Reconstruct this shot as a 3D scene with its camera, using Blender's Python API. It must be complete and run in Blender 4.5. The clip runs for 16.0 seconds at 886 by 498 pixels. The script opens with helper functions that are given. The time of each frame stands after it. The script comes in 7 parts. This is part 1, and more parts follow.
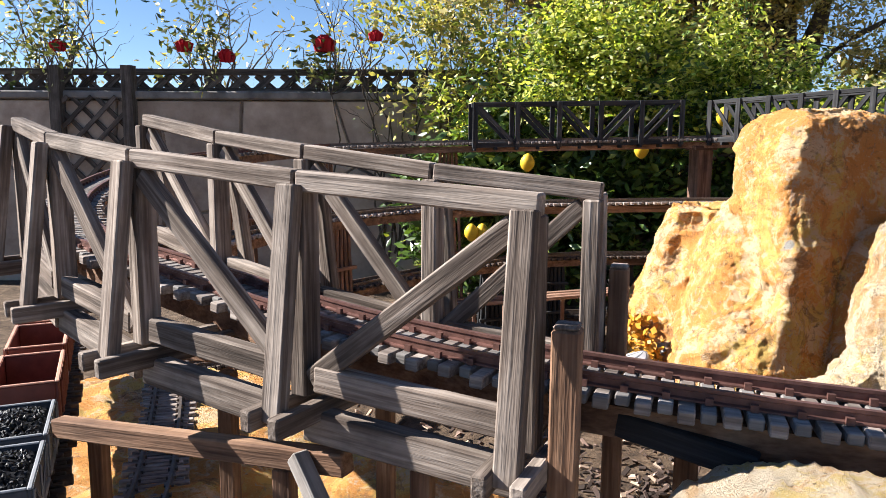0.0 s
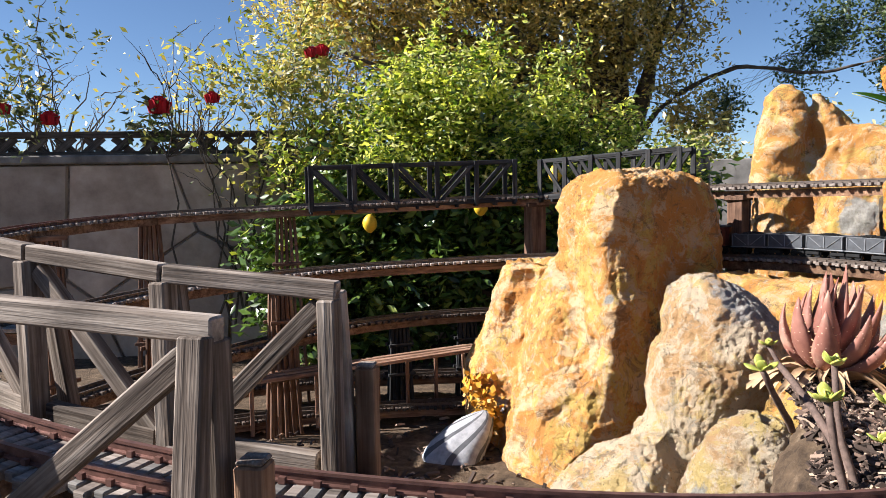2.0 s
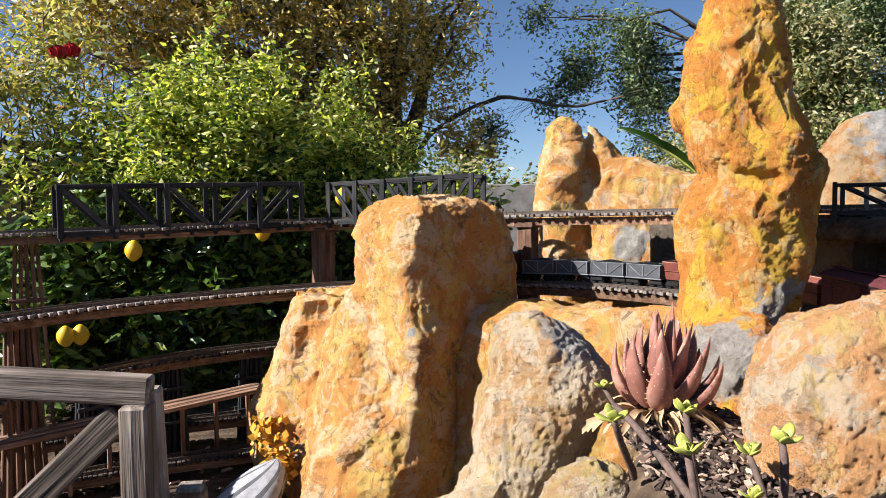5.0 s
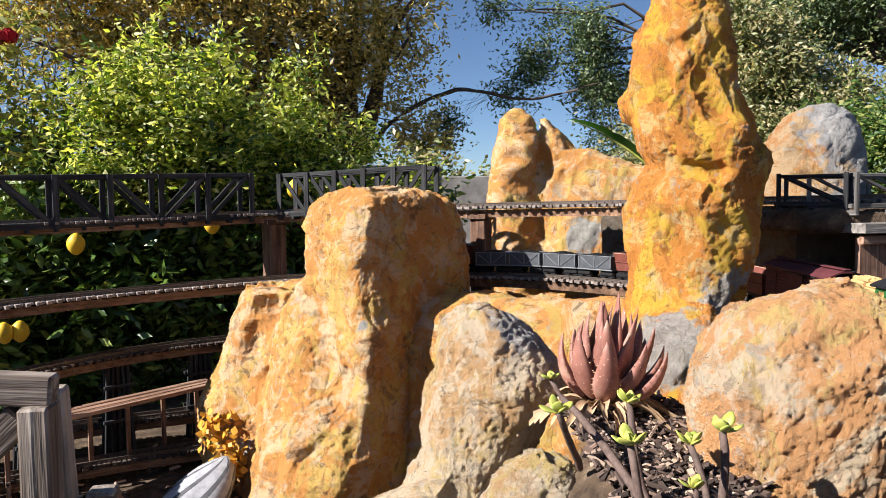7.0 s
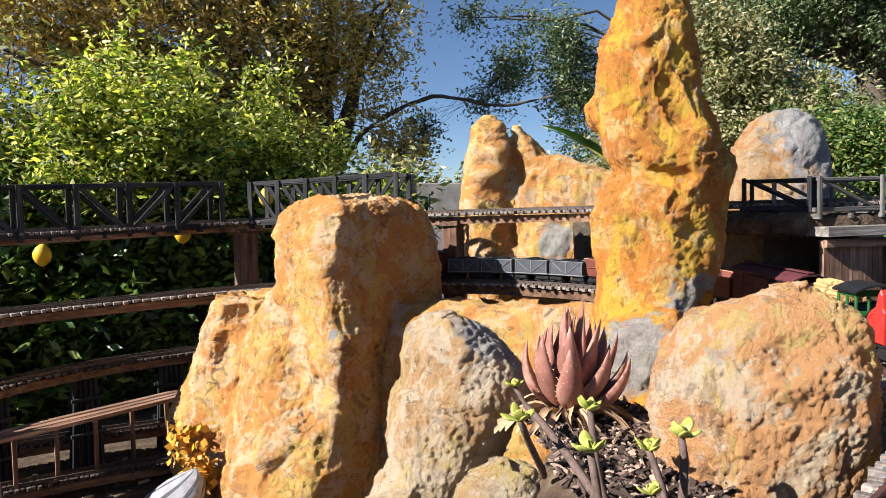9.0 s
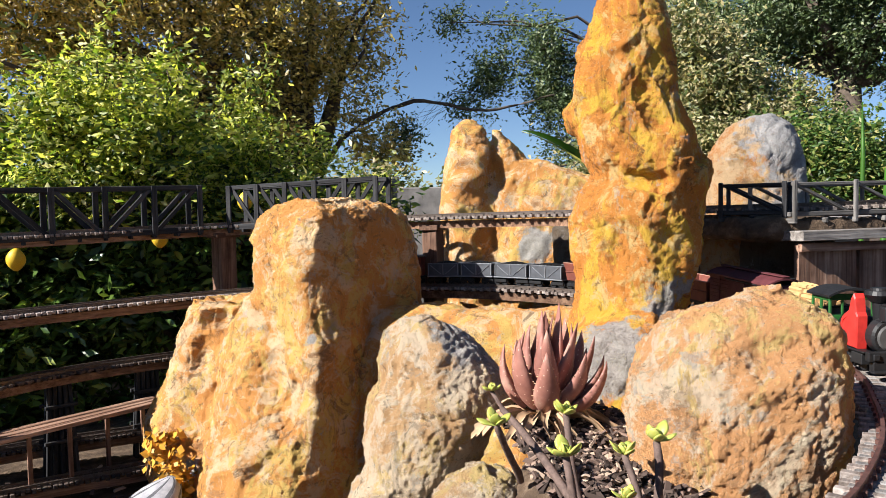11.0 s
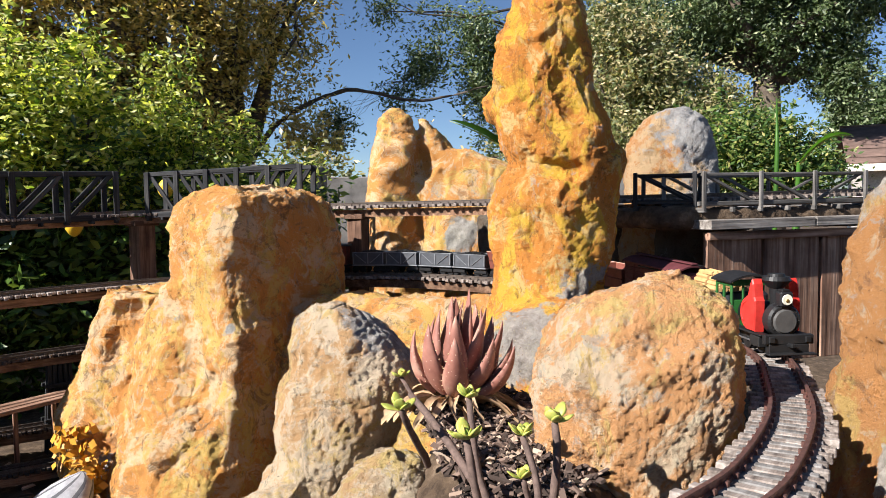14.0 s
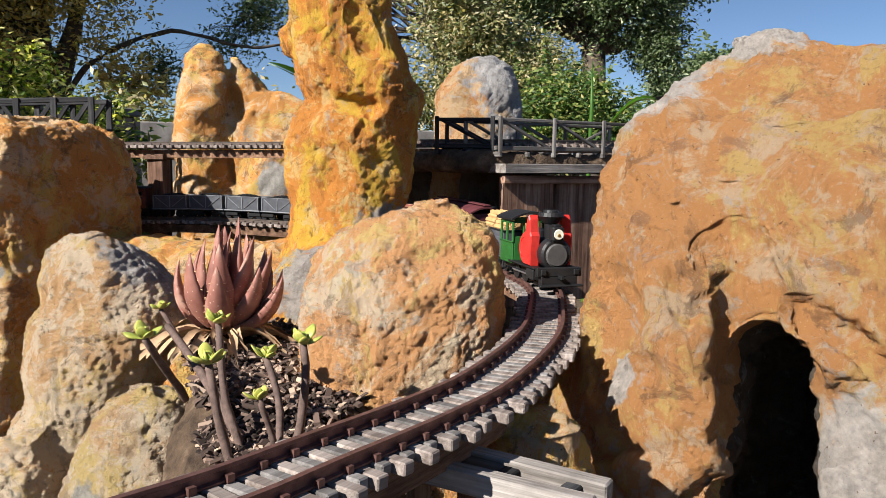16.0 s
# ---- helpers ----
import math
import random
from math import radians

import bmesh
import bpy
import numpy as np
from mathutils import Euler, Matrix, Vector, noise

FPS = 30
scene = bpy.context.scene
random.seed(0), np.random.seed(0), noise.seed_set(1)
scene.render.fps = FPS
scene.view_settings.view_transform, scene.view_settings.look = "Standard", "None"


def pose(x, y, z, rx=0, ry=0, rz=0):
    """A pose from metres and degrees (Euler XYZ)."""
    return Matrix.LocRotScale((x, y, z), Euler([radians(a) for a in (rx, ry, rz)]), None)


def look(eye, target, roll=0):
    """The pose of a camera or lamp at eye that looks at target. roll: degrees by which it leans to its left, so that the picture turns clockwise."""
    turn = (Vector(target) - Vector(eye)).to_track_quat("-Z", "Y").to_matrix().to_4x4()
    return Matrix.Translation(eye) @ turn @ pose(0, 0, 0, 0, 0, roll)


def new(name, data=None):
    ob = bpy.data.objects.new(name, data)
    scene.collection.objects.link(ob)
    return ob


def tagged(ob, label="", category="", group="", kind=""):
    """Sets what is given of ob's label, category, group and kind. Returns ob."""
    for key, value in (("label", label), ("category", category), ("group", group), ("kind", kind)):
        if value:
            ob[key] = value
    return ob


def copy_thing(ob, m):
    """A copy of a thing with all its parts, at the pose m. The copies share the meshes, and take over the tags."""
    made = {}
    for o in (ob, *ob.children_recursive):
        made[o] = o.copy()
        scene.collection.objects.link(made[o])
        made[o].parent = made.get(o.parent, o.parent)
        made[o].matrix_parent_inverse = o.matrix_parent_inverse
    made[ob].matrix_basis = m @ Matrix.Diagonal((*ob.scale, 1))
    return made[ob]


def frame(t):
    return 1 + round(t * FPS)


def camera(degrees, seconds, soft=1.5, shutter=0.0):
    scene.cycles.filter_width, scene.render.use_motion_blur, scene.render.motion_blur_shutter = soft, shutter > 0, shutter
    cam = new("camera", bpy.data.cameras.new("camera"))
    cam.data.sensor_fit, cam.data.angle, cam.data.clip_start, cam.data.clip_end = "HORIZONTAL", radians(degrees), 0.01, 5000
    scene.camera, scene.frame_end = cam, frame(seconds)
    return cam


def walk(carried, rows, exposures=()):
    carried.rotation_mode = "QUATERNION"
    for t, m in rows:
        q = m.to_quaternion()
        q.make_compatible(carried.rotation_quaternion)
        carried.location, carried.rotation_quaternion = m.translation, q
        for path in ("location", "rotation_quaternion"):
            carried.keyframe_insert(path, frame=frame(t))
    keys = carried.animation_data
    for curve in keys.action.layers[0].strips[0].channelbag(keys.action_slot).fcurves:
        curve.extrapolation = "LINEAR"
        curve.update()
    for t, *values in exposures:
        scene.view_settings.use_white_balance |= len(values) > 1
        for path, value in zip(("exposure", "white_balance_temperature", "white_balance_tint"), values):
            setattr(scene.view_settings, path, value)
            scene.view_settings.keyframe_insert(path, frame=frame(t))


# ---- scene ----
cam = camera(62.5, 16.0, soft=0.5)
PATH = [
    (0, (0.047, 0.016, 0.995), (-0.02, 1.995, 0.713), 0.4),
    (0.5, (0.104, 0.037, 1.005), (0.084, 2.02, 0.75), -0.1),
    (1, (0.138, 0.056, 1.009), (0.229, 2.042, 0.792), -0.7),
    (1.5, (0.149, 0.046, 1.023), (0.353, 2.028, 0.849), -1.0),
    (2, (0.149, 0.043, 1.027), (0.428, 2.018, 0.882), -1.1),
    (2.5, (0.146, 0.046, 1.027), (0.471, 2.015, 0.898), -0.8),
    (3, (0.142, 0.054, 1.028), (0.556, 2.007, 0.916), -0.6),
    (3.5, (0.13, 0.106, 1.035), (0.692, 2.023, 0.94), -0.7),
    (4, (0.119, 0.158, 1.045), (0.831, 2.025, 0.959), -0.8),
    (4.5, (0.118, 0.179, 1.047), (0.932, 2.003, 0.954), -0.7),
    (7, (0.14, 0.189, 1.044), (1.121, 1.928, 0.92), -0.6),
    (7.5, (0.145, 0.188, 1.044), (1.138, 1.92, 0.923), -0.8),
    (8, (0.153, 0.187, 1.044), (1.158, 1.913, 0.928), -1.0),
    (8.5, (0.157, 0.185, 1.046), (1.175, 1.902, 0.934), -1.1),
    (9, (0.161, 0.183, 1.045), (1.19, 1.895, 0.938), -1.1),
    (11.5, (0.17, 0.182, 1.044), (1.256, 1.859, 0.95), -1.0),
    (12, (0.173, 0.18, 1.044), (1.278, 1.845, 0.948), -0.9),
    (12.5, (0.177, 0.178, 1.041), (1.303, 1.828, 0.939), -0.8),
    (13, (0.184, 0.175, 1.038), (1.328, 1.812, 0.929), -0.7),
    (13.5, (0.188, 0.17, 1.038), (1.354, 1.791, 0.927), -0.6),
    (14, (0.196, 0.165, 1.037), (1.406, 1.752, 0.915), -0.7),
    (14.5, (0.222, 0.154, 1.026), (1.509, 1.678, 0.879), -0.8),
    (15, (0.246, 0.132, 1.01), (1.621, 1.573, 0.832), -0.3),
    (15.5, (0.26, 0.117, 1.002), (1.713, 1.475, 0.793), 0.3),
    (16, (0.27, 0.116, 0.998), (1.779, 1.409, 0.769), 0.9),
]
EXPOSURES = [(0.0, 1.54, 6050, 12), (2.5, 1.18, 6050, 12), (4.5, 1.08, 6050, 12), (12.0, 1.09, 6050, 12), (14.5, 1.08, 6100, 12), (16.0, 0.88, 6150, 12)]
walk(cam, [(t, look(eye, target, roll)) for t, eye, target, roll in PATH], EXPOSURES)

# ---- light ----
SUN_FROM = Vector((-0.82, 0.11, 0.56)).normalized()
world = bpy.data.worlds.new("sky")
scene.world = world
world.use_nodes = True
wn = world.node_tree
sky = wn.nodes.new("ShaderNodeTexSky")
sky.sky_type = "NISHITA"
sky.sun_disc = False
sky.altitude = 2200
sky.sun_elevation = math.asin(SUN_FROM.z)
sky.sun_rotation = math.atan2(SUN_FROM.x, SUN_FROM.y)
sky.air_density, sky.dust_density, sky.ozone_density = 1.0, 0.05, 3.0
wn.nodes["Background"].inputs["Strength"].default_value = 0.050
wn.links.new(sky.outputs["Color"], wn.nodes["Background"].inputs["Color"])
sun_data = bpy.data.lights.new("sun", "SUN")
sun_data.energy, sun_data.angle, sun_data.color = 5.4, radians(0.53), (1.0, 0.93, 0.82)
sun = new("sun", sun_data)
sun.matrix_world = look(SUN_FROM * 20, (0, 0, 0))


# ---- materials ----
def mat(name, rough=0.8, metal=0.0):
    m = bpy.data.materials.new(name)
    m.use_nodes = True
    b = m.node_tree.nodes["Principled BSDF"]
    b.inputs["Roughness"].default_value, b.inputs["Metallic"].default_value = rough, metal
    b.inputs["Specular IOR Level"].default_value = 0.25
    return m, m.node_tree, b


def node(nt, kind, **inputs):
    n = nt.nodes.new(kind)
    for k, v in inputs.items():
        n.inputs[k.replace("_", " ")].default_value = v
    return n


def coords(nt, scale=(1, 1, 1), shift=True):
    """Object coordinates stretched by scale, moved at random from object to object."""
    tc = nt.nodes.new("ShaderNodeTexCoord")
    mp = node(nt, "ShaderNodeMapping", Scale=scale)
    nt.links.new(tc.outputs["Object"], mp.inputs["Vector"])
    if shift:
        info = nt.nodes.new("ShaderNodeObjectInfo")
        mul = nt.nodes.new("ShaderNodeMath")
        mul.operation = "MULTIPLY"
        mul.inputs[1].default_value = 37.0
        nt.links.new(info.outputs["Random"], mul.inputs[0])
        comb = nt.nodes.new("ShaderNodeCombineXYZ")
        for a in "XYZ":
            nt.links.new(mul.outputs[0], comb.inputs[a])
        nt.links.new(comb.outputs[0], mp.inputs["Location"])
    return mp.outputs["Vector"]


def noise_tex(nt, vec, scale, detail=4.0, rough=0.55):
    n = node(nt, "ShaderNodeTexNoise", Scale=scale, Detail=detail, Roughness=rough)
    nt.links.new(vec, n.inputs["Vector"])
    return n.outputs["Fac"]


def ramp(nt, fac, stops):
    r = nt.nodes.new("ShaderNodeValToRGB")
    e = r.color_ramp.elements
    while len(e) < len(stops):
        e.new(0.5)
    for el, (p, c) in zip(e, stops):
        el.position = p
        el.color = (*c, 1) if len(c) == 3 else c
    nt.links.new(fac, r.inputs["Fac"])
    return r.outputs["Color"]


def mix(nt, fac, a, b, mode="MIX"):
    m = nt.nodes.new("ShaderNodeMix")
    m.data_type, m.blend_type = "RGBA", mode
    for sock, v in ((m.inputs["Factor"], fac), (m.inputs["A"], a), (m.inputs["B"], b)):
        if isinstance(v, (int, float)):
            sock.default_value = v
        elif isinstance(v, tuple):
            sock.default_value = (*v, 1)
        else:
            nt.links.new(v, sock)
    return m.outputs["Result"]


def bump(nt, bsdf, height, strength=0.4, dist=0.002):
    b = node(nt, "ShaderNodeBump", Strength=strength, Distance=dist)
    nt.links.new(height, b.inputs["Height"])
    nt.links.new(b.outputs["Normal"], bsdf.inputs["Normal"])


def per_object(nt, color, low=0.75, high=1.2):
    info = nt.nodes.new("ShaderNodeObjectInfo")
    mr = node(nt, "ShaderNodeMapRange", To_Min=low, To_Max=high)
    nt.links.new(info.outputs["Random"], mr.inputs["Value"])
    comb = nt.nodes.new("ShaderNodeCombineColor")
    for a in ("Red", "Green", "Blue"):
        nt.links.new(mr.outputs[0], comb.inputs[a])
    return mix(nt, 1.0, color, comb.outputs[0], "MULTIPLY")


def wood(name, dark, mid, light, grain=1.0, rough=0.85):
    """Weathered timber with its grain along the local x axis."""
    m, nt, b = mat(name, rough)
    fine = noise_tex(nt, coords(nt, (14 * grain, 330 * grain, 330 * grain)), 1.0, 3.0, 0.6)
    wide = noise_tex(nt, coords(nt, (4, 70, 70)), 1.0, 4.0, 0.6)
    stain = noise_tex(nt, coords(nt), 16.0, 5.0, 0.65)
    col = ramp(nt, fine, [(0.30, dark), (0.5, mid), (0.72, light)])
    col = mix(nt, 0.55, col, ramp(nt, wide, [(0.36, dark), (0.5, mid), (0.62, light)]))
    col = mix(nt, ramp(nt, stain, [(0.42, (0, 0, 0)), (0.7, (0.5, 0.5, 0.5))]), col, tuple(v * 0.45 for v in dark))
    nt.links.new(per_object(nt, col, 0.8, 1.18), b.inputs["Base Color"])
    add = nt.nodes.new("ShaderNodeMath")
    nt.links.new(fine, add.inputs[0]), nt.links.new(wide, add.inputs[1])
    bump(nt, b, add.outputs[0], 0.9, 0.0012)
    return m


GREY_WOOD = wood("grey weathered wood", (0.040, 0.028, 0.021), (0.165, 0.126, 0.10), (0.45, 0.38, 0.32))
BROWN_WOOD = wood("brown stained wood", (0.06, 0.030, 0.018), (0.19, 0.105, 0.062), (0.34, 0.21, 0.13))
PIER_WOOD = wood("red brown pier wood", (0.05, 0.025, 0.016), (0.155, 0.085, 0.055), (0.28, 0.17, 0.115))
DARK_WOOD = wood("charcoal painted wood", (0.012, 0.012, 0.013), (0.028, 0.028, 0.030), (0.07, 0.07, 0.071))
PALE_WOOD = wood("sun bleached board", (0.10, 0.086, 0.073), (0.28, 0.25, 0.222), (0.48, 0.44, 0.40))
PLANK_WOOD = wood("old fence plank", (0.07, 0.034, 0.022), (0.26, 0.145, 0.095), (0.48, 0.32, 0.23), 0.35)
TIE_WOOD = wood("grey wooden tie", (0.07, 0.055, 0.045), (0.24, 0.195, 0.168), (0.44, 0.385, 0.34))
TIE_GREY = wood("grey plastic tie", (0.10, 0.092, 0.085), (0.18, 0.166, 0.155), (0.31, 0.293, 0.278))
# Darker copy of the tie wood, with the shade under the trestles painted in.
SHADED_TIE = wood("tie with shade in its colour", (0.03, 0.022, 0.018), (0.09, 0.065, 0.052), (0.2, 0.16, 0.13))
RAILING_WOOD = wood("grey brown railing wood", (0.05, 0.045, 0.04), (0.13, 0.12, 0.11), (0.25, 0.235, 0.22))
LATTICE = wood("grey brown lattice wood", (0.035, 0.027, 0.022), (0.09, 0.073, 0.06), (0.17, 0.143, 0.12))


def simple(name, color, rough=0.6, metal=0.0, vary=0.25, scale=60.0, relief=0.15):
    """A painted or plain surface with faint mottling and wear."""
    m, nt, b = mat(name, rough, metal)
    v = coords(nt)
    col = ramp(nt, noise_tex(nt, v, scale, 5.0, 0.6), [(0.3, tuple(c * (1 - vary) for c in color)), (0.7, tuple(min(1, c * (1 + vary)) for c in color))])
    col = mix(nt, ramp(nt, noise_tex(nt, v, scale * 0.2, 4.0), [(0.5, (0, 0, 0)), (0.75, (0.35, 0.35, 0.35))]), col, tuple(0.6 * c + 0.03 for c in color))
    nt.links.new(col, b.inputs["Base Color"])
    bump(nt, b, noise_tex(nt, v, scale * 4, 3.0), relief, 0.0006)
    return m


RAIL = simple("rusty brown rail", (0.17, 0.088, 0.072), 0.5, 0.55, 0.35, 120)
RAIL_DARK = simple("dull bronze rail", (0.12, 0.095, 0.08), 0.5, 0.5, 0.3, 90)
BLACK = simple("black iron paint", (0.014, 0.014, 0.015), 0.45)
IRON_GREY = simple("worn graphite paint", (0.07, 0.068, 0.066), 0.55)
GREEN = simple("green cab paint", (0.022, 0.105, 0.022), 0.45)
RED = simple("scarlet paint", (0.52, 0.03, 0.022), 0.42)
MAROON = simple("maroon car paint", (0.105, 0.030, 0.034), 0.6)
ORANGE_CAR = simple("terracotta car paint", (0.17, 0.052, 0.036), 0.6)
ORANGE_RIM = simple("worn pale car rim", (0.46, 0.25, 0.18), 0.7)
GREY_CAR = simple("grey car paint", (0.07, 0.075, 0.085), 0.6)
GREY_RIM = simple("chalky grey rim", (0.20, 0.21, 0.225), 0.7)
BRASS = simple("dull brass", (0.42, 0.30, 0.12), 0.35, 0.9)
STEEL = simple("dull grey steel", (0.3, 0.3, 0.31), 0.4, 0.8)
LAMP_GLASS = simple("pale lamp lens", (0.75, 0.74, 0.6), 0.15)
SACKS = simple("tan log load", (0.50, 0.31, 0.13), 0.85)
COAL = simple("coal", (0.012, 0.012, 0.013), 0.4)
MORTAR = simple("grey mortar", (0.26, 0.206, 0.163), 0.95, 0, 0.4, 30, 0.6)
CONCRETE = simple("weathered concrete", (0.20, 0.185, 0.17), 0.95, 0, 0.4, 12, 0.5)
CLOTH = simple("white striped cloth", (0.34, 0.34, 0.36), 0.9)
CLOTH_DARK = simple("grey cloth stripe", (0.10, 0.10, 0.11), 0.9)
LEMON = simple("lemon peel", (0.72, 0.47, 0.03), 0.45, 0, 0.1, 300, 0.4)
ROSE = simple("red rose petal", (0.42, 0.008, 0.02), 0.6)
TILE_ROOF = simple("brown roof shingle", (0.16, 0.105, 0.085), 0.9, 0, 0.4, 6, 0.6)
STUCCO = simple("pale stucco", (0.55, 0.5, 0.44), 0.9)
STEM_BARK = simple("pinkish grey succulent stem", (0.125, 0.085, 0.07), 0.8, 0, 0.4, 160, 0.6)
BARK = simple("grey brown bark", (0.085, 0.066, 0.05), 0.95, 0, 0.45, 30, 0.8)
DEAD_LEAF = simple("dry straw leaf", (0.46, 0.31, 0.18), 0.8)
GOLD_LEAF = simple("golden succulent leaf", (0.55, 0.27, 0.025), 0.5)
HILL = simple("hazy hill scrub", (0.16, 0.19, 0.17), 1.0, 0, 0.3, 0.3, 0.1)


def leaf_mat(name, stops, glow=0.45, rough=0.45, patch=6.0):
    """Leaves that let light through; the hue varies from leaf to leaf."""
    m, nt, b = mat(name, rough)
    b.inputs["Specular IOR Level"].default_value = 0.5
    geo = nt.nodes.new("ShaderNodeNewGeometry")
    col = ramp(nt, geo.outputs["Random Per Island"], stops)
    shade = ramp(nt, noise_tex(nt, coords(nt, (1, 1, 1), False), patch, 3.0), [(0.38, (0.72, 0.75, 0.7)), (0.62, (1.2, 1.17, 1.05))])
    col = mix(nt, 1.0, col, shade, "MULTIPLY")
    nt.links.new(col, b.inputs["Base Color"])
    tr = nt.nodes.new("ShaderNodeBsdfTranslucent")
    nt.links.new(mix(nt, 1.0, col, (1.0, 1.0, 0.45), "MULTIPLY"), tr.inputs["Color"])
    ms = nt.nodes.new("ShaderNodeMixShader")
    ms.inputs[0].default_value = glow
    out = nt.nodes["Material Output"]
    nt.links.new(b.outputs[0], ms.inputs[1]), nt.links.new(tr.outputs[0], ms.inputs[2])
    nt.links.new(ms.outputs[0], out.inputs["Surface"])
    return m


LEMON_LEAF = leaf_mat("lemon leaf", [(0.0, (0.03, 0.07, 0.01)), (0.3, (0.20, 0.30, 0.045)), (0.55, (0.58, 0.63, 0.13)), (0.88, (0.82, 0.80, 0.25)), (1.0, (0.86, 0.80, 0.48))], 0.6)
ROSE_LEAF = leaf_mat("rose leaf", [(0.0, (0.14, 0.19, 0.05)), (0.5, (0.40, 0.40, 0.13)), (1.0, (0.72, 0.58, 0.26))])
OAK_LEAF = leaf_mat("browning tree leaf", [(0.0, (0.09, 0.10, 0.03)), (0.3, (0.42, 0.34, 0.11)), (0.65, (0.78, 0.58, 0.22)), (0.9, (0.86, 0.68, 0.29)), (1.0, (0.82, 0.70, 0.42))], 0.52)
DARK_LEAF = leaf_mat("dark evergreen leaf", [(0.0, (0.04, 0.065, 0.02)), (0.5, (0.09, 0.14, 0.055)), (0.85, (0.22, 0.28, 0.14)), (1.0, (0.38, 0.42, 0.26))], 0.4)
SHRUB_LEAF = leaf_mat("shrub leaf", [(0.0, (0.07, 0.10, 0.025)), (0.45, (0.20, 0.22, 0.09)), (0.8, (0.44, 0.37, 0.19)), (1.0, (0.70, 0.58, 0.38))], 0.38)
BUSH_LEAF = leaf_mat("fresh bush leaf", [(0.0, (0.03, 0.08, 0.012)), (0.5, (0.08, 0.15, 0.03)), (0.85, (0.24, 0.28, 0.07)), (1.0, (0.44, 0.40, 0.15))], 0.4)
# Dark green rose leaf; its dimness against the sky is put into the colour.
SPARSE_LEAF = leaf_mat("backlit rose leaf", [(0.0, (0.05, 0.075, 0.03)), (0.6, (0.12, 0.14, 0.06)), (1.0, (0.26, 0.24, 0.12))], 0.35)
# Lemon leaf darkened: the shade low in the tree is put into the colour.
CITRUS_SHADE = leaf_mat("citrus leaf with shade in its green", [(0.0, (0.03, 0.06, 0.014)), (0.55, (0.095, 0.17, 0.035)), (0.9, (0.18, 0.26, 0.05)), (1.0, (0.40, 0.42, 0.08))], 0.3, 0.3)
BANANA_LEAF = leaf_mat("banana leaf", [(0.0, (0.05, 0.16, 0.015)), (1.0, (0.09, 0.22, 0.03))], 0.45)


def aloe_mat():
    m, nt, b = mat("red brown aloe skin", 0.5)
    v = coords(nt, (1, 1, 1))
    col = ramp(nt, noise_tex(nt, v, 28, 4), [(0.3, (0.19, 0.075, 0.055)), (0.55, (0.31, 0.14, 0.105)), (0.75, (0.42, 0.26, 0.19))])
    vor = node(nt, "ShaderNodeTexVoronoi", Scale=170.0)
    nt.links.new(v, vor.inputs["Vector"])
    dots = ramp(nt, vor.outputs["Distance"], [(0.10, (0.75, 0.75, 0.75)), (0.2, (0, 0, 0))])
    nt.links.new(mix(nt, dots, col, (0.6, 0.4, 0.3)), b.inputs["Base Color"])
    bump(nt, b, noise_tex(nt, v, 200, 3), 0.2, 0.001)
    return m


def rosette_mat():
    m, nt, b = mat("yellow green succulent", 0.4)
    col = ramp(nt, noise_tex(nt, coords(nt), 60, 3), [(0.3, (0.24, 0.28, 0.05)), (0.6, (0.42, 0.43, 0.10)), (0.8, (0.58, 0.53, 0.17))])
    nt.links.new(col, b.inputs["Base Color"])
    b.inputs["Subsurface Weight"].default_value = 0.15
    b.inputs["Subsurface Scale"].default_value = 0.004
    return m


ALOE, ROSETTE = aloe_mat(), rosette_mat()


def blotch(nt, vec, scale, low, high, most=1.0, rough=0.65):
    """A mask of ragged patches."""
    n = node(nt, "ShaderNodeTexNoise", Scale=scale, Detail=7.0, Roughness=rough, Distortion=0.7)
    nt.links.new(vec, n.inputs["Vector"])
    return ramp(nt, n.outputs["Fac"], [(low, (0, 0, 0)), (high, (most, most, most))])


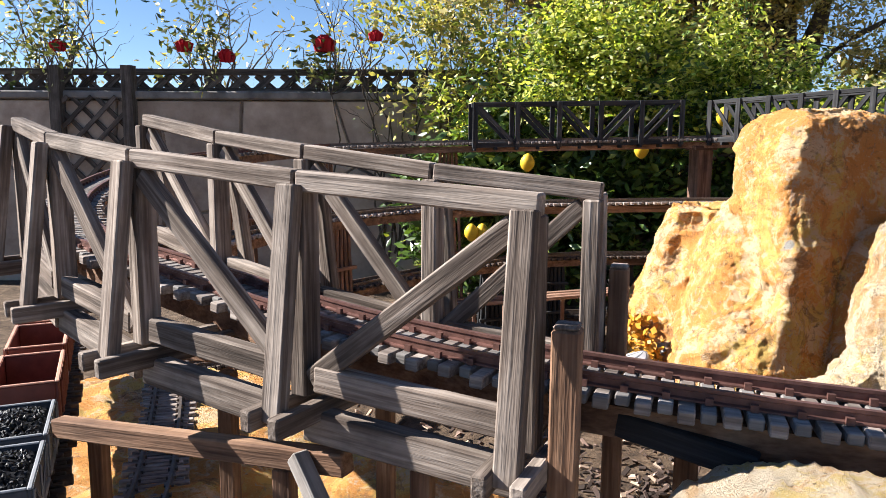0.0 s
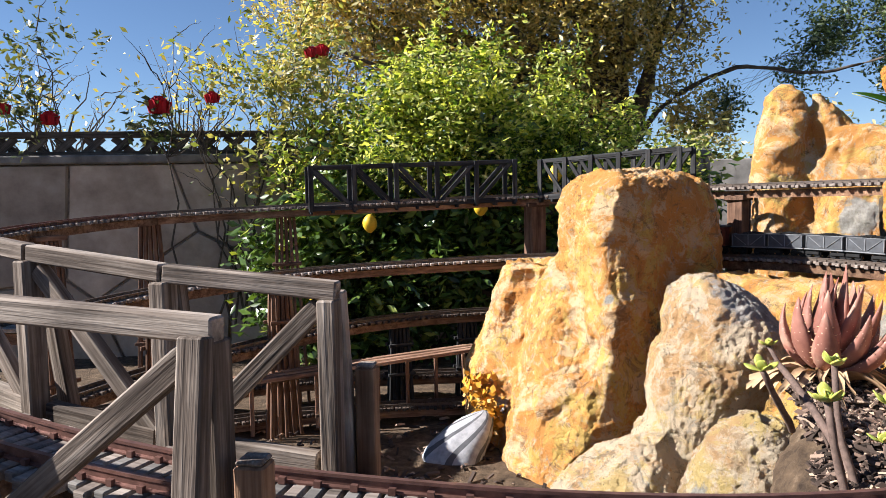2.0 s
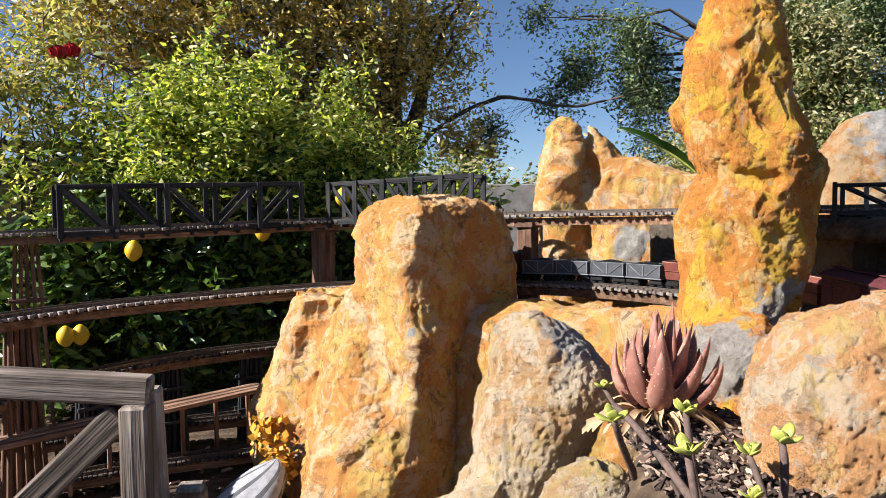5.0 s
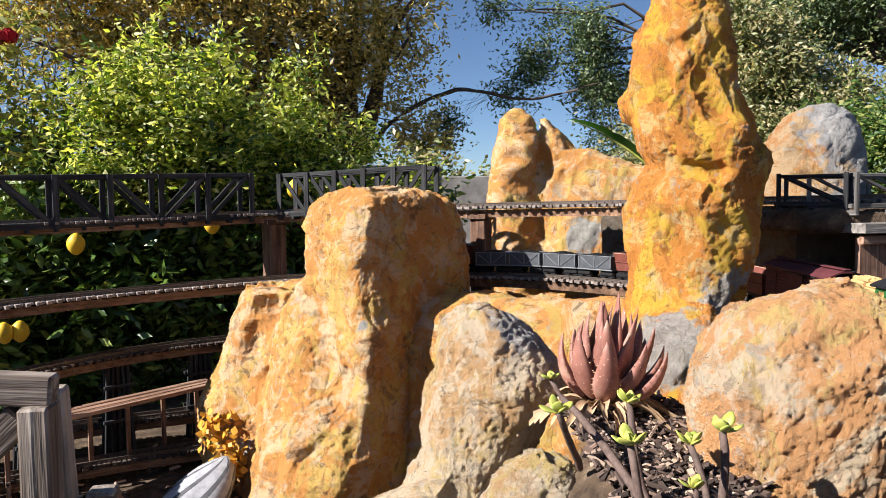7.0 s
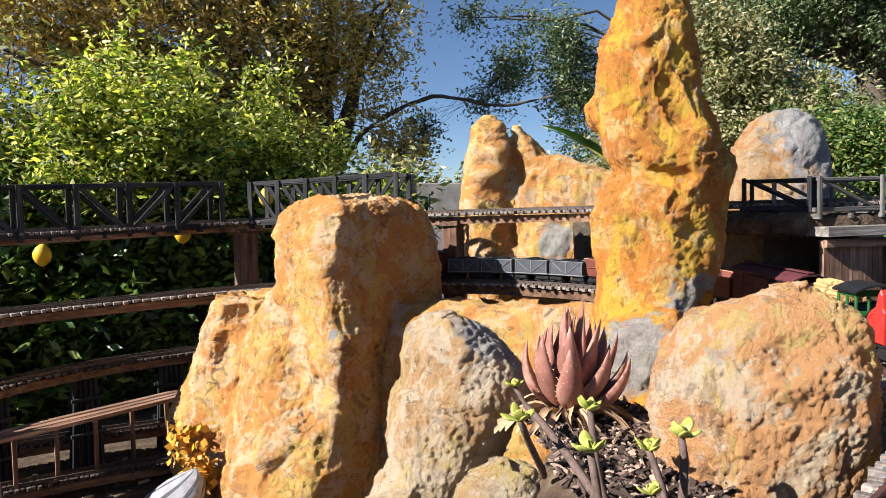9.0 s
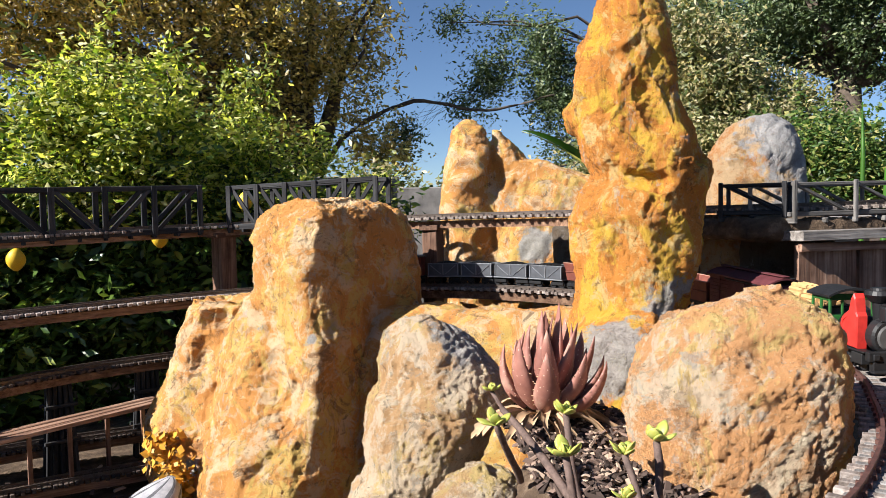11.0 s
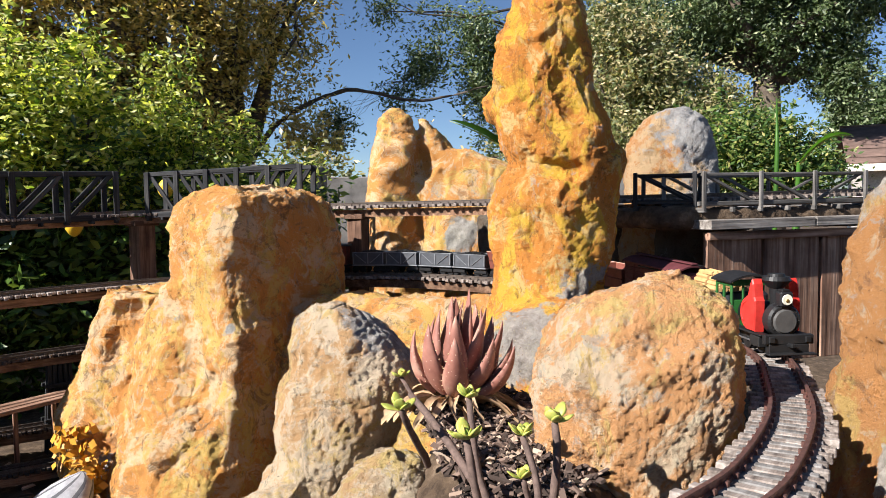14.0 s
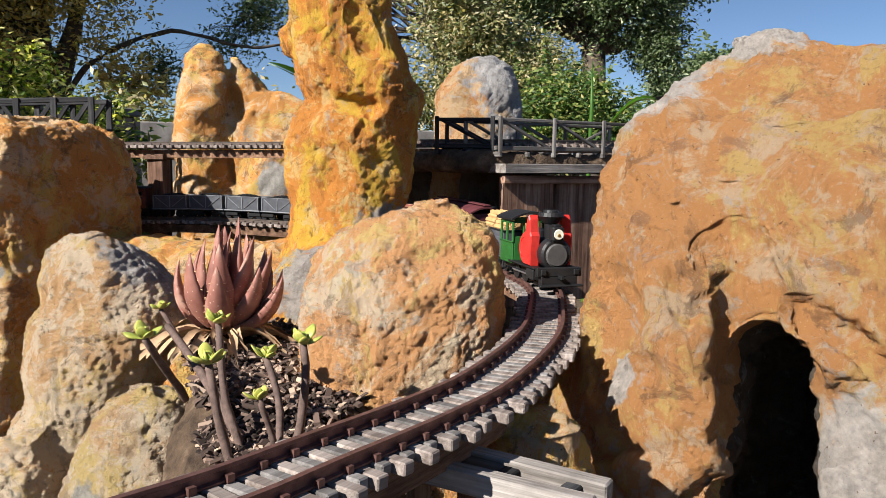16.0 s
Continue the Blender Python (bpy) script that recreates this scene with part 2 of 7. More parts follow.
def rock_mat(name, pale, yellow, orange, deep, grey, grey_at=0.62, stain=0.5, paint=(0.5, 0.5, 0.5)):
    """Hand-painted mortar rock: washes of ochre and orange over pale mortar, bluish and dark stains, dark specks that
    paint the shade of small pits, and bare grey cement where the attribute bare is high.
    paint: how much pale, yellow and orange wash lies on it."""
    m, nt, b = mat(name, 0.95)
    v = coords(nt, (1, 1, 1), False)
    col = ramp(nt, noise_tex(nt, v, 34.0, 6.0, 0.7), [(0.32, tuple(0.75 * p + 0.25 * q for p, q in zip(pale, orange))), (0.62, tuple(min(0.8, 1.08 * p) for p in pale))])
    for vec, scale, tint, share, most in (
        (v, 7.5, orange, paint[2], 0.95), (coords(nt, (1.2, 1.0, 0.7), False), 10.0, yellow, paint[1], 0.95), (coords(nt, (1.0, 0.9, 1.3), False), 23.0, orange, 0.32, 0.7),
        (coords(nt, (0.9, 1.3, 1.0), False), 17.0, pale, paint[0], 0.9), (coords(nt, (1.1, 0.8, 1.2), False), 15.0, deep, 0.18, 0.7), (coords(nt, (22, 22, 5), False), 1.0, tuple(0.6 * c for c in deep), 0.15, 0.4),
        (coords(nt, (1.4, 1.0, 0.8), False), 24.0, (0.44, 0.45, 0.43), 0.10, 0.5), (coords(nt, (0.8, 1.2, 1.0), False), 19.0, tuple(0.3 * c + 0.02 for c in deep), 0.14, stain)):
        edge = 0.62 - 0.25 * share
        col = mix(nt, blotch(nt, vec, scale, edge - 0.01, edge + 0.05, most, 0.75), col, tint)
    at = nt.nodes.new("ShaderNodeAttribute")
    at.attribute_name = "bare"
    g = nt.nodes.new("ShaderNodeMath")
    g.operation = "ADD"
    nt.links.new(at.outputs["Fac"], g.inputs[0]), nt.links.new(noise_tex(nt, v, 30.0, 7.0, 0.7), g.inputs[1])
    bare = ramp(nt, noise_tex(nt, v, 70.0, 6.0, 0.7), [(0.3, tuple(c * 0.6 for c in grey)), (0.7, tuple(min(1, c * 1.35) for c in grey))])
    col = mix(nt, ramp(nt, g.outputs[0], [(grey_at, (0, 0, 0)), (grey_at + 0.12, (0.92, 0.92, 0.92))]), col, bare)
    # Shade in the grit's pits is put into the colour; its highs are paler.
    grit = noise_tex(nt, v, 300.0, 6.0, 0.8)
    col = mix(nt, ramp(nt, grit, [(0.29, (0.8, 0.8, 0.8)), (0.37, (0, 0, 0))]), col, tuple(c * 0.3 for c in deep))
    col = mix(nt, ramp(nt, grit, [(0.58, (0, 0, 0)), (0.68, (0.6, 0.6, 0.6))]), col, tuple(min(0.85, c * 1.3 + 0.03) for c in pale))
    # Larger dark dots, painted as the shade inside pits.
    pit_shade = noise_tex(nt, v, 170.0, 4.0, 0.7)
    col = mix(nt, ramp(nt, pit_shade, [(0.30, (0.85, 0.85, 0.85)), (0.35, (0, 0, 0))]), col, tuple(c * 0.4 for c in deep))
    nt.links.new(col, b.inputs["Base Color"])
    crust = noise_tex(nt, v, 210.0, 7.0, 0.85)
    vor = node(nt, "ShaderNodeTexVoronoi", Scale=230.0)
    nt.links.new(v, vor.inputs["Vector"])
    h1 = nt.nodes.new("ShaderNodeMath")
    h1.operation = "MULTIPLY_ADD"
    h1.inputs[1].default_value = 0.6
    nt.links.new(grit, h1.inputs[0]), nt.links.new(crust, h1.inputs[2])
    h2 = nt.nodes.new("ShaderNodeMath")
    h2.operation = "MULTIPLY_ADD"
    h2.inputs[1].default_value = -0.2
    nt.links.new(vor.outputs["Distance"], h2.inputs[0]), nt.links.new(h1.outputs[0], h2.inputs[2])
    bump(nt, b, h2.outputs[0], 1.0, 0.0085)
    return m


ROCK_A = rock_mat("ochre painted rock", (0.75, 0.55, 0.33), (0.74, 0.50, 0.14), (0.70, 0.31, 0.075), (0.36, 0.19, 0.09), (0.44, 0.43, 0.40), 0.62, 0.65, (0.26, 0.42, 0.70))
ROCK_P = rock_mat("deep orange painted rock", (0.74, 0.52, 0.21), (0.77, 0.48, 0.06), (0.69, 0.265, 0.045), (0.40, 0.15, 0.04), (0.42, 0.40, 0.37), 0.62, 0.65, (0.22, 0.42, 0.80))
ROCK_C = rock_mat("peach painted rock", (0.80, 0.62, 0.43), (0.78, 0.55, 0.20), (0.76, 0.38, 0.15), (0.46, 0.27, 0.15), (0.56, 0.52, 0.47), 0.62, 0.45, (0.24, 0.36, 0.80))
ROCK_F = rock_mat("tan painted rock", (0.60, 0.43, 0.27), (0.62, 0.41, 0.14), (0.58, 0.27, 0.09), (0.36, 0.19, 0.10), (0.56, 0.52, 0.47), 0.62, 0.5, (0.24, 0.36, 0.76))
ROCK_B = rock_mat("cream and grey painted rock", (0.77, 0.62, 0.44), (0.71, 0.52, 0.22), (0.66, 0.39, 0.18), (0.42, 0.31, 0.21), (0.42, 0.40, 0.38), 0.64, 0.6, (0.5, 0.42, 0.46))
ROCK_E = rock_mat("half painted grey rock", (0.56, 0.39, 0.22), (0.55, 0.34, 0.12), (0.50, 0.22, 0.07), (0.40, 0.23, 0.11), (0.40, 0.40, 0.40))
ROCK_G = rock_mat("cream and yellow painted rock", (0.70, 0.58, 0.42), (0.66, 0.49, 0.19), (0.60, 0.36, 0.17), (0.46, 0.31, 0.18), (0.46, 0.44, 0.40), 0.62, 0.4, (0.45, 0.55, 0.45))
# Darker than the other rocks: the tunnels' shade is put into its colour.
ROCK_SHADE = rock_mat("rock with shade in its colour", (0.16, 0.13, 0.10), (0.14, 0.11, 0.08), (0.12, 0.08, 0.05), (0.08, 0.06, 0.045), (0.14, 0.135, 0.13))


def stone_mat():
    m, nt, b = mat("buff flagstone", 0.9)
    v = coords(nt)
    col = ramp(nt, noise_tex(nt, v, 6, 6, 0.65), [(0.3, (0.19, 0.145, 0.112)), (0.5, (0.30, 0.236, 0.182)), (0.7, (0.40, 0.328, 0.262))])
    nt.links.new(per_object(nt, col, 0.75, 1.4), b.inputs["Base Color"])
    bump(nt, b, noise_tex(nt, v, 40, 5), 0.5, 0.004)
    return m


def dirt_mat():
    m, nt, b = mat("garden soil", 1.0)
    v = coords(nt, (1, 1, 1), False)
    col = ramp(nt, noise_tex(nt, v, 30, 8, 0.7), [(0.3, (0.03, 0.02, 0.014)), (0.55, (0.11, 0.075, 0.048)), (0.75, (0.24, 0.175, 0.12))])
    nt.links.new(col, b.inputs["Base Color"])
    bump(nt, b, noise_tex(nt, v, 90, 6, 0.7), 1.0, 0.006)
    return m


def chip_mat():
    m, nt, b = mat("bark chips", 0.9)
    geo = nt.nodes.new("ShaderNodeNewGeometry")
    col = ramp(nt, geo.outputs["Random Per Island"], [(0.0, (0.025, 0.018, 0.014)), (0.5, (0.09, 0.062, 0.05)), (0.8, (0.22, 0.15, 0.115)), (1.0, (0.48, 0.37, 0.27))])
    nt.links.new(col, b.inputs["Base Color"])
    return m


FLAGSTONE, DIRT, CHIPS = stone_mat(), dirt_mat(), chip_mat()


# ---- mesh helpers ----
def thing(name, label, category, at=(0, 0, 0), group="", kind=""):
    ob = new(name)
    ob.location = at
    return tagged(ob, label, category, group, kind)


def own(ob, parent, label=""):
    """Makes ob a part of parent; ob's pose so far is in the world."""
    if parent is not None:
        ob.parent = parent
        base = Vector(parent.location)
        if parent.parent is not None:
            base = base + Vector(parent.parent.location)
        ob.location = Vector(ob.location) - base
    return tagged(ob, label)


def mesh_from(name, verts, faces, material, smooth=False):
    me = bpy.data.meshes.new(name)
    me.from_pydata([tuple(v) for v in verts], [], [tuple(f) for f in faces])
    me.materials.append(material)
    if smooth:
        me.polygons.foreach_set("use_smooth", [True] * len(me.polygons))
    me.update()
    return me


def part(name, bm, material, parent=None, label="", smooth=False):
    me = bpy.data.meshes.new(name)
    bm.to_mesh(me)
    bm.free()
    me.materials.append(material)
    if smooth:
        me.polygons.foreach_set("use_smooth", [True] * len(me.polygons))
    return own(new(name, me), parent, label)


def add_box(bm, center, size, bevel=0.0, m=None, taper=1.0):
    """A box with rounded edges added to bm; taper narrows its top."""
    made = bmesh.ops.create_cube(bm, size=1.0)["verts"]
    for v in made:
        k = taper if v.co.z > 0 else 1.0
        v.co = Vector((v.co.x * size[0] * k, v.co.y * size[1] * k, v.co.z * size[2]))
    if bevel:
        edges = list({e for v in made for e in v.link_edges})
        made = bmesh.ops.bevel(bm, geom=edges + made, offset=bevel, segments=1, affect="EDGES", profile=0.6)["verts"]
    move = Matrix.Translation(center) @ (m or Matrix.Identity(4))
    bmesh.ops.transform(bm, matrix=move, verts=list(made))
    return bm


def add_cyl(bm, p, q, r1, r2=None, seg=12, caps=True):
    p, q = Vector(p), Vector(q)
    d = q - p
    rot = d.to_track_quat("Z", "Y").to_matrix().to_4x4()
    bmesh.ops.create_cone(bm, cap_ends=caps, segments=seg, radius1=r1, radius2=r1 if r2 is None else r2, depth=d.length, matrix=Matrix.Translation((p + q) / 2) @ rot)
    return bm


BEAMS = {}


def beam(name, p, q, w, h, material, parent=None, label="", up=(0, 0, 1), worn=0.0012):
    """A squared timber from p to q, w wide and h high, with chipped edges; its grain runs along it."""
    p, q = Vector(p), Vector(q)
    d = q - p
    x = d.normalized()
    z = Vector(up) - x * x.dot(Vector(up))
    if z.length < 1e-4:
        z = Vector((0, 1, 0)) - x * x.y
    z.normalize()
    y = z.cross(x)
    key = (round(d.length, 3), w, h, material.name, worn)
    if key not in BEAMS:
        bm = bmesh.new()
        add_box(bm, (0, 0, 0), (d.length, w, h), worn)
        me = bpy.data.meshes.new(name)
        bm.to_mesh(me)
        bm.free()
        me.materials.append(material)
        BEAMS[key] = me
    ob = new(name, BEAMS[key])
    ob.matrix_basis = Matrix.Translation((p + q) / 2) @ Matrix((x, y, z)).transposed().to_4x4()
    return own(ob, parent, label)


def spline(points, step):
    """Even steps along a smooth curve through points."""
    P = [Vector(p) for p in points]
    P = [P[0] * 2 - P[1], *P, P[-1] * 2 - P[-2]]
    fine = []
    for a, b, c, d in zip(P, P[1:], P[2:], P[3:]):
        for i in range(40):
            t = i / 40
            fine.append(0.5 * (2 * b + (c - a) * t + (2 * a - 5 * b + 4 * c - d) * t * t + (3 * b - a - 3 * c + d) * t**3))
    fine.append(P[-2])
    out, left = [fine[0]], step
    for a, b in zip(fine, fine[1:]):
        seg = (b - a).length
        while seg >= left and seg > 0:
            a = a.lerp(b, left / seg)
            out.append(a)
            seg, left = (b - a).length, step
        left -= seg
    return out


def frames_along(path):
    out = []
    for i, p in enumerate(path):
        d = (path[min(i + 1, len(path) - 1)] - path[max(i - 1, 0)]).normalized()
        side = Vector((d.y, -d.x, 0)).normalized()
        out.append((p, d, side, side.cross(d)))
    return out


def sweep(name, path, profile, material, parent=None, label="", shift=0.0, rise=0.0):
    """A profile (side, up) swept along a path."""
    fr, n = frames_along(path), len(profile)
    verts = [p + s * (a + shift) + u * (b + rise) for p, _, s, u in fr for a, b in profile]
    faces = [(i * n + j, i * n + (j + 1) % n, (i + 1) * n + (j + 1) % n, (i + 1) * n + j) for i in range(len(fr) - 1) for j in range(n)]
    faces += [tuple(range(n)), tuple((len(fr) - 1) * n + j for j in reversed(range(n)))]
    return own(new(name, mesh_from(name, verts, faces, material)), parent, label)


def tubes(name, lines, material, parent=None, label="", seg=6):
    """Tapered round branches, each a list of (place, radius), in one mesh."""
    verts, faces = [], []
    for line in lines:
        base = len(verts)
        for i, (p, r) in enumerate(line):
            p = Vector(p)
            d = (Vector(line[min(i + 1, len(line) - 1)][0]) - Vector(line[max(i - 1, 0)][0])).normalized()
            a = d.orthogonal().normalized()
            b = d.cross(a)
            for k in range(seg):
                c = 2 * math.pi * k / seg
                verts.append(p + (a * math.cos(c) + b * math.sin(c)) * r)
        for i in range(len(line) - 1):
            for k in range(seg):
                o = base + i * seg
                faces.append((o + k, o + (k + 1) % seg, o + seg + (k + 1) % seg, o + seg + k))
        faces.append(tuple(base + (len(line) - 1) * seg + k for k in range(seg)))
    return own(new(name, mesh_from(name, verts, faces, material, True)), parent, label)


# ---- rocks: sections blended into one solid, meshed and roughened ----
LATTICE_3D = np.random.default_rng(5).random((32, 32, 32)).astype(np.float32) * 2 - 1


def smooth_noise(p):
    i = np.floor(p).astype(int)
    f = p - i
    f = f * f * (3 - 2 * f)
    i &= 31
    j = (i + 1) & 31
    out = 0
    for a, wx in ((i[:, 0], 1 - f[:, 0]), (j[:, 0], f[:, 0])):
        for b, wy in ((i[:, 1], 1 - f[:, 1]), (j[:, 1], f[:, 1])):
            for c, wz in ((i[:, 2], 1 - f[:, 2]), (j[:, 2], f[:, 2])):
                out = out + LATTICE_3D[a, b, c] * wx * wy * wz
    return out


def fbm(p, octaves=4):
    return sum(smooth_noise(p * 2.03**k + 7.7 * k) * 0.55**k for k in range(octaves))


CHIPS_3D = np.random.default_rng(8).random((4096, 7)).astype(np.float32)


def chipped(p, lip=0.12):
    """Broken flakes: each cell of a jittered grid has a level and a slant of its own; the steps between them are steep."""
    base = np.floor(p).astype(int)
    best, second = np.full(len(p), 9.0), np.full(len(p), 9.0)
    h1, h2 = np.zeros(len(p)), np.zeros(len(p))
    for a in (-1, 0, 1):
        for b in (-1, 0, 1):
            for c in (-1, 0, 1):
                cell = base + (a, b, c)
                q = CHIPS_3D[(cell[:, 0] * 73 + cell[:, 1] * 179 + cell[:, 2] * 283) & 4095]
                away = p - cell - q[:, :3]
                d = np.sqrt((away**2).sum(1))
                h = q[:, 3] - 0.5 + ((q[:, 4:7] - 0.5) * away).sum(1) * 1.6
                near, next_ = d < best, (d >= best) & (d < second)
                second = np.where(near, best, np.where(next_, d, second))
                h2 = np.where(near, h1, np.where(next_, h, h2))
                best, h1 = np.where(near, d, best), np.where(near, h, h1)
    k = np.clip((second - best) / lip, 0, 1)
    return h1 * (0.5 + 0.5 * k) + h2 * (0.5 - 0.5 * k)


def pebbles(p):
    """How near each place lies to the middle of its cell in a jittered grid: 0.6 at the middle, below 0 at the joints."""
    base = np.floor(p).astype(int)
    best = np.full(len(p), 9.0)
    for a in (-1, 0, 1):
        for b in (-1, 0, 1):
            for c in (-1, 0, 1):
                cell = base + (a, b, c)
                q = CHIPS_3D[(cell[:, 0] * 73 + cell[:, 1] * 179 + cell[:, 2] * 283) & 4095]
                best = np.minimum(best, ((p - cell - q[:, :3]) ** 2).sum(1))
    return 0.6 - np.sqrt(best)


def surface(f, origin, cell):
    """The zero surface of a sampled field, as vertices and quads."""
    s = f < 0
    n = np.array(f.shape)
    corners = [(a, b, c) for a in (0, 1) for b in (0, 1) for c in (0, 1)]
    count = sum(s[a : n[0] - 1 + a, b : n[1] - 1 + b, c : n[2] - 1 + c].astype(np.int8) for a, b, c in corners)
    cells = np.argwhere((count > 0) & (count < 8))
    vals = np.stack([f[cells[:, 0] + a, cells[:, 1] + b, cells[:, 2] + c] for a, b, c in corners], 1)
    total, hits = np.zeros((len(cells), 3)), np.zeros(len(cells))
    for x, u in enumerate(corners):
        for y, v in enumerate(corners):
            if y > x and sum(abs(q - r) for q, r in zip(u, v)) == 1:
                cross = (vals[:, x] < 0) != (vals[:, y] < 0)
                t = np.where(cross, vals[:, x] / np.where(cross, vals[:, x] - vals[:, y], 1), 0)
                total += cross[:, None] * (np.array(u) + t[:, None] * (np.array(v) - np.array(u)))
                hits += cross
    verts = (cells + total / hits[:, None]) * cell + origin
    index = np.full(n - 1, -1, np.int32)
    index[tuple(cells.T)] = np.arange(len(cells))
    quads = []
    for axis in range(3):
        lo, hi = [slice(1, -1)] * 3, [slice(1, -1)] * 3
        lo[axis], hi[axis] = slice(0, -1), slice(1, None)
        a, b = s[tuple(lo)], s[tuple(hi)]
        for flip in (False, True):
            e = np.argwhere(((a & ~b) if flip else (~a & b)))
            e = e + [0 if k == axis else 1 for k in range(3)]
            k1, k2 = [k for k in range(3) if k != axis]
            d1, d2 = np.eye(3, dtype=int)[k1], np.eye(3, dtype=int)[k2]
            q = np.stack([index[tuple((e - u).T)] for u in (d1 + d2, d2, 0 * d1, d1)], 1)
            quads.append(q if (flip ^ (axis == 1)) else q[:, ::-1])
    quads = np.concatenate(quads)
    return verts, quads[(quads >= 0).all(1)]


def rock(name, label, stacks, material, cell=0.005, rough=1.0, blend=0.03, bare=(), cuts=(), flats=(), inner=None, parent=None, category="rock"):
    """stacks: (center, heading, power, rows) with rows of height, shift across, half width, shift ahead, half depth.
    bare: places and radii of unpainted cement. cuts: hollows, as (place, place, radius, softness). flats: a place and a normal each."""
    pads = []
    for (cx, cy), head, power, rows in stacks:
        r = max(abs(q[1]) + q[2] for q in rows) + max(abs(q[3]) + q[4] for q in rows)
        pads.append((cx - r, cy - r, rows[0][0], cx + r, cy + r, rows[-1][0]))
    lo = np.array([min(p[k] for p in pads) for k in range(3)]) - 0.03
    hi = np.array([max(p[k] for p in pads) for k in range(3, 6)]) + 0.03
    n = np.ceil((hi - lo) / cell).astype(int) + 1
    X, Y, Z = (lo[k] + cell * np.arange(n[k]) for k in range(3))
    X, Y = X[:, None, None], Y[None, :, None]
    field = None
    for (cx, cy), head, power, rows in stacks:
        h = math.radians(head)
        right, ahead = (math.cos(h), -math.sin(h)), (math.sin(h), math.cos(h))
        rows = sorted(rows)
        zs = [q[0] for q in rows]
        su, hu, sv, hv = (np.interp(Z, zs, [q[k] for q in rows])[None, None, :] for k in (1, 2, 3, 4))
        u = (X - cx) * right[0] + (Y - cy) * right[1] - su
        v = (X - cx) * ahead[0] + (Y - cy) * ahead[1] - sv
        d = ((np.abs(u / hu) ** power + np.abs(v / hv) ** power) ** (1 / power) - 1) * np.minimum(hu, hv)
        d = np.maximum(d, np.maximum(Z - zs[-1] - 0.004, zs[0] - Z)[None, None, :]).astype(np.float32)
        if field is None:
            field = d
        else:
            k = np.clip(0.5 + 0.5 * (field - d) / blend, 0, 1)
            field = field * (1 - k) + d * k - blend * k * (1 - k)
    for p, q, r, *soft in cuts:
        p, q = np.array(p), np.array(q)
        a = q - p
        t = np.clip(((X - p[0]) * a[0] + (Y - p[1]) * a[1] + (Z[None, None, :] - p[2]) * a[2]) / (a @ a), 0, 1)
        d = r - np.sqrt((X - p[0] - a[0] * t) ** 2 + (Y - p[1] - a[1] * t) ** 2 + (Z[None, None, :] - p[2] - a[2] * t) ** 2)
        w = soft[0] if soft else 0.004
        k = np.clip(0.5 + 0.5 * (d - field) / w, 0, 1)
        field = field * (1 - k) + d * k + w * k * (1 - k)
    for p, n3 in flats:
        n3 = np.array(n3) / np.linalg.norm(n3)
        d = (X - p[0]) * n3[0] + (Y - p[1]) * n3[1] + (Z[None, None, :] - p[2]) * n3[2]
        k = np.clip(0.5 + 0.5 * (d - field) / 0.012, 0, 1)
        field = field * (1 - k) + d * k + 0.012 * k * (1 - k)
    field[0], field[-1], field[:, 0], field[:, -1], field[:, :, 0], field[:, :, -1] = 1, 1, 1, 1, 1, 1
    verts, quads = surface(field, lo, cell)
    me = bpy.data.meshes.new(name)
    me.from_pydata(verts.tolist(), [], quads.tolist())
    me.update()
    normals = np.empty(len(verts) * 3)
    me.vertices.foreach_get("normal", normals)
    normals = normals.reshape(-1, 3)
    seed = (lo[0] * 31 + lo[1] * 17) % 9
    stretch = np.array([1.0, 1.0, 0.75])
    warp = np.stack([fbm(verts * 9 + seed + 5 * k, 3) for k in range(3)], 1)
    lumps = fbm(verts * stretch * 5 + seed, 3) * 0.010
    folds = (0.22 - np.abs(fbm(verts * stretch * 6.5 + seed + 40 + warp * 0.25, 3))) * 0.017
    flakes = chipped(verts * stretch * 9 + seed + warp * 0.5, 0.16) * 0.008
    where = np.clip(fbm(verts * 7 + 3, 2) + 0.15, 0, 1)
    crack = np.abs(fbm(verts * stretch * 6 + seed + 21 + warp * 0.12, 3))
    cracks = -np.clip(1 - crack / 0.05, 0, 1) * 0.005 * np.clip(where * 2, 0, 1)
    grain = fbm(verts * 95 + seed, 3) * 0.0012 * (0.5 + where) + fbm(verts * 230 + seed, 2) * 0.0022
    crusty = np.clip(fbm(verts * 10 + seed + 9, 3) * 1.6 + 0.55, 0.1, 1)
    grain += pebbles(verts * 230 + warp * 4) * 0.0010 * crusty
    grain -= np.clip((fbm(verts * 34 + seed + 63 + warp * 3, 3) - 0.30) / 0.2, 0, 1) * 0.0018
    verts = verts + normals * ((lumps + folds + flakes + cracks) * rough + grain)[:, None]
    me.vertices.foreach_set("co", verts.ravel())
    zone = np.zeros(len(verts))
    for p, r in bare:
        zone = np.maximum(zone, np.clip(1.3 - np.linalg.norm(verts - np.array(p), axis=1) / r, 0, 1) * 0.45)
    me.attributes.new("bare", "FLOAT", "POINT").data.foreach_set("value", zone)
    me.polygons.foreach_set("use_smooth", [True] * len(me.polygons))
    me.materials.append(material)
    # Deep faces of the hollows get a second material with cave shade painted in.
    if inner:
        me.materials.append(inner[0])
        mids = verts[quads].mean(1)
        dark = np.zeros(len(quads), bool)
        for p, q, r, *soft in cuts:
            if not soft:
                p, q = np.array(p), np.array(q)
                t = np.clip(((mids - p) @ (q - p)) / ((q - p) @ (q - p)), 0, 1)
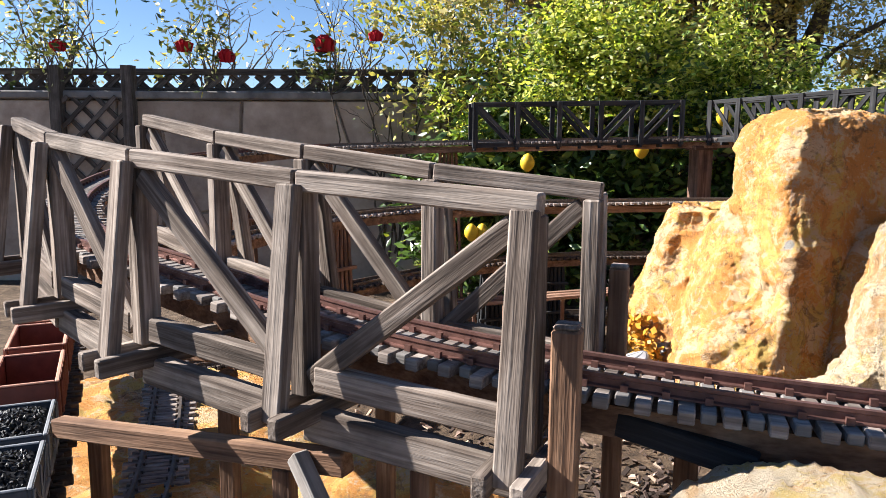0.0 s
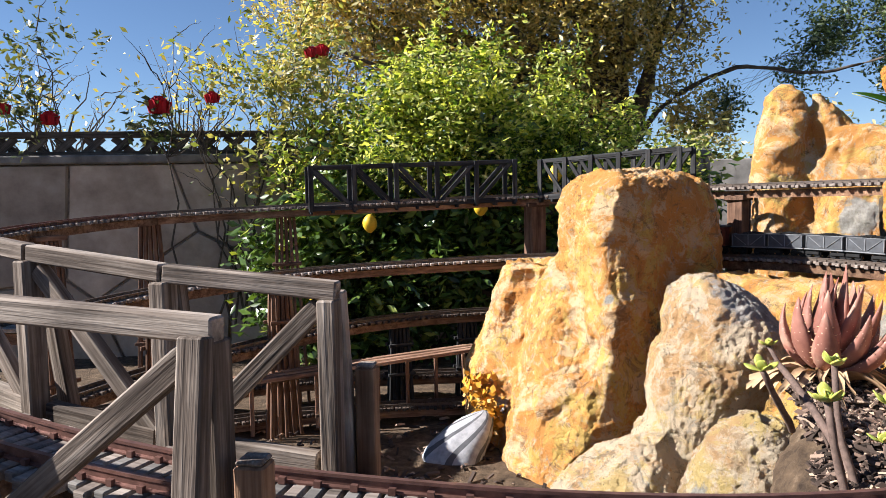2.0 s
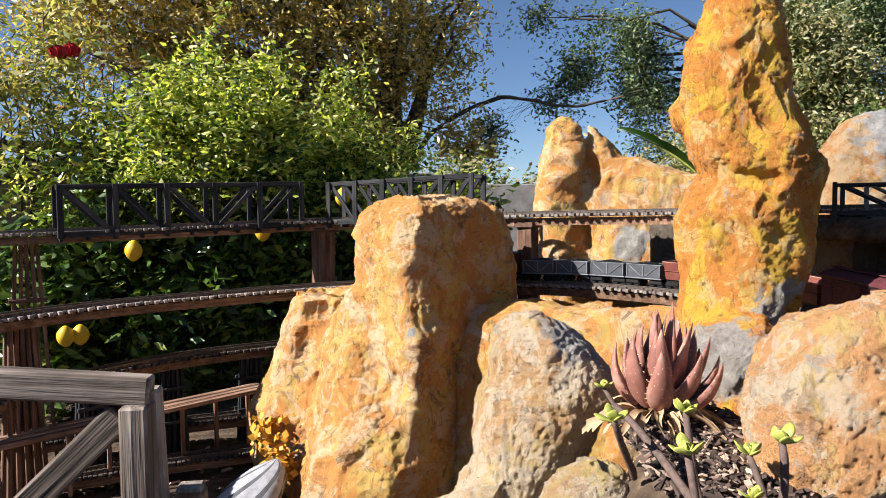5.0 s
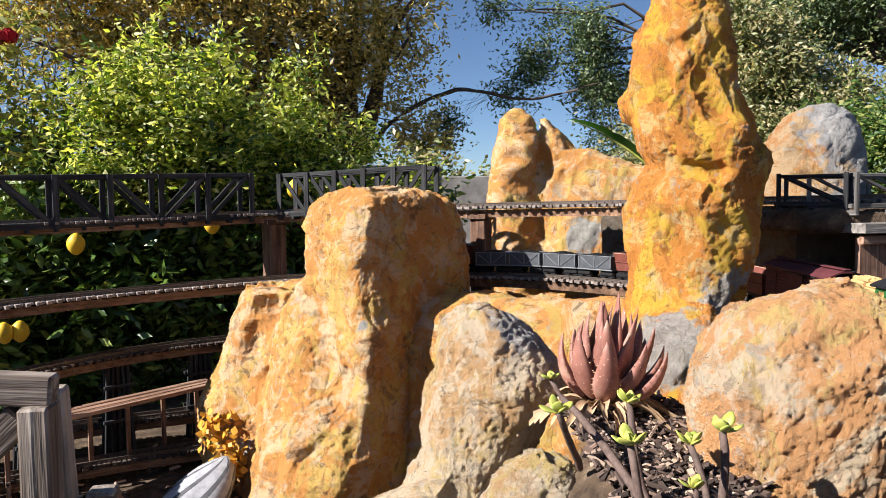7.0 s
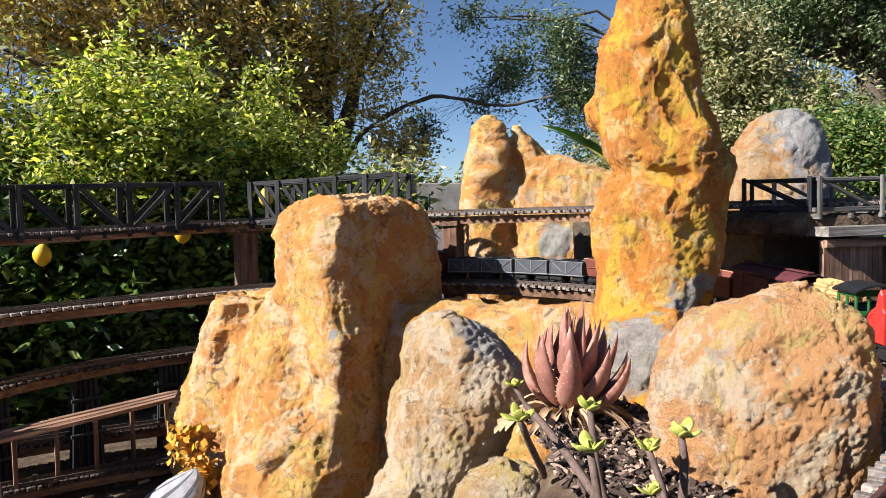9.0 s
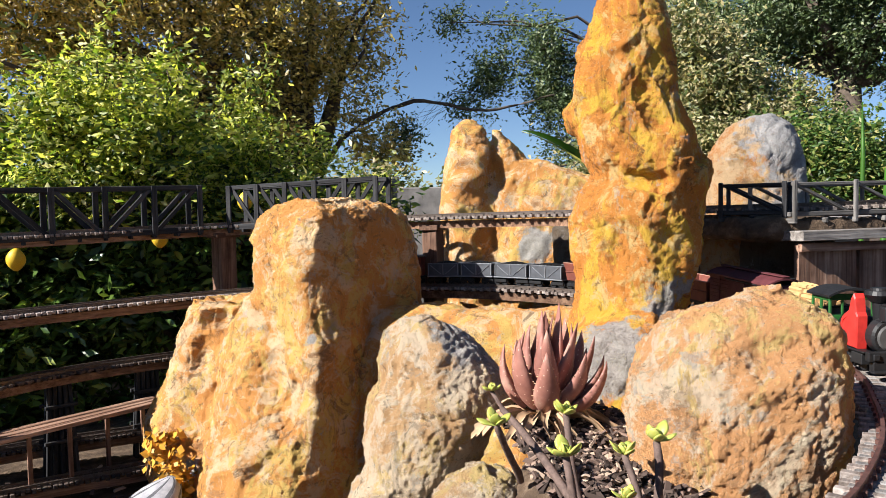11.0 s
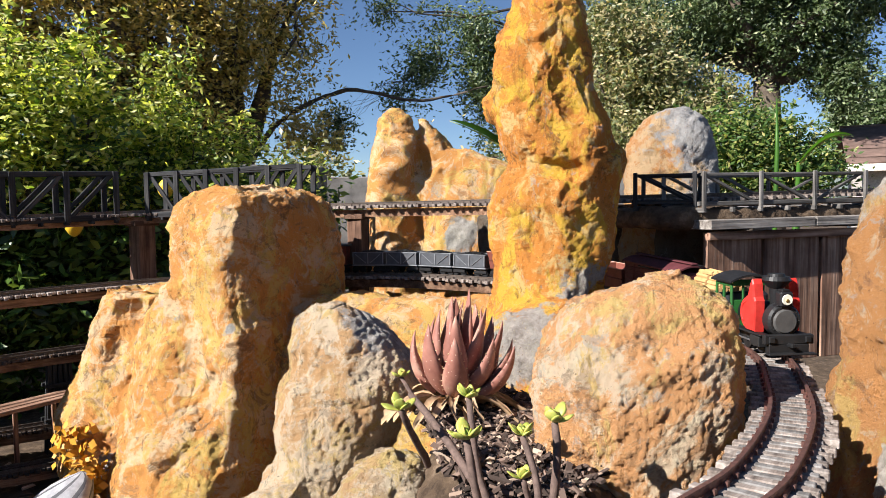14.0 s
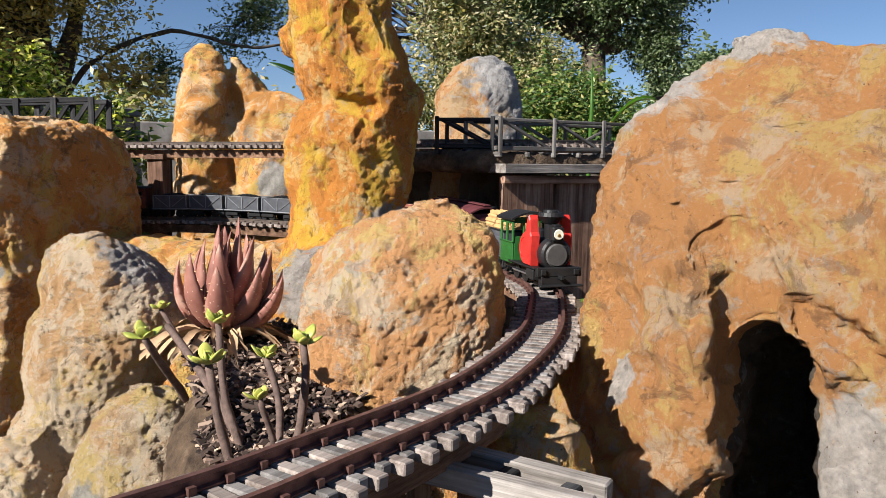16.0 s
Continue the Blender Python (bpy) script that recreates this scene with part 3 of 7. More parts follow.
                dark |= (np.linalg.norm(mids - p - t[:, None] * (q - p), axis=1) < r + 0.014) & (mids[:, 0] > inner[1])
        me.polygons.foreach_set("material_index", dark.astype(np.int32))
    me.update()
    ob = new(name, me)
    return tagged(ob, label, category)


# ---- ground and hills ----
def ground():
    size, n = 3.2, 90
    verts, faces = [], []
    for i in range(n + 1):
        for j in range(n + 1):
            x, y = -2.4 + 2 * size * i / n, -1.6 + 2 * size * j / n
            z = 0.36 + 0.02 * noise.noise((x * 3, y * 3, 0)) + 0.008 * noise.noise((x * 14, y * 14, 3))
            edge = i in (0, n) or j in (0, n)
            verts.append((x, y, 0.34 if edge else z))
    for i in range(n):
        for j in range(n):
            a = i * (n + 1) + j
            faces.append((a, a + n + 1, a + n + 2, a + 1))
    far = 400.0
    base = len(verts)
    verts += [(-far, -far, 0.34), (far, -far, 0.34), (far, far, 0.34), (-far, far, 0.34)]
    sides = [[i * (n + 1) for i in range(n + 1)], [n * (n + 1) + j for j in range(n + 1)], [i * (n + 1) + n for i in range(n, -1, -1)], [j for j in range(n, -1, -1)]]
    for k, line in enumerate(sides):
        faces.append((base + k, base + (k + 1) % 4, *reversed(line)))
    ob = new("ground", mesh_from("ground", verts, faces, DIRT, True))
    tagged(ob, "brown garden soil with fine debris under the trestles", "ground", kind="structure")


def hills():
    verts, faces, n = [], [], 60
    for i in range(n + 1):
        a = radians(-60 + 170 * i / n)
        r = 150
        h = 5.5 + 2.0 * noise.noise((i * 0.25, 0, 0)) + 1.0 * noise.noise((i * 0.9, 4, 0))
        verts += [(r * math.sin(a), r * math.cos(a), 0), (r * 1.1 * math.sin(a), r * 1.1 * math.cos(a), h)]
    for i in range(n):
        faces.append((2 * i, 2 * i + 2, 2 * i + 3, 2 * i + 1))
    tagged(new("backdrop", mesh_from("backdrop", verts, faces, HILL, True)), "hazy grey green hills on the horizon", "hills", kind="structure")


ground()
hills()


# ---- garden wall of flagstones with its lattice ----
def clip(poly, nx, ny, d):
    out = []
    for (x1, y1), (x2, y2) in zip(poly, poly[1:] + poly[:1]):
        a, b = x1 * nx + y1 * ny - d, x2 * nx + y2 * ny - d
        if a <= 0:
            out.append((x1, y1))
        if (a < 0 < b) or (b < 0 < a):
            t = a / (a - b)
            out.append((x1 + (x2 - x1) * t, y1 + (y2 - y1) * t))
    return out


WALL_Y, WALL_TOP = 3.32, 1.19


def garden_wall():
    rnd = random.Random(3)
    x0, x1, z0 = -4.2, 1.9, 0.30
    bm = bmesh.new()
    add_box(bm, ((x0 + x1) / 2, WALL_Y + 0.11, (z0 + WALL_TOP) / 2), (x1 - x0, 0.2, WALL_TOP - z0), 0.004)
    wall = part("wall_north", bm, MORTAR)
    tagged(wall, "shaded garden wall of irregular buff flagstones in mortar", "wall", kind="structure")
    seeds = []
    x = x0 + 0.1
    while x < x1:
        for z in (0.52, 0.95):
            seeds.append((x + rnd.uniform(-0.2, 0.2) + (0.24 if z > 0.7 else 0), z + rnd.uniform(-0.16, 0.16)))
        x += 0.50
    for i, (sx, sz) in enumerate(seeds):
        poly = [(x0, z0), (x1, z0), (x1, WALL_TOP - 0.004), (x0, WALL_TOP - 0.004)]
        for j, (ox, oz) in enumerate(seeds):
            if i != j and abs(ox - sx) < 1.5:
                nx, nz = ox - sx, oz - sz
                l = math.hypot(nx, nz)
                nx, nz = nx / l, nz / l
                poly = clip(poly, nx, nz, nx * (sx + ox) / 2 + nz * (sz + oz) / 2 - 0.004)
                if len(poly) < 3:
                    break
        if len(poly) < 3:
            continue
        bm = bmesh.new()
        out = 0.004 + rnd.random() * 0.010
        cx, cz = sum(p[0] for p in poly) / len(poly), sum(p[1] for p in poly) / len(poly)
        back = [bm.verts.new((a - cx, 0.006, b - cz)) for a, b in poly]
        front = [bm.verts.new(((a - cx) * 0.982, -out, (b - cz) * 0.982)) for a, b in poly]
        k = len(poly)
        bm.faces.new(front)
        for q in range(k):
            bm.faces.new((back[q], back[(q + 1) % k], front[(q + 1) % k], front[q]))
        bmesh.ops.recalc_face_normals(bm, faces=bm.faces)
        me = bpy.data.meshes.new("stone")
        bm.to_mesh(me)
        bm.free()
        me.materials.append(FLAGSTONE)
        st = new("stone", me)
        st.location = (cx, WALL_Y, cz)
        own(st, wall)
    bm = bmesh.new()
    add_box(bm, ((x0 + x1) / 2, WALL_Y + 0.10, WALL_TOP + 0.018), (x1 - x0, 0.25, 0.036), 0.006)
    part("coping", bm, CONCRETE, wall, "grey concrete coping")


def lattice():
    fence = thing("lattice_fence", "grey brown wooden lattice strip on top of the garden wall", "fence", (0, WALL_Y, WALL_TOP + 0.036))
    z0, z1, x0, x1 = WALL_TOP + 0.036, 1.305, -4.2, 0.25
    beam("top_rail", (x0, WALL_Y + 0.07, z1 + 0.012), (x1, WALL_Y + 0.07, z1 + 0.012), 0.05, 0.026, LATTICE, fence)
    beam("bottom_rail", (x0, WALL_Y + 0.07, z0 + 0.010), (x1, WALL_Y + 0.07, z0 + 0.010), 0.04, 0.02, LATTICE, fence)
    x, step, h = x0, 0.117, z1 - z0
    while x < x1 - 0.1:
        beam("slat", (x, WALL_Y + 0.062, z0 + 0.01), (x + h, WALL_Y + 0.062, z1), 0.010, 0.031, LATTICE, fence, up=(-1, 0, 1))
        beam("slat", (x + h, WALL_Y + 0.074, z0 + 0.01), (x, WALL_Y + 0.074, z1), 0.010, 0.031, LATTICE, fence, up=(1, 0, 1))
        x += step
    for x in (-1.47, -1.80, -3.0, 0.26):
        beam("post", (x, WALL_Y - 0.03, 0.34), (x, WALL_Y - 0.03, z1 + 0.03), 0.05, 0.05, LATTICE, fence, up=(0, 1, 0))
    panel = thing("trellis_panel", "weathered wooden trellis panel leaning on the stone wall", "trellis", (-1.63, WALL_Y - 0.03, 0.6))
    for k in range(-3, 8):
        for sgn in (1, -1):
            a = (-1.78, 0.62 + k * 0.11) if sgn > 0 else (-1.49, 0.62 + k * 0.11)
            ax, az = a
            t0, t1 = max(0.0, (0.6 - az) / 0.29), min(1.0, (1.2 - az) / 0.29)
            if t1 > t0:
                p = (ax + sgn * 0.29 * t0, WALL_Y - 0.028 - 0.008 * sgn, az + 0.29 * t0)
                q = (ax + sgn * 0.29 * t1, WALL_Y - 0.028 - 0.008 * sgn, az + 0.29 * t1)
                beam("slat", p, q, 0.008, 0.02, LATTICE, panel, up=(-sgn, 0, 1))


garden_wall()
lattice()


def far_wall():
    bm = bmesh.new()
    add_box(bm, (0, 0, 0.42), (3.6, 0.12, 0.84), 0.006)
    w = part("wall_east", bm, CONCRETE)
    w.matrix_basis = pose(2.9, 3.38, 0.355, 0, 0, -29)
    tagged(w, "weathered grey concrete garden wall behind the railway", "wall", kind="structure")


far_wall()

# ---- tracks ----
GAUGE, PITCH = 0.040, 0.0118
RAIL_PROFILE = [(-0.0035, 0.0), (0.0035, 0.0), (0.0035, 0.0012), (0.0009, 0.0018), (0.0009, 0.0058), (0.0019, 0.0064), (0.0019, 0.0085), (-0.0019, 0.0085), (-0.0019, 0.0064), (-0.0009, 0.0058), (-0.0009, 0.0018), (-0.0035, 0.0012)]


def track(label, points, pieces, rail_mat, tie_mats, bed=None, pitch=PITCH, beam_w=0.05):
    """A track whose rail tops follow points. pieces: ties as objects of their own, else joined."""
    line = spline(points, pitch)
    root = thing("track", label, "railway track", tuple(line[len(line) // 2]))
    top = 0.0085
    for sgn in (-1, 1):
        sweep("rail", line, RAIL_PROFILE, rail_mat, root, "", sgn * GAUGE / 2, -top)
    fr = frames_along(line)
    rnd = random.Random(11)
    sizes = ((0.080, 0.0094, 0.008, tie_mats[0]), (0.066, 0.0086, 0.007, tie_mats[1]))
    meshes = []
    for l, w, h, m in sizes:
        bm = bmesh.new()
        add_box(bm, (0, 0, -h / 2), (w, l, h), 0.0009)
        me = bpy.data.meshes.new("tie")
        bm.to_mesh(me)
        bm.free()
        me.materials.append(m)
        meshes.append(me)
    joined_v, joined_f, clip_v, clip_f = [], [], [], []
    for i, (p, d, s, u) in enumerate(fr):
        yaw = math.atan2(d.y, d.x) + rnd.uniform(-0.03, 0.03)
        m = Matrix.Translation(p - u * (top + 0.0002) + s * rnd.uniform(-0.003, 0.003)) @ Euler((rnd.uniform(-0.02, 0.02), -math.asin(d.z), yaw)).to_matrix().to_4x4()
        me = meshes[i % 2]
        if pieces:
            t = new("tie", me)
            t.matrix_basis = m
            own(t, root)
        else:
            base = len(joined_v)
            joined_v += [m @ v.co for v in me.vertices]
            joined_f += [tuple(base + k for k in q.vertices) for q in me.polygons]
        if i % 2:
            for sgn in (-1, 1):
                for side in (-1, 1):
                    base = len(clip_v)
                    o = p - u * top + s * (sgn * GAUGE / 2 + side * 0.0042)
                    clip_v += [o + d * a * 0.0022 + s * b * 0.0016 + u * c for a in (-1, 1) for b in (-1, 1) for c in (0.0, 0.0042)]
                    clip_f += [tuple(base + k for k in q) for q in ((0, 1, 3, 2), (4, 6, 7, 5), (0, 4, 5, 1), (2, 3, 7, 6), (1, 5, 7, 3), (0, 2, 6, 4))]
    if joined_v:
        own(new("ties", mesh_from("ties", joined_v, joined_f, tie_mats[0])), root, "rows of weathered wooden ties")["kind"] = "stuff"
    own(new("rail_chairs", mesh_from("rail_chairs", clip_v, clip_f, rail_mat)), root, "small metal rail chairs")["kind"] = "stuff"
    if bed:
        w, h = beam_w, 0.02
        sweep("stringer", line, [(-w / 2, -0.0195), (-w / 2, -0.0195 - h), (w / 2, -0.0195 - h), (w / 2, -0.0195)], bed, root, "long brown timber stringer")
    return root, line


NEAR = [(-0.40, 2.33, 0.997), (-0.53, 2.15, 0.987), (-0.62, 1.85, 0.972), (-0.635, 1.50, 0.950), (-0.575, 1.20, 0.930), (-0.48, 0.96, 0.915), (-0.36, 0.785, 0.900), (-0.22, 0.672, 0.888), (-0.084, 0.579, 0.873), (0.0, 0.529, 0.866), (0.086, 0.483, 0.862), (0.19, 0.447, 0.857), (0.28, 0.424, 0.853), (0.37, 0.412, 0.849), (0.455, 0.412, 0.845), (0.52, 0.420, 0.842), (0.628, 0.434, 0.837), (0.725, 0.454, 0.834), (0.89, 0.518, 0.829), (1.03, 0.597, 0.826), (1.182, 0.704, 0.825), (1.30, 0.86, 0.826)]
MIDDLE = [(1.30, 0.86, 0.826), (1.39, 1.08, 0.836), (1.44, 1.30, 0.846), (1.41, 1.52, 0.854), (1.31, 1.74, 0.858), (1.20, 1.91, 0.855), (1.02, 2.10, 0.850), (0.82, 2.20, 0.846), (0.63, 2.235, 0.841), (0.42, 2.225, 0.837), (0.18, 2.185, 0.833), (-0.02, 2.10, 0.829), (-0.21, 1.94, 0.825), (-0.36, 1.72, 0.82), (-0.46, 1.45, 0.81)]
UPPER = [(-0.40, 2.33, 0.997), (-0.2, 2.40, 1.004), (0.05, 2.36, 1.012), (0.38, 2.38, 1.02), (0.70, 2.44, 1.028), (0.92, 2.34, 1.034), (1.06, 2.13, 1.04), (1.24, 1.88, 1.045), (1.38, 1.65, 1.048), (1.44, 1.38, 1.05), (1.47, 1.15, 1.052), (1.58, 1.01, 1.054), (1.85, 0.94, 1.06), (2.2, 0.90, 1.065)]
near_track, near_line = track("model railway track with rusty rails on grey wooden ties", NEAR, True, RAIL, (TIE_WOOD, TIE_GREY), BROWN_WOOD, beam_w=0.040)
mid_track, mid_line = track("model railway track curving behind the painted rocks", MIDDLE, False, RAIL_DARK, (TIE_WOOD, TIE_GREY), BROWN_WOOD)
up_track, up_line = track("high model railway track on trestles along the garden wall", UPPER, False, RAIL_DARK, (TIE_WOOD, TIE_GREY), BROWN_WOOD, beam_w=0.035)
LOW = [
    ([(-0.5, 1.55, 0.62), (-0.3, 1.87, 0.63), (-0.05, 2.10, 0.645), (0.17, 2.28, 0.65), (0.38, 2.38, 0.65), (0.62, 2.42, 0.65), (0.85, 2.4, 0.65)], "lower shaded model railway track on dark trestles"),
    ([(-0.7, 2.1, 0.45), (-0.2, 2.36, 0.45), (0.2, 2.42, 0.45), (0.6, 2.40, 0.45)], "low shaded model railway track near the ground"),
    ([(-0.7, 1.9, 0.41), (-0.2, 2.14, 0.41), (0.2, 2.20, 0.41), (0.55, 2.19, 0.41)], "lowest shaded model railway track on the soil"),
    ([(-0.29, 0.64, 0.60), (-0.315, 0.79, 0.60), (-0.377, 0.98, 0.60), (-0.468, 1.22, 0.60), (-0.6, 1.5, 0.60)], "sunlit lower track passing beneath the timber trestle"),
]
# Lines out of the sun get the tie wood that has shade in its colour.
for pts, text in LOW:
    track(text, pts, False, RAIL_DARK, (TIE_WOOD, TIE_GREY) if "sunlit" in text else (SHADED_TIE, SHADED_TIE), BROWN_WOOD)
CAR_LINE = [(-0.27, 0.45, 0.70), (-0.36, 0.64, 0.70), (-0.44, 0.80, 0.70), (-0.54, 1.0, 0.70), (-0.66, 1.25, 0.70)]
# Here too the ties carry painted shade.
side_track, car_line = track("shaded side track with ore cars beneath the trestle", CAR_LINE, False, RAIL_DARK, (SHADED_TIE, SHADED_TIE), BROWN_WOOD)

# ---- timber trestle bridge ----
NEAR_TOP = [(0.082, 0.418, 0.963), (-0.061, 0.481, 0.972), (-0.201, 0.555, 0.984), (-0.320, 0.655, 0.997), (-0.425, 0.775, 1.014)]
FAR_TOP = [(0.141, 0.563, 0.962), (0.020, 0.605, 0.974), (-0.097, 0.668, 0.988), (-0.205, 0.755, 1.001), (-0.325, 0.86, 1.021)]
BASE_DROP = 0.142


def trestle_bridge():
    root = thing("trestle_bridge", "weathered grey timber truss bridge carrying the model railway", "bridge", (-0.1, 0.55, 0.83))
    for side, tops in ((-1, NEAR_TOP), (1, FAR_TOP)):
        tops = [Vector(p) for p in tops]
        for a, b in zip(tops, tops[1:]):
            d = (b - a).normalized()
            beam("top_chord", a + d * (-0.006 if a is tops[0] else 0.0008), b - d * 0.0008, 0.013, 0.0135, GREY_WOOD, root)
            lo_a, lo_b = a - Vector((0, 0, BASE_DROP - 0.014)), b - Vector((0, 0, BASE_DROP - 0.014))
            beam("bottom_chord", lo_a + d * 0.012, lo_b - d * 0.012, 0.012, 0.018, GREY_WOOD, root)
            if side < 0:
                beam("lower_beam", lo_a - Vector((0, 0, 0.032)) + d * 0.004, lo_b - Vector((0, 0, 0.032)) - d * 0.004, 0.014, 0.022, GREY_WOOD, root)
        for i, a in enumerate(tops):
            d = (tops[min(i + 1, 4)] - tops[max(i - 1, 0)]).normalized()
            out = Vector((d.y, -d.x, 0)).normalized() * side
            if out.y * side < 0:
                out = -out
            foot = a - Vector((0, 0, BASE_DROP))
            beam("post", a - Vector((0, 0, 0.006)) - out * 0.003, foot - out * 0.003, 0.018, 0.013, GREY_WOOD, root, up=d)
            beam("brace_post", a - Vector((0, 0, 0.002)) + out * 0.010, foot + out * 0.030 - Vector((0, 0, 0.010)), 0.011, 0.015, GREY_WOOD, root, up=d)
            if side < 0:
                other = Vector(FAR_TOP[i]) - Vector((0, 0, BASE_DROP + 0.007))
                p = foot - Vector((0, 0, 0.007)) + out * 0.045
                q = other - out * 0.045
                for off in (-0.011, 0.011):
                    beam("cross_beam", p + d * off, q + d * off, 0.009, 0.014, GREY_WOOD, root)
        # the end panels lean the other way from the rest
        for i, (a, b) in enumerate(zip(tops, tops[1:])):
            top, low = (a, b) if i == 0 else (b, a)
            d = (low - top).normalized()
            beam("diagonal", top - Vector((0, 0, 0.012)) + d * 0.008, low - Vector((0, 0, BASE_DROP - 0.012)) - d * 0.008, 0.010, 0.0145, GREY_WOOD, root)


trestle_bridge()


def lone_posts():
    for (x, y, top, base), w in (((0.103, 0.412, 0.895, 0.60), 0.016), ((0.166, 0.583, 0.901, 0.40), 0.015), ((0.19, 0.47, 0.82, 0.42), 0.015)):
        p = thing("stub_post", "brown stained square timber post beside the track", "post", (x, y, base), "track posts")
        beam("shaft", (x, y, base), (x, y, top), w, w, BROWN_WOOD, p, up=(0.3, 1, 0))
        beam("worn_top", (x, y, top), (x, y, top + 0.003), w * 0.9, w * 0.9, GREY_WOOD, p, "bleached end grain", up=(0.3, 1, 0))


lone_posts()


def under_frame():
    """Beams and posts below the trestle, where the lower lines cross."""
    f = thing("support_frame", "brown timber frame of beams and posts under the trestle", "support", (-0.15, 0.55, 0.5))
    beam("cross_beam", (-0.30, 0.60, 0.755), (-0.03, 0.47, 0.787), 0.014, 0.016, BROWN_WOOD, f)
    beam("cross_beam", (-0.33, 0.78, 0.77), (-0.12, 0.66, 0.80), 0.012, 0.012, BROWN_WOOD, f)
    for x, y, t in ((-0.285, 0.635, 0.745), (-0.16, 0.62, 0.80), (-0.08, 0.50, 0.77), (-0.02, 0.60, 0.80), (0.02, 0.46, 0.79)):
        beam("post", (x, y, 0.37), (x, y, t), 0.014, 0.014, BROWN_WOOD, f, up=(0.2, 1, 0))
    beam("sill", (-0.10, 0.40, 0.735), (0.03, 0.42, 0.745), 0.016, 0.012, BROWN_WOOD, f)
    beam("sill", (-0.10, 0.425, 0.737), (0.022, 0.445, 0.747), 0.012, 0.012, BROWN_WOOD, f)
    beam("brace", (-0.065, 0.475, 0.79), (-0.03, 0.44, 0.742), 0.012, 0.012, PALE_WOOD, f)
    beam("wedge", (0.14, 0.448, 0.828), (0.212, 0.412, 0.816), 0.012, 0.016, DARK_WOOD, f)
    g = thing("jutting_frame", "bleached timber outrigger under the curved track", "support", (0.62, 0.36, 0.45))
    beam("beam", (0.655, 0.465, 0.792), (0.677, 0.322, 0.792), 0.013, 0.016, PALE_WOOD, g)
    beam("beam", (0.620, 0.465, 0.792), (0.649, 0.318, 0.792), 0.013, 0.016, PALE_WOOD, g)
    for k in (0.25, 0.55, 0.85):
        x, y = 0.620 + 0.029 * k, 0.465 - 0.145 * k
        beam("spacer", (x + 0.006, y, 0.790), (x + 0.029, y + 0.001, 0.790), 0.012, 0.012, DARK_WOOD, g)
    for x, y in ((0.626, 0.44), (0.658, 0.42), (0.668, 0.365)):
        beam("post", (x, y, 0.37), (x, y, 0.783), 0.014, 0.014, BROWN_WOOD, g, up=(0.4, 1, 0))


under_frame()


# ---- high trestle bents and dark bridges ----
def bent(x, y, z0, z1, heading, posts=5, material=PIER_WOOD, text="red brown timber trestle bent under the high track"):
    r = thing("trestle_bent", text, "trestle bent", (x, y, z0), "trestle bents")
    h = radians(heading)
    s, a = Vector((math.cos(h), math.sin(h), 0)), Vector((-math.sin(h), math.cos(h), 0))
    c = Vector((x, y, 0))
    for row in (-1, 1):
        for k in range(posts):
            u = (k / (posts - 1) - 0.5)
            beam("post", c + s * u * 0.05 + a * row * 0.008 + Vector((0, 0, z1)), c + s * u * (0.05 + 0.10 * (z1 - z0)) + a * row * 0.012 + Vector((0, 0, z0)), 0.010, 0.008, material, r, up=a)
    beam("cap", c - s * 0.045 + Vector((0, 0, z1 + 0.006)), c + s * 0.045 + Vector((0, 0, z1 + 0.006)), 0.03, 0.012, material, r)
    for k in (0.25, 0.62):
        z = z1 + (z0 - z1) * k
        w = 0.026 + 0.05 * (z1 - z)
        for row in (-1, 1):
            beam("brace", c - s * (w + 0.012) + a * row * 0.019 + Vector((0, 0, z)), c + s * (w + 0.012) + a * row * 0.019 + Vector((0, 0, z)), 0.007, 0.010, material, r)


bent(-0.43, 2.40, 0.36, 0.962, 5)
bent(-0.02, 2.42, 0.36, 0.973, 3)
bent(-0.56, 1.95, 0.36, 0.935, 60)
for x, y, z, h in (((-0.02, 2.10, 0.797, 35), (-0.28, 1.84, 0.79, 55))):
    bent(x, y, 0.36, z, h, 5, PIER_WOOD, "dark timber trestle bent in the shade under the middle track")
for x, y, z, h in ((0.12, 2.26, 0.615, 25), (0.33, 2.37, 0.617, 15), (0.56, 2.41, 0.617, 5)):
    bent(x, y, 0.36, z, h, 5, DARK_WOOD, "dark low trestle bent in the shade")


def low_deck():
    d = thing("timber_deck", "dark wooden deck boards between the low trestles", "deck", (0.2, 2.2, 0.5))
    for k in range(3):
        beam("board", (-0.35, 1.93 + 0.03 * k, 0.535 + 0.002 * k), (0.55, 2.20 + 0.03 * k, 0.56), 0.022, 0.01, PLANK_WOOD, d)
    for k in range(9):
        x = -0.2 + k * 0.09
        beam("post", (x, 2.10 + k * 0.02, 0.36), (x, 2.10 + k * 0.02, 0.536), 0.011, 0.011, PLANK_WOOD, d, up=(0, 1, 0))


low_deck()


def pier(x, y, z0, z1, w, text, material=PIER_WOOD):
    p = thing("bridge_pier", text, "bridge pier", (x, y, z0), "bridge piers")
    beam("panel", (x, y, z0), (x, y, z1), w, 0.05, material, p, up=(-0.35, 1, 0))
    beam("cap", (x - w * 0.7, y - 0.01, z1 + 0.007), (x + w * 0.7, y + 0.01, z1 + 0.007), 0.06, 0.014, material, p)


pier(0.80, 2.43, 0.36, 0.985, 0.055, "flat red brown timber bridge pier striped by shadows")
pier(1.225, 1.90, 0.36, 1.0, 0.03, "narrow brown timber pier between the painted rocks")
beam_post = thing("dark_post", "thin dark timber post beside the brown pier", "post", (1.262, 1.915, 0.84))
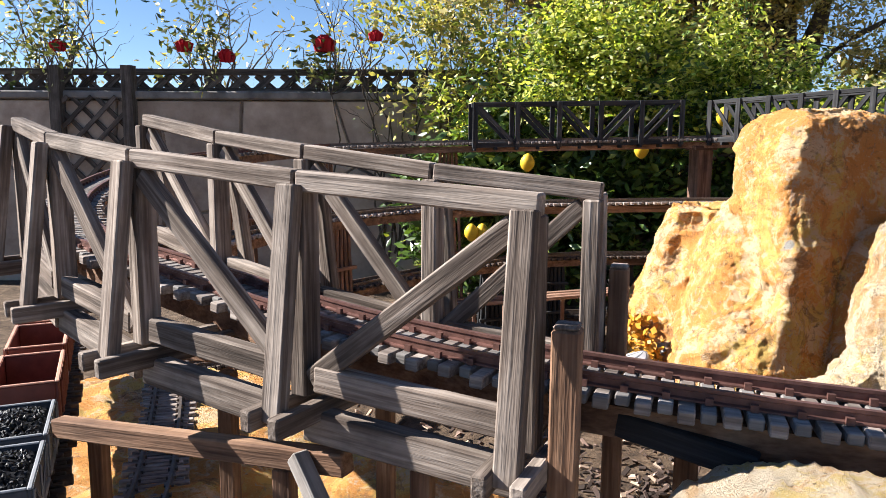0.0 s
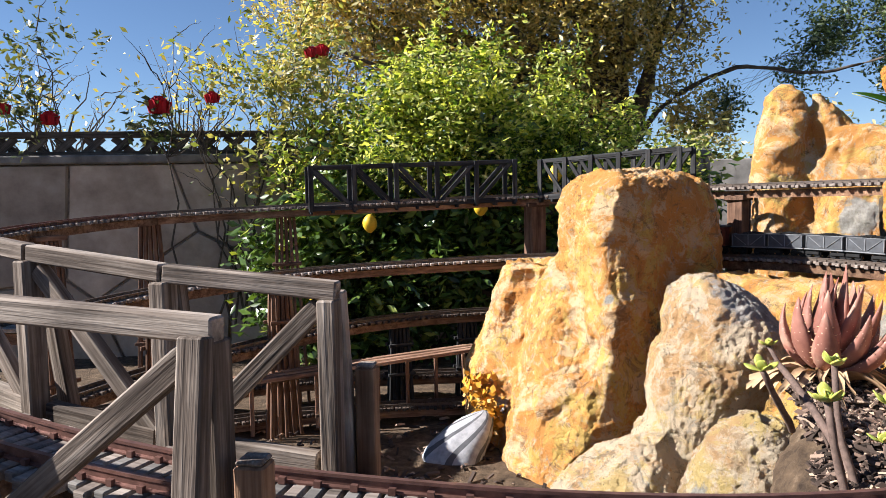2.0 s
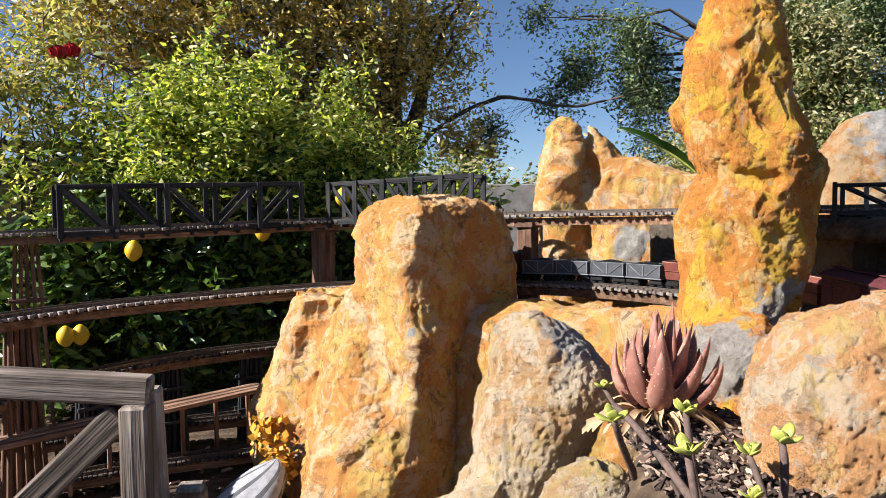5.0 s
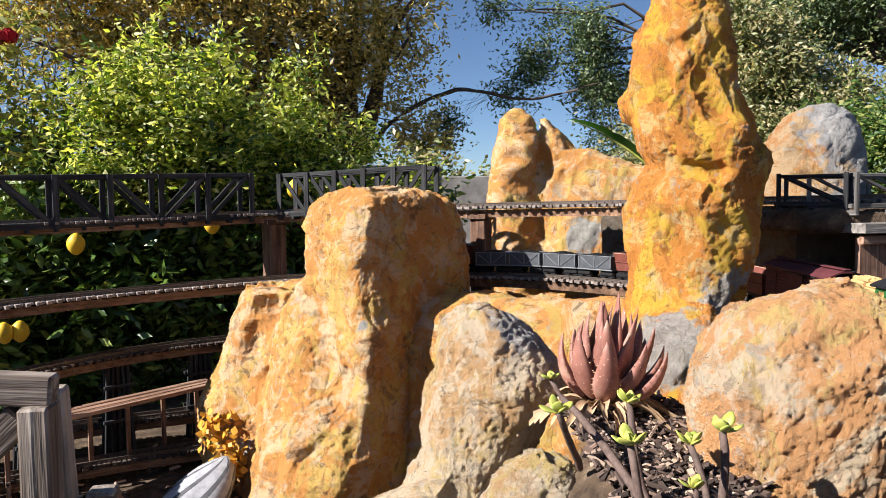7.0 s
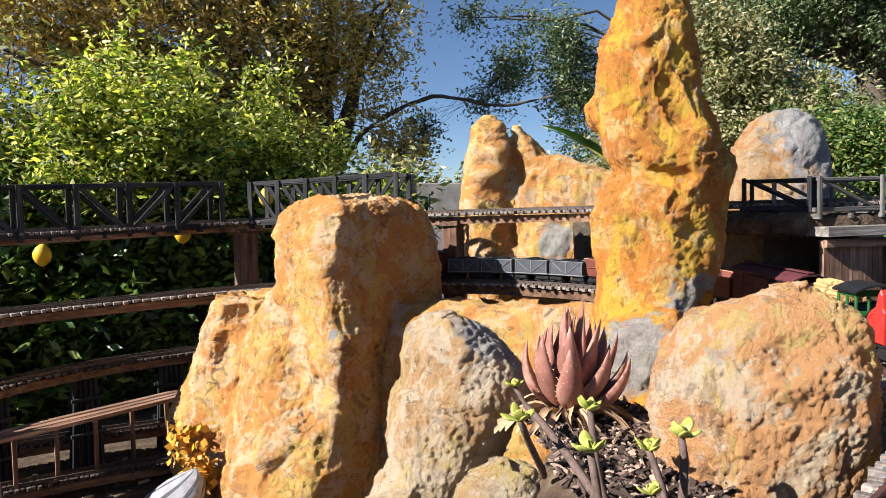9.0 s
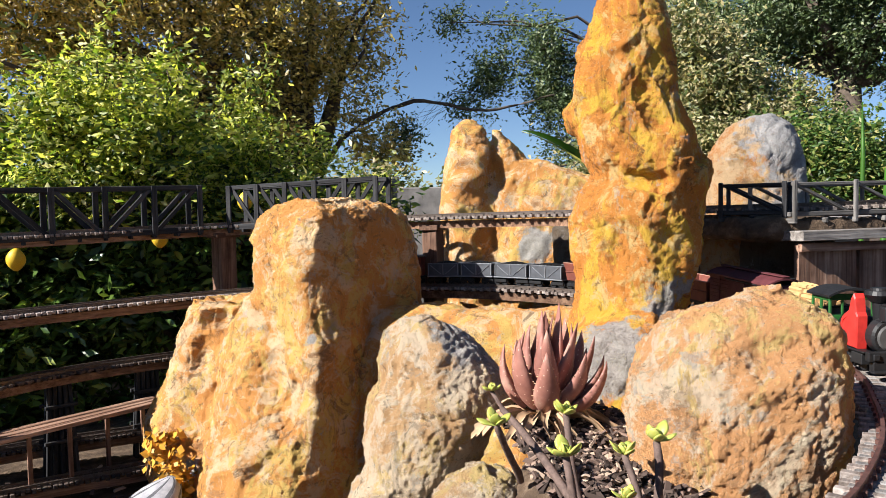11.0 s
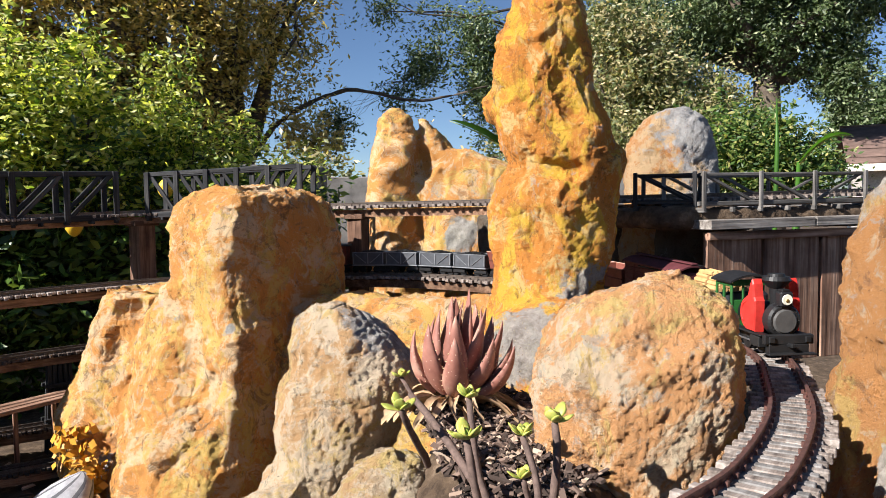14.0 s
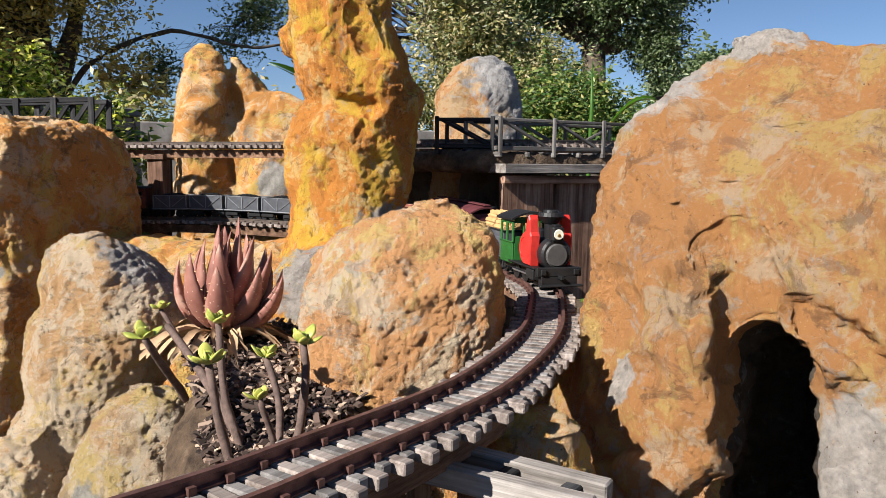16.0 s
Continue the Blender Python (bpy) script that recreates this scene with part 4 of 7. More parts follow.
beam("shaft", (1.262, 1.915, 0.84), (1.262, 1.915, 1.01), 0.012, 0.012, DARK_WOOD, beam_post, up=(0, 1, 0))


def truss_bridge(a, b, height, panels, text, lean=0.0, width=0.075, flip=False, material=DARK_WOOD, heavy=1.0):
    """A charcoal truss along the line from a to b; the near side and the far side alike."""
    a, b = Vector(a), Vector(b)
    r = thing("truss_bridge", text, "bridge", tuple((a + b) / 2 - Vector((0, 0, 0.02))), "truss bridges")
    d = (b - a).normalized()
    n = Vector((d.y, -d.x, 0)).normalized()
    up = Vector((0, 0, height))
    for side in (1, -1):
        o = n * side * width / 2
        beam("top_chord", a + o + up, b + o + up, 0.009, 0.0125 * heavy, material, r)
        beam("bottom_chord", a + o - d * 0.008, b + o + d * 0.008, 0.009, 0.017 * heavy, material, r)
        for k in range(panels + 1):
            p = a.lerp(b, k / panels) + o
            beam("post", p - Vector((0, 0, 0.010)) + n * side * 0.007, p + up + Vector((0, 0, 0.006)) + n * side * 0.007, 0.006, 0.016 * heavy, material, r, up=d)
        for k in range(panels):
            p, q = a.lerp(b, k / panels) + o, a.lerp(b, (k + 1) / panels) + o
            down = (k < panels / 2) ^ flip
            e = (q - p).normalized() * 0.006
            beam("diagonal", (p + up + e if down else p + e), (q - e if down else q + up - e), 0.006, 0.0125 * heavy, material, r)
    for k in range(panels * 2 + 1):
        p = a.lerp(b, k / (panels * 2)) - Vector((0, 0, 0.012))
        beam("floor_beam", p - n * (width / 2 + 0.01), p + n * (width / 2 + 0.01), 0.008, 0.01, material, r)


truss_bridge((0.06, 2.35, 0.995), (0.72, 2.45, 1.012), 0.125, 5, "long charcoal timber truss bridge in front of the lemon tree")
truss_bridge((0.84, 2.41, 1.016), (1.14, 2.03, 1.030), 0.118, 5, "shorter charcoal timber truss bridge beside the pier")
truss_bridge((1.41, 1.10, 1.036), (1.46, 1.00, 1.036), 0.052, 1, "short dark truss span beside the orange rock pillar", width=0.07, heavy=0.5)
truss_bridge((1.437, 1.017, 1.032), (1.817, 0.892, 1.036), 0.055, 3, "grey weathered truss railing over the plank wall", width=0.11, material=RAILING_WOOD, heavy=0.5)


def plank_wall():
    w = thing("plank_wall", "retaining wall of old brown upright planks with pale cap boards", "retaining wall", (1.6, 0.9, 0.80))
    a, b = Vector((1.415, 0.955, 0)), Vector((2.1, 0.74, 0))
    d = (b - a).normalized()
    n = Vector((d.y, -d.x, 0))
    L = (b - a).length
    x, rnd = 0.0, random.Random(4)
    while x < L:
        wid = rnd.uniform(0.12, 0.185)
        p = a + d * (x + wid / 2) + n * rnd.uniform(-0.003, 0.003)
        beam("plank", p + Vector((0, 0, 0.72)), p + Vector((0, 0, 0.978)), wid - 0.007, 0.012, PLANK_WOOD, w, up=n)
        x += wid
    beam("rail", a + Vector((0, 0, 0.972)) + n * 0.010, b + Vector((0, 0, 0.972)) + n * 0.010, 0.01, 0.016, PLANK_WOOD, w)
    beam("cap_board", a - d * 0.01 + Vector((0, 0, 0.993)), a + d * 0.24 + Vector((0, 0, 0.995)), 0.06, 0.018, PALE_WOOD, w, "sun bleached cap board")
    beam("cap_board", a + d * 0.243 + Vector((0, 0, 0.995)), b + Vector((0, 0, 1.0)), 0.06, 0.018, PALE_WOOD, w, "sun bleached cap board")


plank_wall()

# ---- painted rocks ----
rock("rock_buttress", "tall ochre painted mortar rock with a stepped shoulder", [
    ((0.905, 1.832), -17, 4.6, [(0.30, -0.03, 0.21, -0.16, 0.28), (0.42, -0.03, 0.20, -0.14, 0.26), (0.563, -0.025, 0.19, -0.08, 0.21), (0.678, -0.012, 0.184, -0.03, 0.17), (0.764, -0.004, 0.182, -0.01, 0.15), (0.85, 0.0, 0.186, 0.0, 0.14), (0.92, 0.0, 0.188, 0.0, 0.135), (0.99, 0.002, 0.183, 0.0, 0.13), (1.04, 0.006, 0.173, 0.0, 0.12), (1.066, 0.006, 0.145, 0.0, 0.10), (1.086, -0.03, 0.08, 0.0, 0.05)]),
    ((0.66, 2.08), 15.4, 2.4, [(0.30, 0.07, 0.19, 0.0, 0.22), (0.41, 0.03, 0.19, 0.0, 0.19), (0.50, 0.03, 0.20, 0.0, 0.16), (0.545, 0.035, 0.205, 0.0, 0.14), (0.614, 0.06, 0.185, 0.0, 0.12), (0.69, 0.07, 0.158, 0.0, 0.11), (0.78, 0.064, 0.134, 0.0, 0.095), (0.82, 0.055, 0.115, 0.0, 0.085), (0.838, 0.05, 0.09, 0.0, 0.06)]),
    ((0.70, 1.88), -5, 2.2, [(0.30, 0.0, 0.18, -0.10, 0.24), (0.45, 0.0, 0.15, -0.08, 0.20), (0.58, 0.01, 0.11, -0.04, 0.15), (0.70, 0.02, 0.085, 0.0, 0.10), (0.80, 0.03, 0.06, 0.0, 0.06), (0.83, 0.04, 0.03, 0.0, 0.03)]),
], ROCK_A, 0.0042, 0.95, 0.05, bare=(((0.56, 1.92, 0.46), 0.035), ((0.765, 1.66, 0.78), 0.012)), cuts=(
    ((0.605, 1.985, 0.69), (0.612, 1.99, 0.725), 0.030, 0.012), ((0.60, 1.95, 0.613), (0.64, 1.94, 0.630), 0.020, 0.012), ((0.60, 1.678, 0.520), (0.635, 1.672, 0.515), 0.020, 0.010), ((0.565, 1.94, 0.533), (0.58, 1.935, 0.536), 0.013, 0.008),
    ((0.63, 1.985, 0.80), (0.67, 1.98, 0.795), 0.026, 0.02), ((0.745, 1.66, 1.02), (0.75, 1.655, 0.93), 0.012, 0.012), ((0.86, 1.67, 1.05), (0.87, 1.675, 0.92), 0.014, 0.02)), flats=(((0.76, 1.652, 0.9), (0.31, -0.95, 0.06)),))
rock("rock_pillar", "tall deep orange painted mortar rock pillar", [
    ((1.17, 1.10), 48.5, 2.2, [(0.79, -0.03, 0.09, -0.01, 0.10), (0.826, -0.03, 0.10, -0.01, 0.10), (0.878, -0.016, 0.098, 0, 0.10), (0.919, -0.011, 0.100, 0, 0.10), (0.97, -0.010, 0.112, 0, 0.105), (1.03, -0.009, 0.114, 0, 0.105), (1.08, 0.001, 0.109, 0, 0.10), (1.109, 0.018, 0.106, 0, 0.095), (1.129, 0.014, 0.112, 0, 0.10), (1.17, 0.0, 0.110, 0, 0.10), (1.22, -0.015, 0.106, 0, 0.10), (1.279, -0.021, 0.099, 0, 0.095), (1.338, -0.020, 0.080, 0, 0.08), (1.396, -0.015, 0.062, 0, 0.065), (1.46, -0.01, 0.045, 0, 0.05), (1.50, 0.0, 0.02, 0, 0.02)]),
    ((1.02, 1.03), 48.5, 2.2, [(0.70, 0.02, 0.12, 0, 0.12), (0.80, 0.02, 0.10, 0, 0.10), (0.85, 0.03, 0.07, 0.02, 0.07), (0.875, 0.04, 0.03, 0.03, 0.03)]),
], ROCK_P, 0.0042, 1.15, 0.03, bare=(((1.13, 1.0, 0.865), 0.05), ((1.17, 0.97, 0.895), 0.05), ((0.99, 0.98, 0.82), 0.08)), cuts=(
    ((1.06, 1.10, 1.108), (1.125, 1.015, 1.088), 0.013, 0.014), ((1.108, 1.022, 1.245), (1.125, 1.008, 1.195), 0.015, 0.014), ((1.155, 0.978, 1.062), (1.205, 0.985, 1.045), 0.020, 0.02), ((1.09, 1.01, 0.962), (1.15, 0.975, 0.945), 0.011, 0.012), ((1.05, 1.06, 1.30), (1.09, 1.03, 1.335), 0.012, 0.014), ((1.20, 0.99, 1.20), (1.20, 0.985, 1.14), 0.016, 0.02)))
rock("rock_boulder", "peach and orange painted mortar boulder beside the curved track", [
    ((0.87, 0.70), 50, 2.9, [(0.60, 0.0, 0.11, 0.0, 0.10), (0.70, 0.0, 0.115, 0.0, 0.105), (0.764, 0.008, 0.116, 0.0, 0.105), (0.825, 0.008, 0.117, 0.0, 0.105), (0.862, 0.012, 0.110, 0.0, 0.10), (0.89, 0.014, 0.102, 0.0, 0.09), (0.918, 0.024, 0.083, 0.0, 0.075), (0.938, 0.030, 0.058, 0.0, 0.055), (0.953, 0.036, 0.02, 0.0, 0.02)]),
], ROCK_C, 0.0028, 0.8, 0.03, bare=(((0.80, 0.55, 0.80), 0.05), ((0.98, 0.62, 0.83), 0.05)))
rock("rounded_rock", "cream and grey mortar rock with a rounded top", [
    ((0.66, 1.03), 31.7, 2.2, [(0.50, -0.02, 0.11, 0.0, 0.12), (0.638, -0.02, 0.08, 0.0, 0.09), (0.702, 0.004, 0.072, 0.0, 0.08), (0.734, 0.008, 0.078, 0.0, 0.08), (0.765, 0.014, 0.083, 0.0, 0.08), (0.797, 0.032, 0.096, 0.0, 0.078), (0.828, 0.032, 0.085, 0.0, 0.07), (0.859, 0.020, 0.066, 0.0, 0.06), (0.883, 0.006, 0.045, 0.0, 0.042), (0.897, -0.002, 0.018, 0.0, 0.018)]),
    ((0.56, 0.98), 31.7, 2.2, [(0.45, -0.05, 0.13, -0.02, 0.12), (0.62, -0.04, 0.09, -0.02, 0.09), (0.665, -0.02, 0.05, 0, 0.05), (0.685, 0, 0.02, 0, 0.02)]),
], ROCK_B, 0.0030, 0.75, 0.03, bare=(((0.70, 0.98, 0.88), 0.05), ((0.73, 0.97, 0.83), 0.05)))
rock("rock_dome", "low yellow and peach painted mortar dome in the planting bed", [
    ((0.628, 0.890), 30, 2.2, [(0.42, 0.02, 0.12, 0.0, 0.11), (0.58, 0.01, 0.088, 0, 0.085), (0.634, 0.012, 0.078, 0, 0.075), (0.68, 0.022, 0.072, 0, 0.065), (0.718, 0.026, 0.058, 0, 0.05), (0.740, 0.026, 0.040, 0, 0.036), (0.750, 0.025, 0.016, 0, 0.015)]),
], ROCK_G, 0.0033, 0.6, 0.03, bare=(((0.57, 0.85, 0.63), 0.04),))
rock("rock_ridge", "ochre painted twin rock peaks behind the track", [
    ((1.42, 2.05), 34.5, 2.3, [(0.70, 0.02, 0.085, 0.02, 0.12), (0.92, 0.019, 0.080, 0.02, 0.10), (1.06, 0.015, 0.073, 0, 0.07), (1.147, 0.017, 0.069, 0, 0.065), (1.233, 0.023, 0.063, 0, 0.06), (1.292, 0.029, 0.048, 0, 0.045), (1.322, 0.034, 0.02, 0, 0.02)]),
    ((1.55, 1.98), 37.7, 2.5, [(0.70, 0.14, 0.20, 0.0, 0.10), (0.92, 0.13, 0.19, 0.0, 0.09), (1.058, 0.13, 0.19, 0, 0.07), (1.142, 0.12, 0.18, 0, 0.06), (1.176, 0.05, 0.10, 0, 0.05), (1.207, 0.0, 0.058, 0, 0.045), (1.245, -0.014, 0.038, 0, 0.035), (1.29, -0.028, 0.015, 0, 0.015)]),
], ROCK_A, 0.007, 1.2, 0.03, bare=(((1.47, 1.88, 1.07), 0.06), ((1.55, 1.85, 0.95), 0.06)))
rock("rock_fascia", "ochre painted mortar bank under the middle track", [
    ((1.13, 1.56), 48, 3.0, [(0.40, 0.0, 0.36, -0.02, 0.14), (0.70, 0.0, 0.34, 0, 0.10), (0.80, 0.0, 0.33, 0.02, 0.08), (0.822, 0.0, 0.31, 0.03, 0.05)]),
], ROCK_A, 0.0085, 1.0, 0.03)
rock("rock_stump", "half painted grey mortar rock behind the railing", [
    ((1.68, 1.22), 56.2, 2.4, [(0.70, 0.0, 0.15, 0.02, 0.14), (0.95, 0.0, 0.12, 0.02, 0.11), (1.113, -0.001, 0.101, 0, 0.09), (1.157, -0.003, 0.094, 0, 0.085), (1.201, 0.003, 0.080, 0, 0.07), (1.232, 0.008, 0.059, 0, 0.05), (1.246, 0.011, 0.03, 0, 0.03)]),
], ROCK_E, 0.006, 0.9, 0.03, bare=(((1.70, 1.13, 1.20), 0.12), ((1.76, 1.10, 1.12), 0.12), ((1.72, 1.15, 1.0), 0.12)))
# The dark colour stands for the shade in the hollow under the bridge.
rock("rock_backing", "mortar bank at the back of the tunnel, its shade painted dark", [
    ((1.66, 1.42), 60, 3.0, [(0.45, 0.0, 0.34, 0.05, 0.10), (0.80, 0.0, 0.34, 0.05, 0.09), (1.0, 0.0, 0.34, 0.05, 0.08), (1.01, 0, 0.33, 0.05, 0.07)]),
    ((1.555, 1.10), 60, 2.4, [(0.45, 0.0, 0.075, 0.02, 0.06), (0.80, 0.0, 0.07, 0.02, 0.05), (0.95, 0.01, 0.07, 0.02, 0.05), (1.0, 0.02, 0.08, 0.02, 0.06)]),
], ROCK_SHADE, 0.011, 1.0, 0.03)
# Thin slab for the fill, added also as a roof to shade the hollow.
rock("earth_fill", "gravelly earth fill behind the plank wall under the high track", [
    ((1.86, 1.10), 17, 6.0, [(0.985, 0.0, 0.46, 0.0, 0.27), (1.015, 0.0, 0.46, 0.0, 0.27), (1.022, 0.0, 0.45, 0.0, 0.26)]),
], DIRT, 0.009, 0.35, 0.02, category="earth bank")
# The inner material paints the cave's shade onto its walls.
rock("rock_arch", "large tan painted mortar rock with a dark cave mouth", [
    ((1.13, 0.42), 70.5, 2.3, [(0.40, 0.15, 0.42, 0.05, 0.25), (0.60, 0.13, 0.385, 0.03, 0.24), (0.70, 0.13, 0.36, 0.02, 0.23), (0.778, 0.145, 0.32, 0.0, 0.22), (0.831, 0.14, 0.30, 0.0, 0.215), (0.87, 0.14, 0.30, 0.0, 0.21), (0.935, 0.14, 0.305, 0.0, 0.20), (0.999, 0.15, 0.29, 0.01, 0.19), (1.062, 0.14, 0.255, 0.03, 0.16), (1.093, 0.115, 0.175, 0.05, 0.13), (1.124, 0.095, 0.11, 0.06, 0.10), (1.14, 0.07, 0.06, 0.07, 0.06), (1.15, 0.03, 0.025, 0.07, 0.03)]),
    ((0.970, 0.402), 70.5, 2.0, [(0.40, -0.01, 0.085, 0.0, 0.08), (0.62, -0.01, 0.072, 0.0, 0.068), (0.72, -0.005, 0.066, -0.004, 0.066), (0.80, 0.0, 0.064, -0.006, 0.066), (0.86, 0.0, 0.058, -0.002, 0.06), (0.91, -0.008, 0.048, 0.004, 0.05), (0.95, -0.02, 0.03, 0.012, 0.035), (0.965, -0.02, 0.012, 0.02, 0.014)]),
], ROCK_F, 0.0044, 1.4, 0.03, bare=(((1.12, 0.52, 1.08), 0.09), ((1.2, 0.42, 1.15), 0.07), ((0.965, 0.215, 0.73), 0.085), ((0.97, 0.20, 0.62), 0.10), ((0.93, 0.44, 0.79), 0.035)), cuts=(
    ((0.80, 0.258, 0.42), (1.26, 0.378, 0.40), 0.062), ((0.80, 0.258, 0.52), (1.26, 0.378, 0.50), 0.060), ((0.80, 0.258, 0.61), (1.26, 0.378, 0.59), 0.057), ((0.80, 0.257, 0.685), (1.26, 0.377, 0.67), 0.050), ((0.80, 0.256, 0.745), (1.25, 0.375, 0.72), 0.045), ((0.80, 0.258, 0.79), (1.22, 0.37, 0.75), 0.041), ((0.82, 0.268, 0.828), (1.15, 0.355, 0.79), 0.036),
    ((0.935, 0.245, 0.775), (0.925, 0.165, 0.745), 0.055, 0.010), ((0.955, 0.352, 0.93), (0.958, 0.325, 0.85), 0.016, 0.02), ((0.965, 0.285, 0.872), (0.985, 0.20, 0.822), 0.016, 0.008), ((0.96, 0.43, 0.78), (0.93, 0.41, 0.70), 0.016, 0.02), ((1.0, 0.22, 1.03), (0.98, 0.20, 0.93), 0.02, 0.03)), inner=(ROCK_SHADE, 1.012))
rock("rock_footing", "pale yellow painted mortar footing below the track", [
    ((0.262, 0.318), 33, 3.0, [(0.40, 0.02, 0.15, 0, 0.085), (0.70, 0.02, 0.14, 0, 0.075), (0.77, 0.01, 0.138, 0, 0.068), (0.81, 0.0, 0.130, 0, 0.060), (0.827, 0, 0.117, 0.003, 0.048), (0.833, 0, 0.09, 0.01, 0.03)]),
], ROCK_G, 0.0042, 0.9, 0.02)
rock("rock_footing", "yellow painted mortar footing under the curved track", [
    ((0.74, 0.43), 45, 2.4, [(0.40, 0.02, 0.10, 0, 0.09), (0.70, 0.0, 0.07, 0, 0.06), (0.80, 0.0, 0.05, 0, 0.04), (0.815, 0, 0.03, 0, 0.02)]),
], ROCK_A, 0.005, 0.9, 0.02)
rock("rock_mound", "brown earthy mortar mound beside the lower track", [
    ((-0.06, 0.80), 0, 2.2, [(0.34, 0, 0.30, 0.05, 0.25), (0.45, 0, 0.22, 0.05, 0.2), (0.56, 0.02, 0.15, 0.05, 0.15), (0.62, 0.02, 0.08, 0.05, 0.08), (0.64, 0.02, 0.03, 0.05, 0.03)]),
    ((-0.45, 0.85), 0, 2.4, [(0.34, 0, 0.35, 0.1, 0.5), (0.54, 0, 0.30, 0.1, 0.45), (0.572, 0, 0.26, 0.1, 0.4), (0.58, 0, 0.2, 0.1, 0.3)]),
], ROCK_A, 0.011, 1.0, 0.05)
rock("soil_bank", "sloping dark soil of the planting bed between the rocks", [
    ((0.765, 0.755), 40, 2.4, [(0.40, 0, 0.17, 0, 0.20), (0.66, 0, 0.145, 0, 0.18), (0.715, 0.0, 0.125, 0.01, 0.16), (0.742, 0.0, 0.105, 0.03, 0.13), (0.765, 0.0, 0.085, 0.06, 0.09), (0.782, -0.01, 0.05, 0.09, 0.05)]),
    ((0.655, 0.655), 40, 2.2, [(0.40, 0, 0.10, 0, 0.10), (0.66, 0, 0.085, 0, 0.085), (0.72, 0, 0.065, 0, 0.065), (0.735, 0, 0.03, 0, 0.03)]),
], DIRT, 0.007, 0.5, 0.03, category="soil bank")

# ---- foliage ----
def leaf_cloud(name, blobs, size, material, parent, seed, label="", clump=0.07, per=16, droop=0.0, shell=0.35, fold=0.25, shoots=0.45, gap=-0.28, wide=0.21):
    """Many folded leaves in clumps through ellipsoids: (center, radii, clumps)."""
    rng = np.random.default_rng(seed)
    spots = []
    for c, r, n in blobs:
        d = rng.normal(size=(n, 3))
        d /= np.linalg.norm(d, axis=1)[:, None]
        k = shell + (1 - shell) * rng.random(n) ** 0.6
        k *= 1 + 0.22 * np.sin(d[:, 0] * 6 + d[:, 2] * 8 + seed) * np.cos(d[:, 1] * 6) + 0.20 * (rng.random(n) ** 5)
        spots.append(np.array(c) + d * np.array(r) * k[:, None])
    spots = np.concatenate(spots)
    gaps = smooth_noise(spots * 0.42 / clump + seed) + 0.6 * smooth_noise(spots * 0.95 / clump + seed)
    spots = spots[gaps > gap]
    at = np.repeat(spots, per, 0) + rng.normal(size=(len(spots) * per, 3)) * clump
    ends = spots[rng.random(len(spots)) < shoots]
    way = rng.normal(size=(len(ends), 3)) * 0.6 + np.array([0, 0, 0.8 - 1.5 * droop])
    k = rng.random((len(ends), per)) * 3.2 * clump
    sprays = ends[:, None] + way[:, None] * k[..., None] + rng.normal(size=(len(ends), per, 3)) * clump * 0.16
    at = np.concatenate([at, sprays.reshape(-1, 3)])
    n = len(at)
    axis = rng.normal(size=(n, 3))
    axis[:, 2] = axis[:, 2] * 0.6 - droop
    axis /= np.linalg.norm(axis, axis=1)[:, None]
    side = np.cross(axis, rng.normal(size=(n, 3)) * 0.7 + np.array([-1.0, -0.35, 0.7]))
    side /= np.linalg.norm(side, axis=1)[:, None]
    up = np.cross(axis, side)
    s = (size * (0.6 + 0.8 * rng.random(n)))[:, None]
    w = s * wide
    base, tip, mid = at, at + axis * s, at + axis * s * 0.48
    left, right = mid + side * w + up * w * fold, mid - side * w + up * w * fold
    verts = np.stack([base, left, tip, right], 1).reshape(-1, 3)
    quad = np.arange(n)[:, None] * 4
    faces = np.concatenate([quad + [0, 2, 1], quad + [0, 3, 2]], 0)
    me = bpy.data.meshes.new(name)
    me.vertices.add(len(verts))
    me.vertices.foreach_set("co", verts.ravel())
    me.loops.add(faces.size)
    me.loops.foreach_set("vertex_index", faces.ravel())
    me.polygons.add(len(faces))
    me.polygons.foreach_set("loop_start", np.arange(len(faces)) * 3)
    me.update(calc_edges=True)
    me.materials.append(material)
    return own(new(name, me), parent, label), spots


def limbs(root, targets, r0, seed, wiggle=0.06, rise=0.4):
    """Branches from a root point to targets, bending and thinning."""
    rnd = random.Random(seed)
    lines = []
    for t in targets:
        a, b = Vector(root), Vector(t)
        line = []
        L = (b - a).length
        for i in range(8):
            k = i / 7
            p = a.lerp(b, k) + Vector((rnd.uniform(-1, 1), rnd.uniform(-1, 1), rnd.uniform(-1, 1))) * wiggle * L * (0.3 if i in (0,) else 1) * 0.6
            p.z += rise * L * 0.25 * math.sin(math.pi * k)
            line.append((p, r0 * (1 - 0.85 * k)))
        lines.append(line)
    return lines


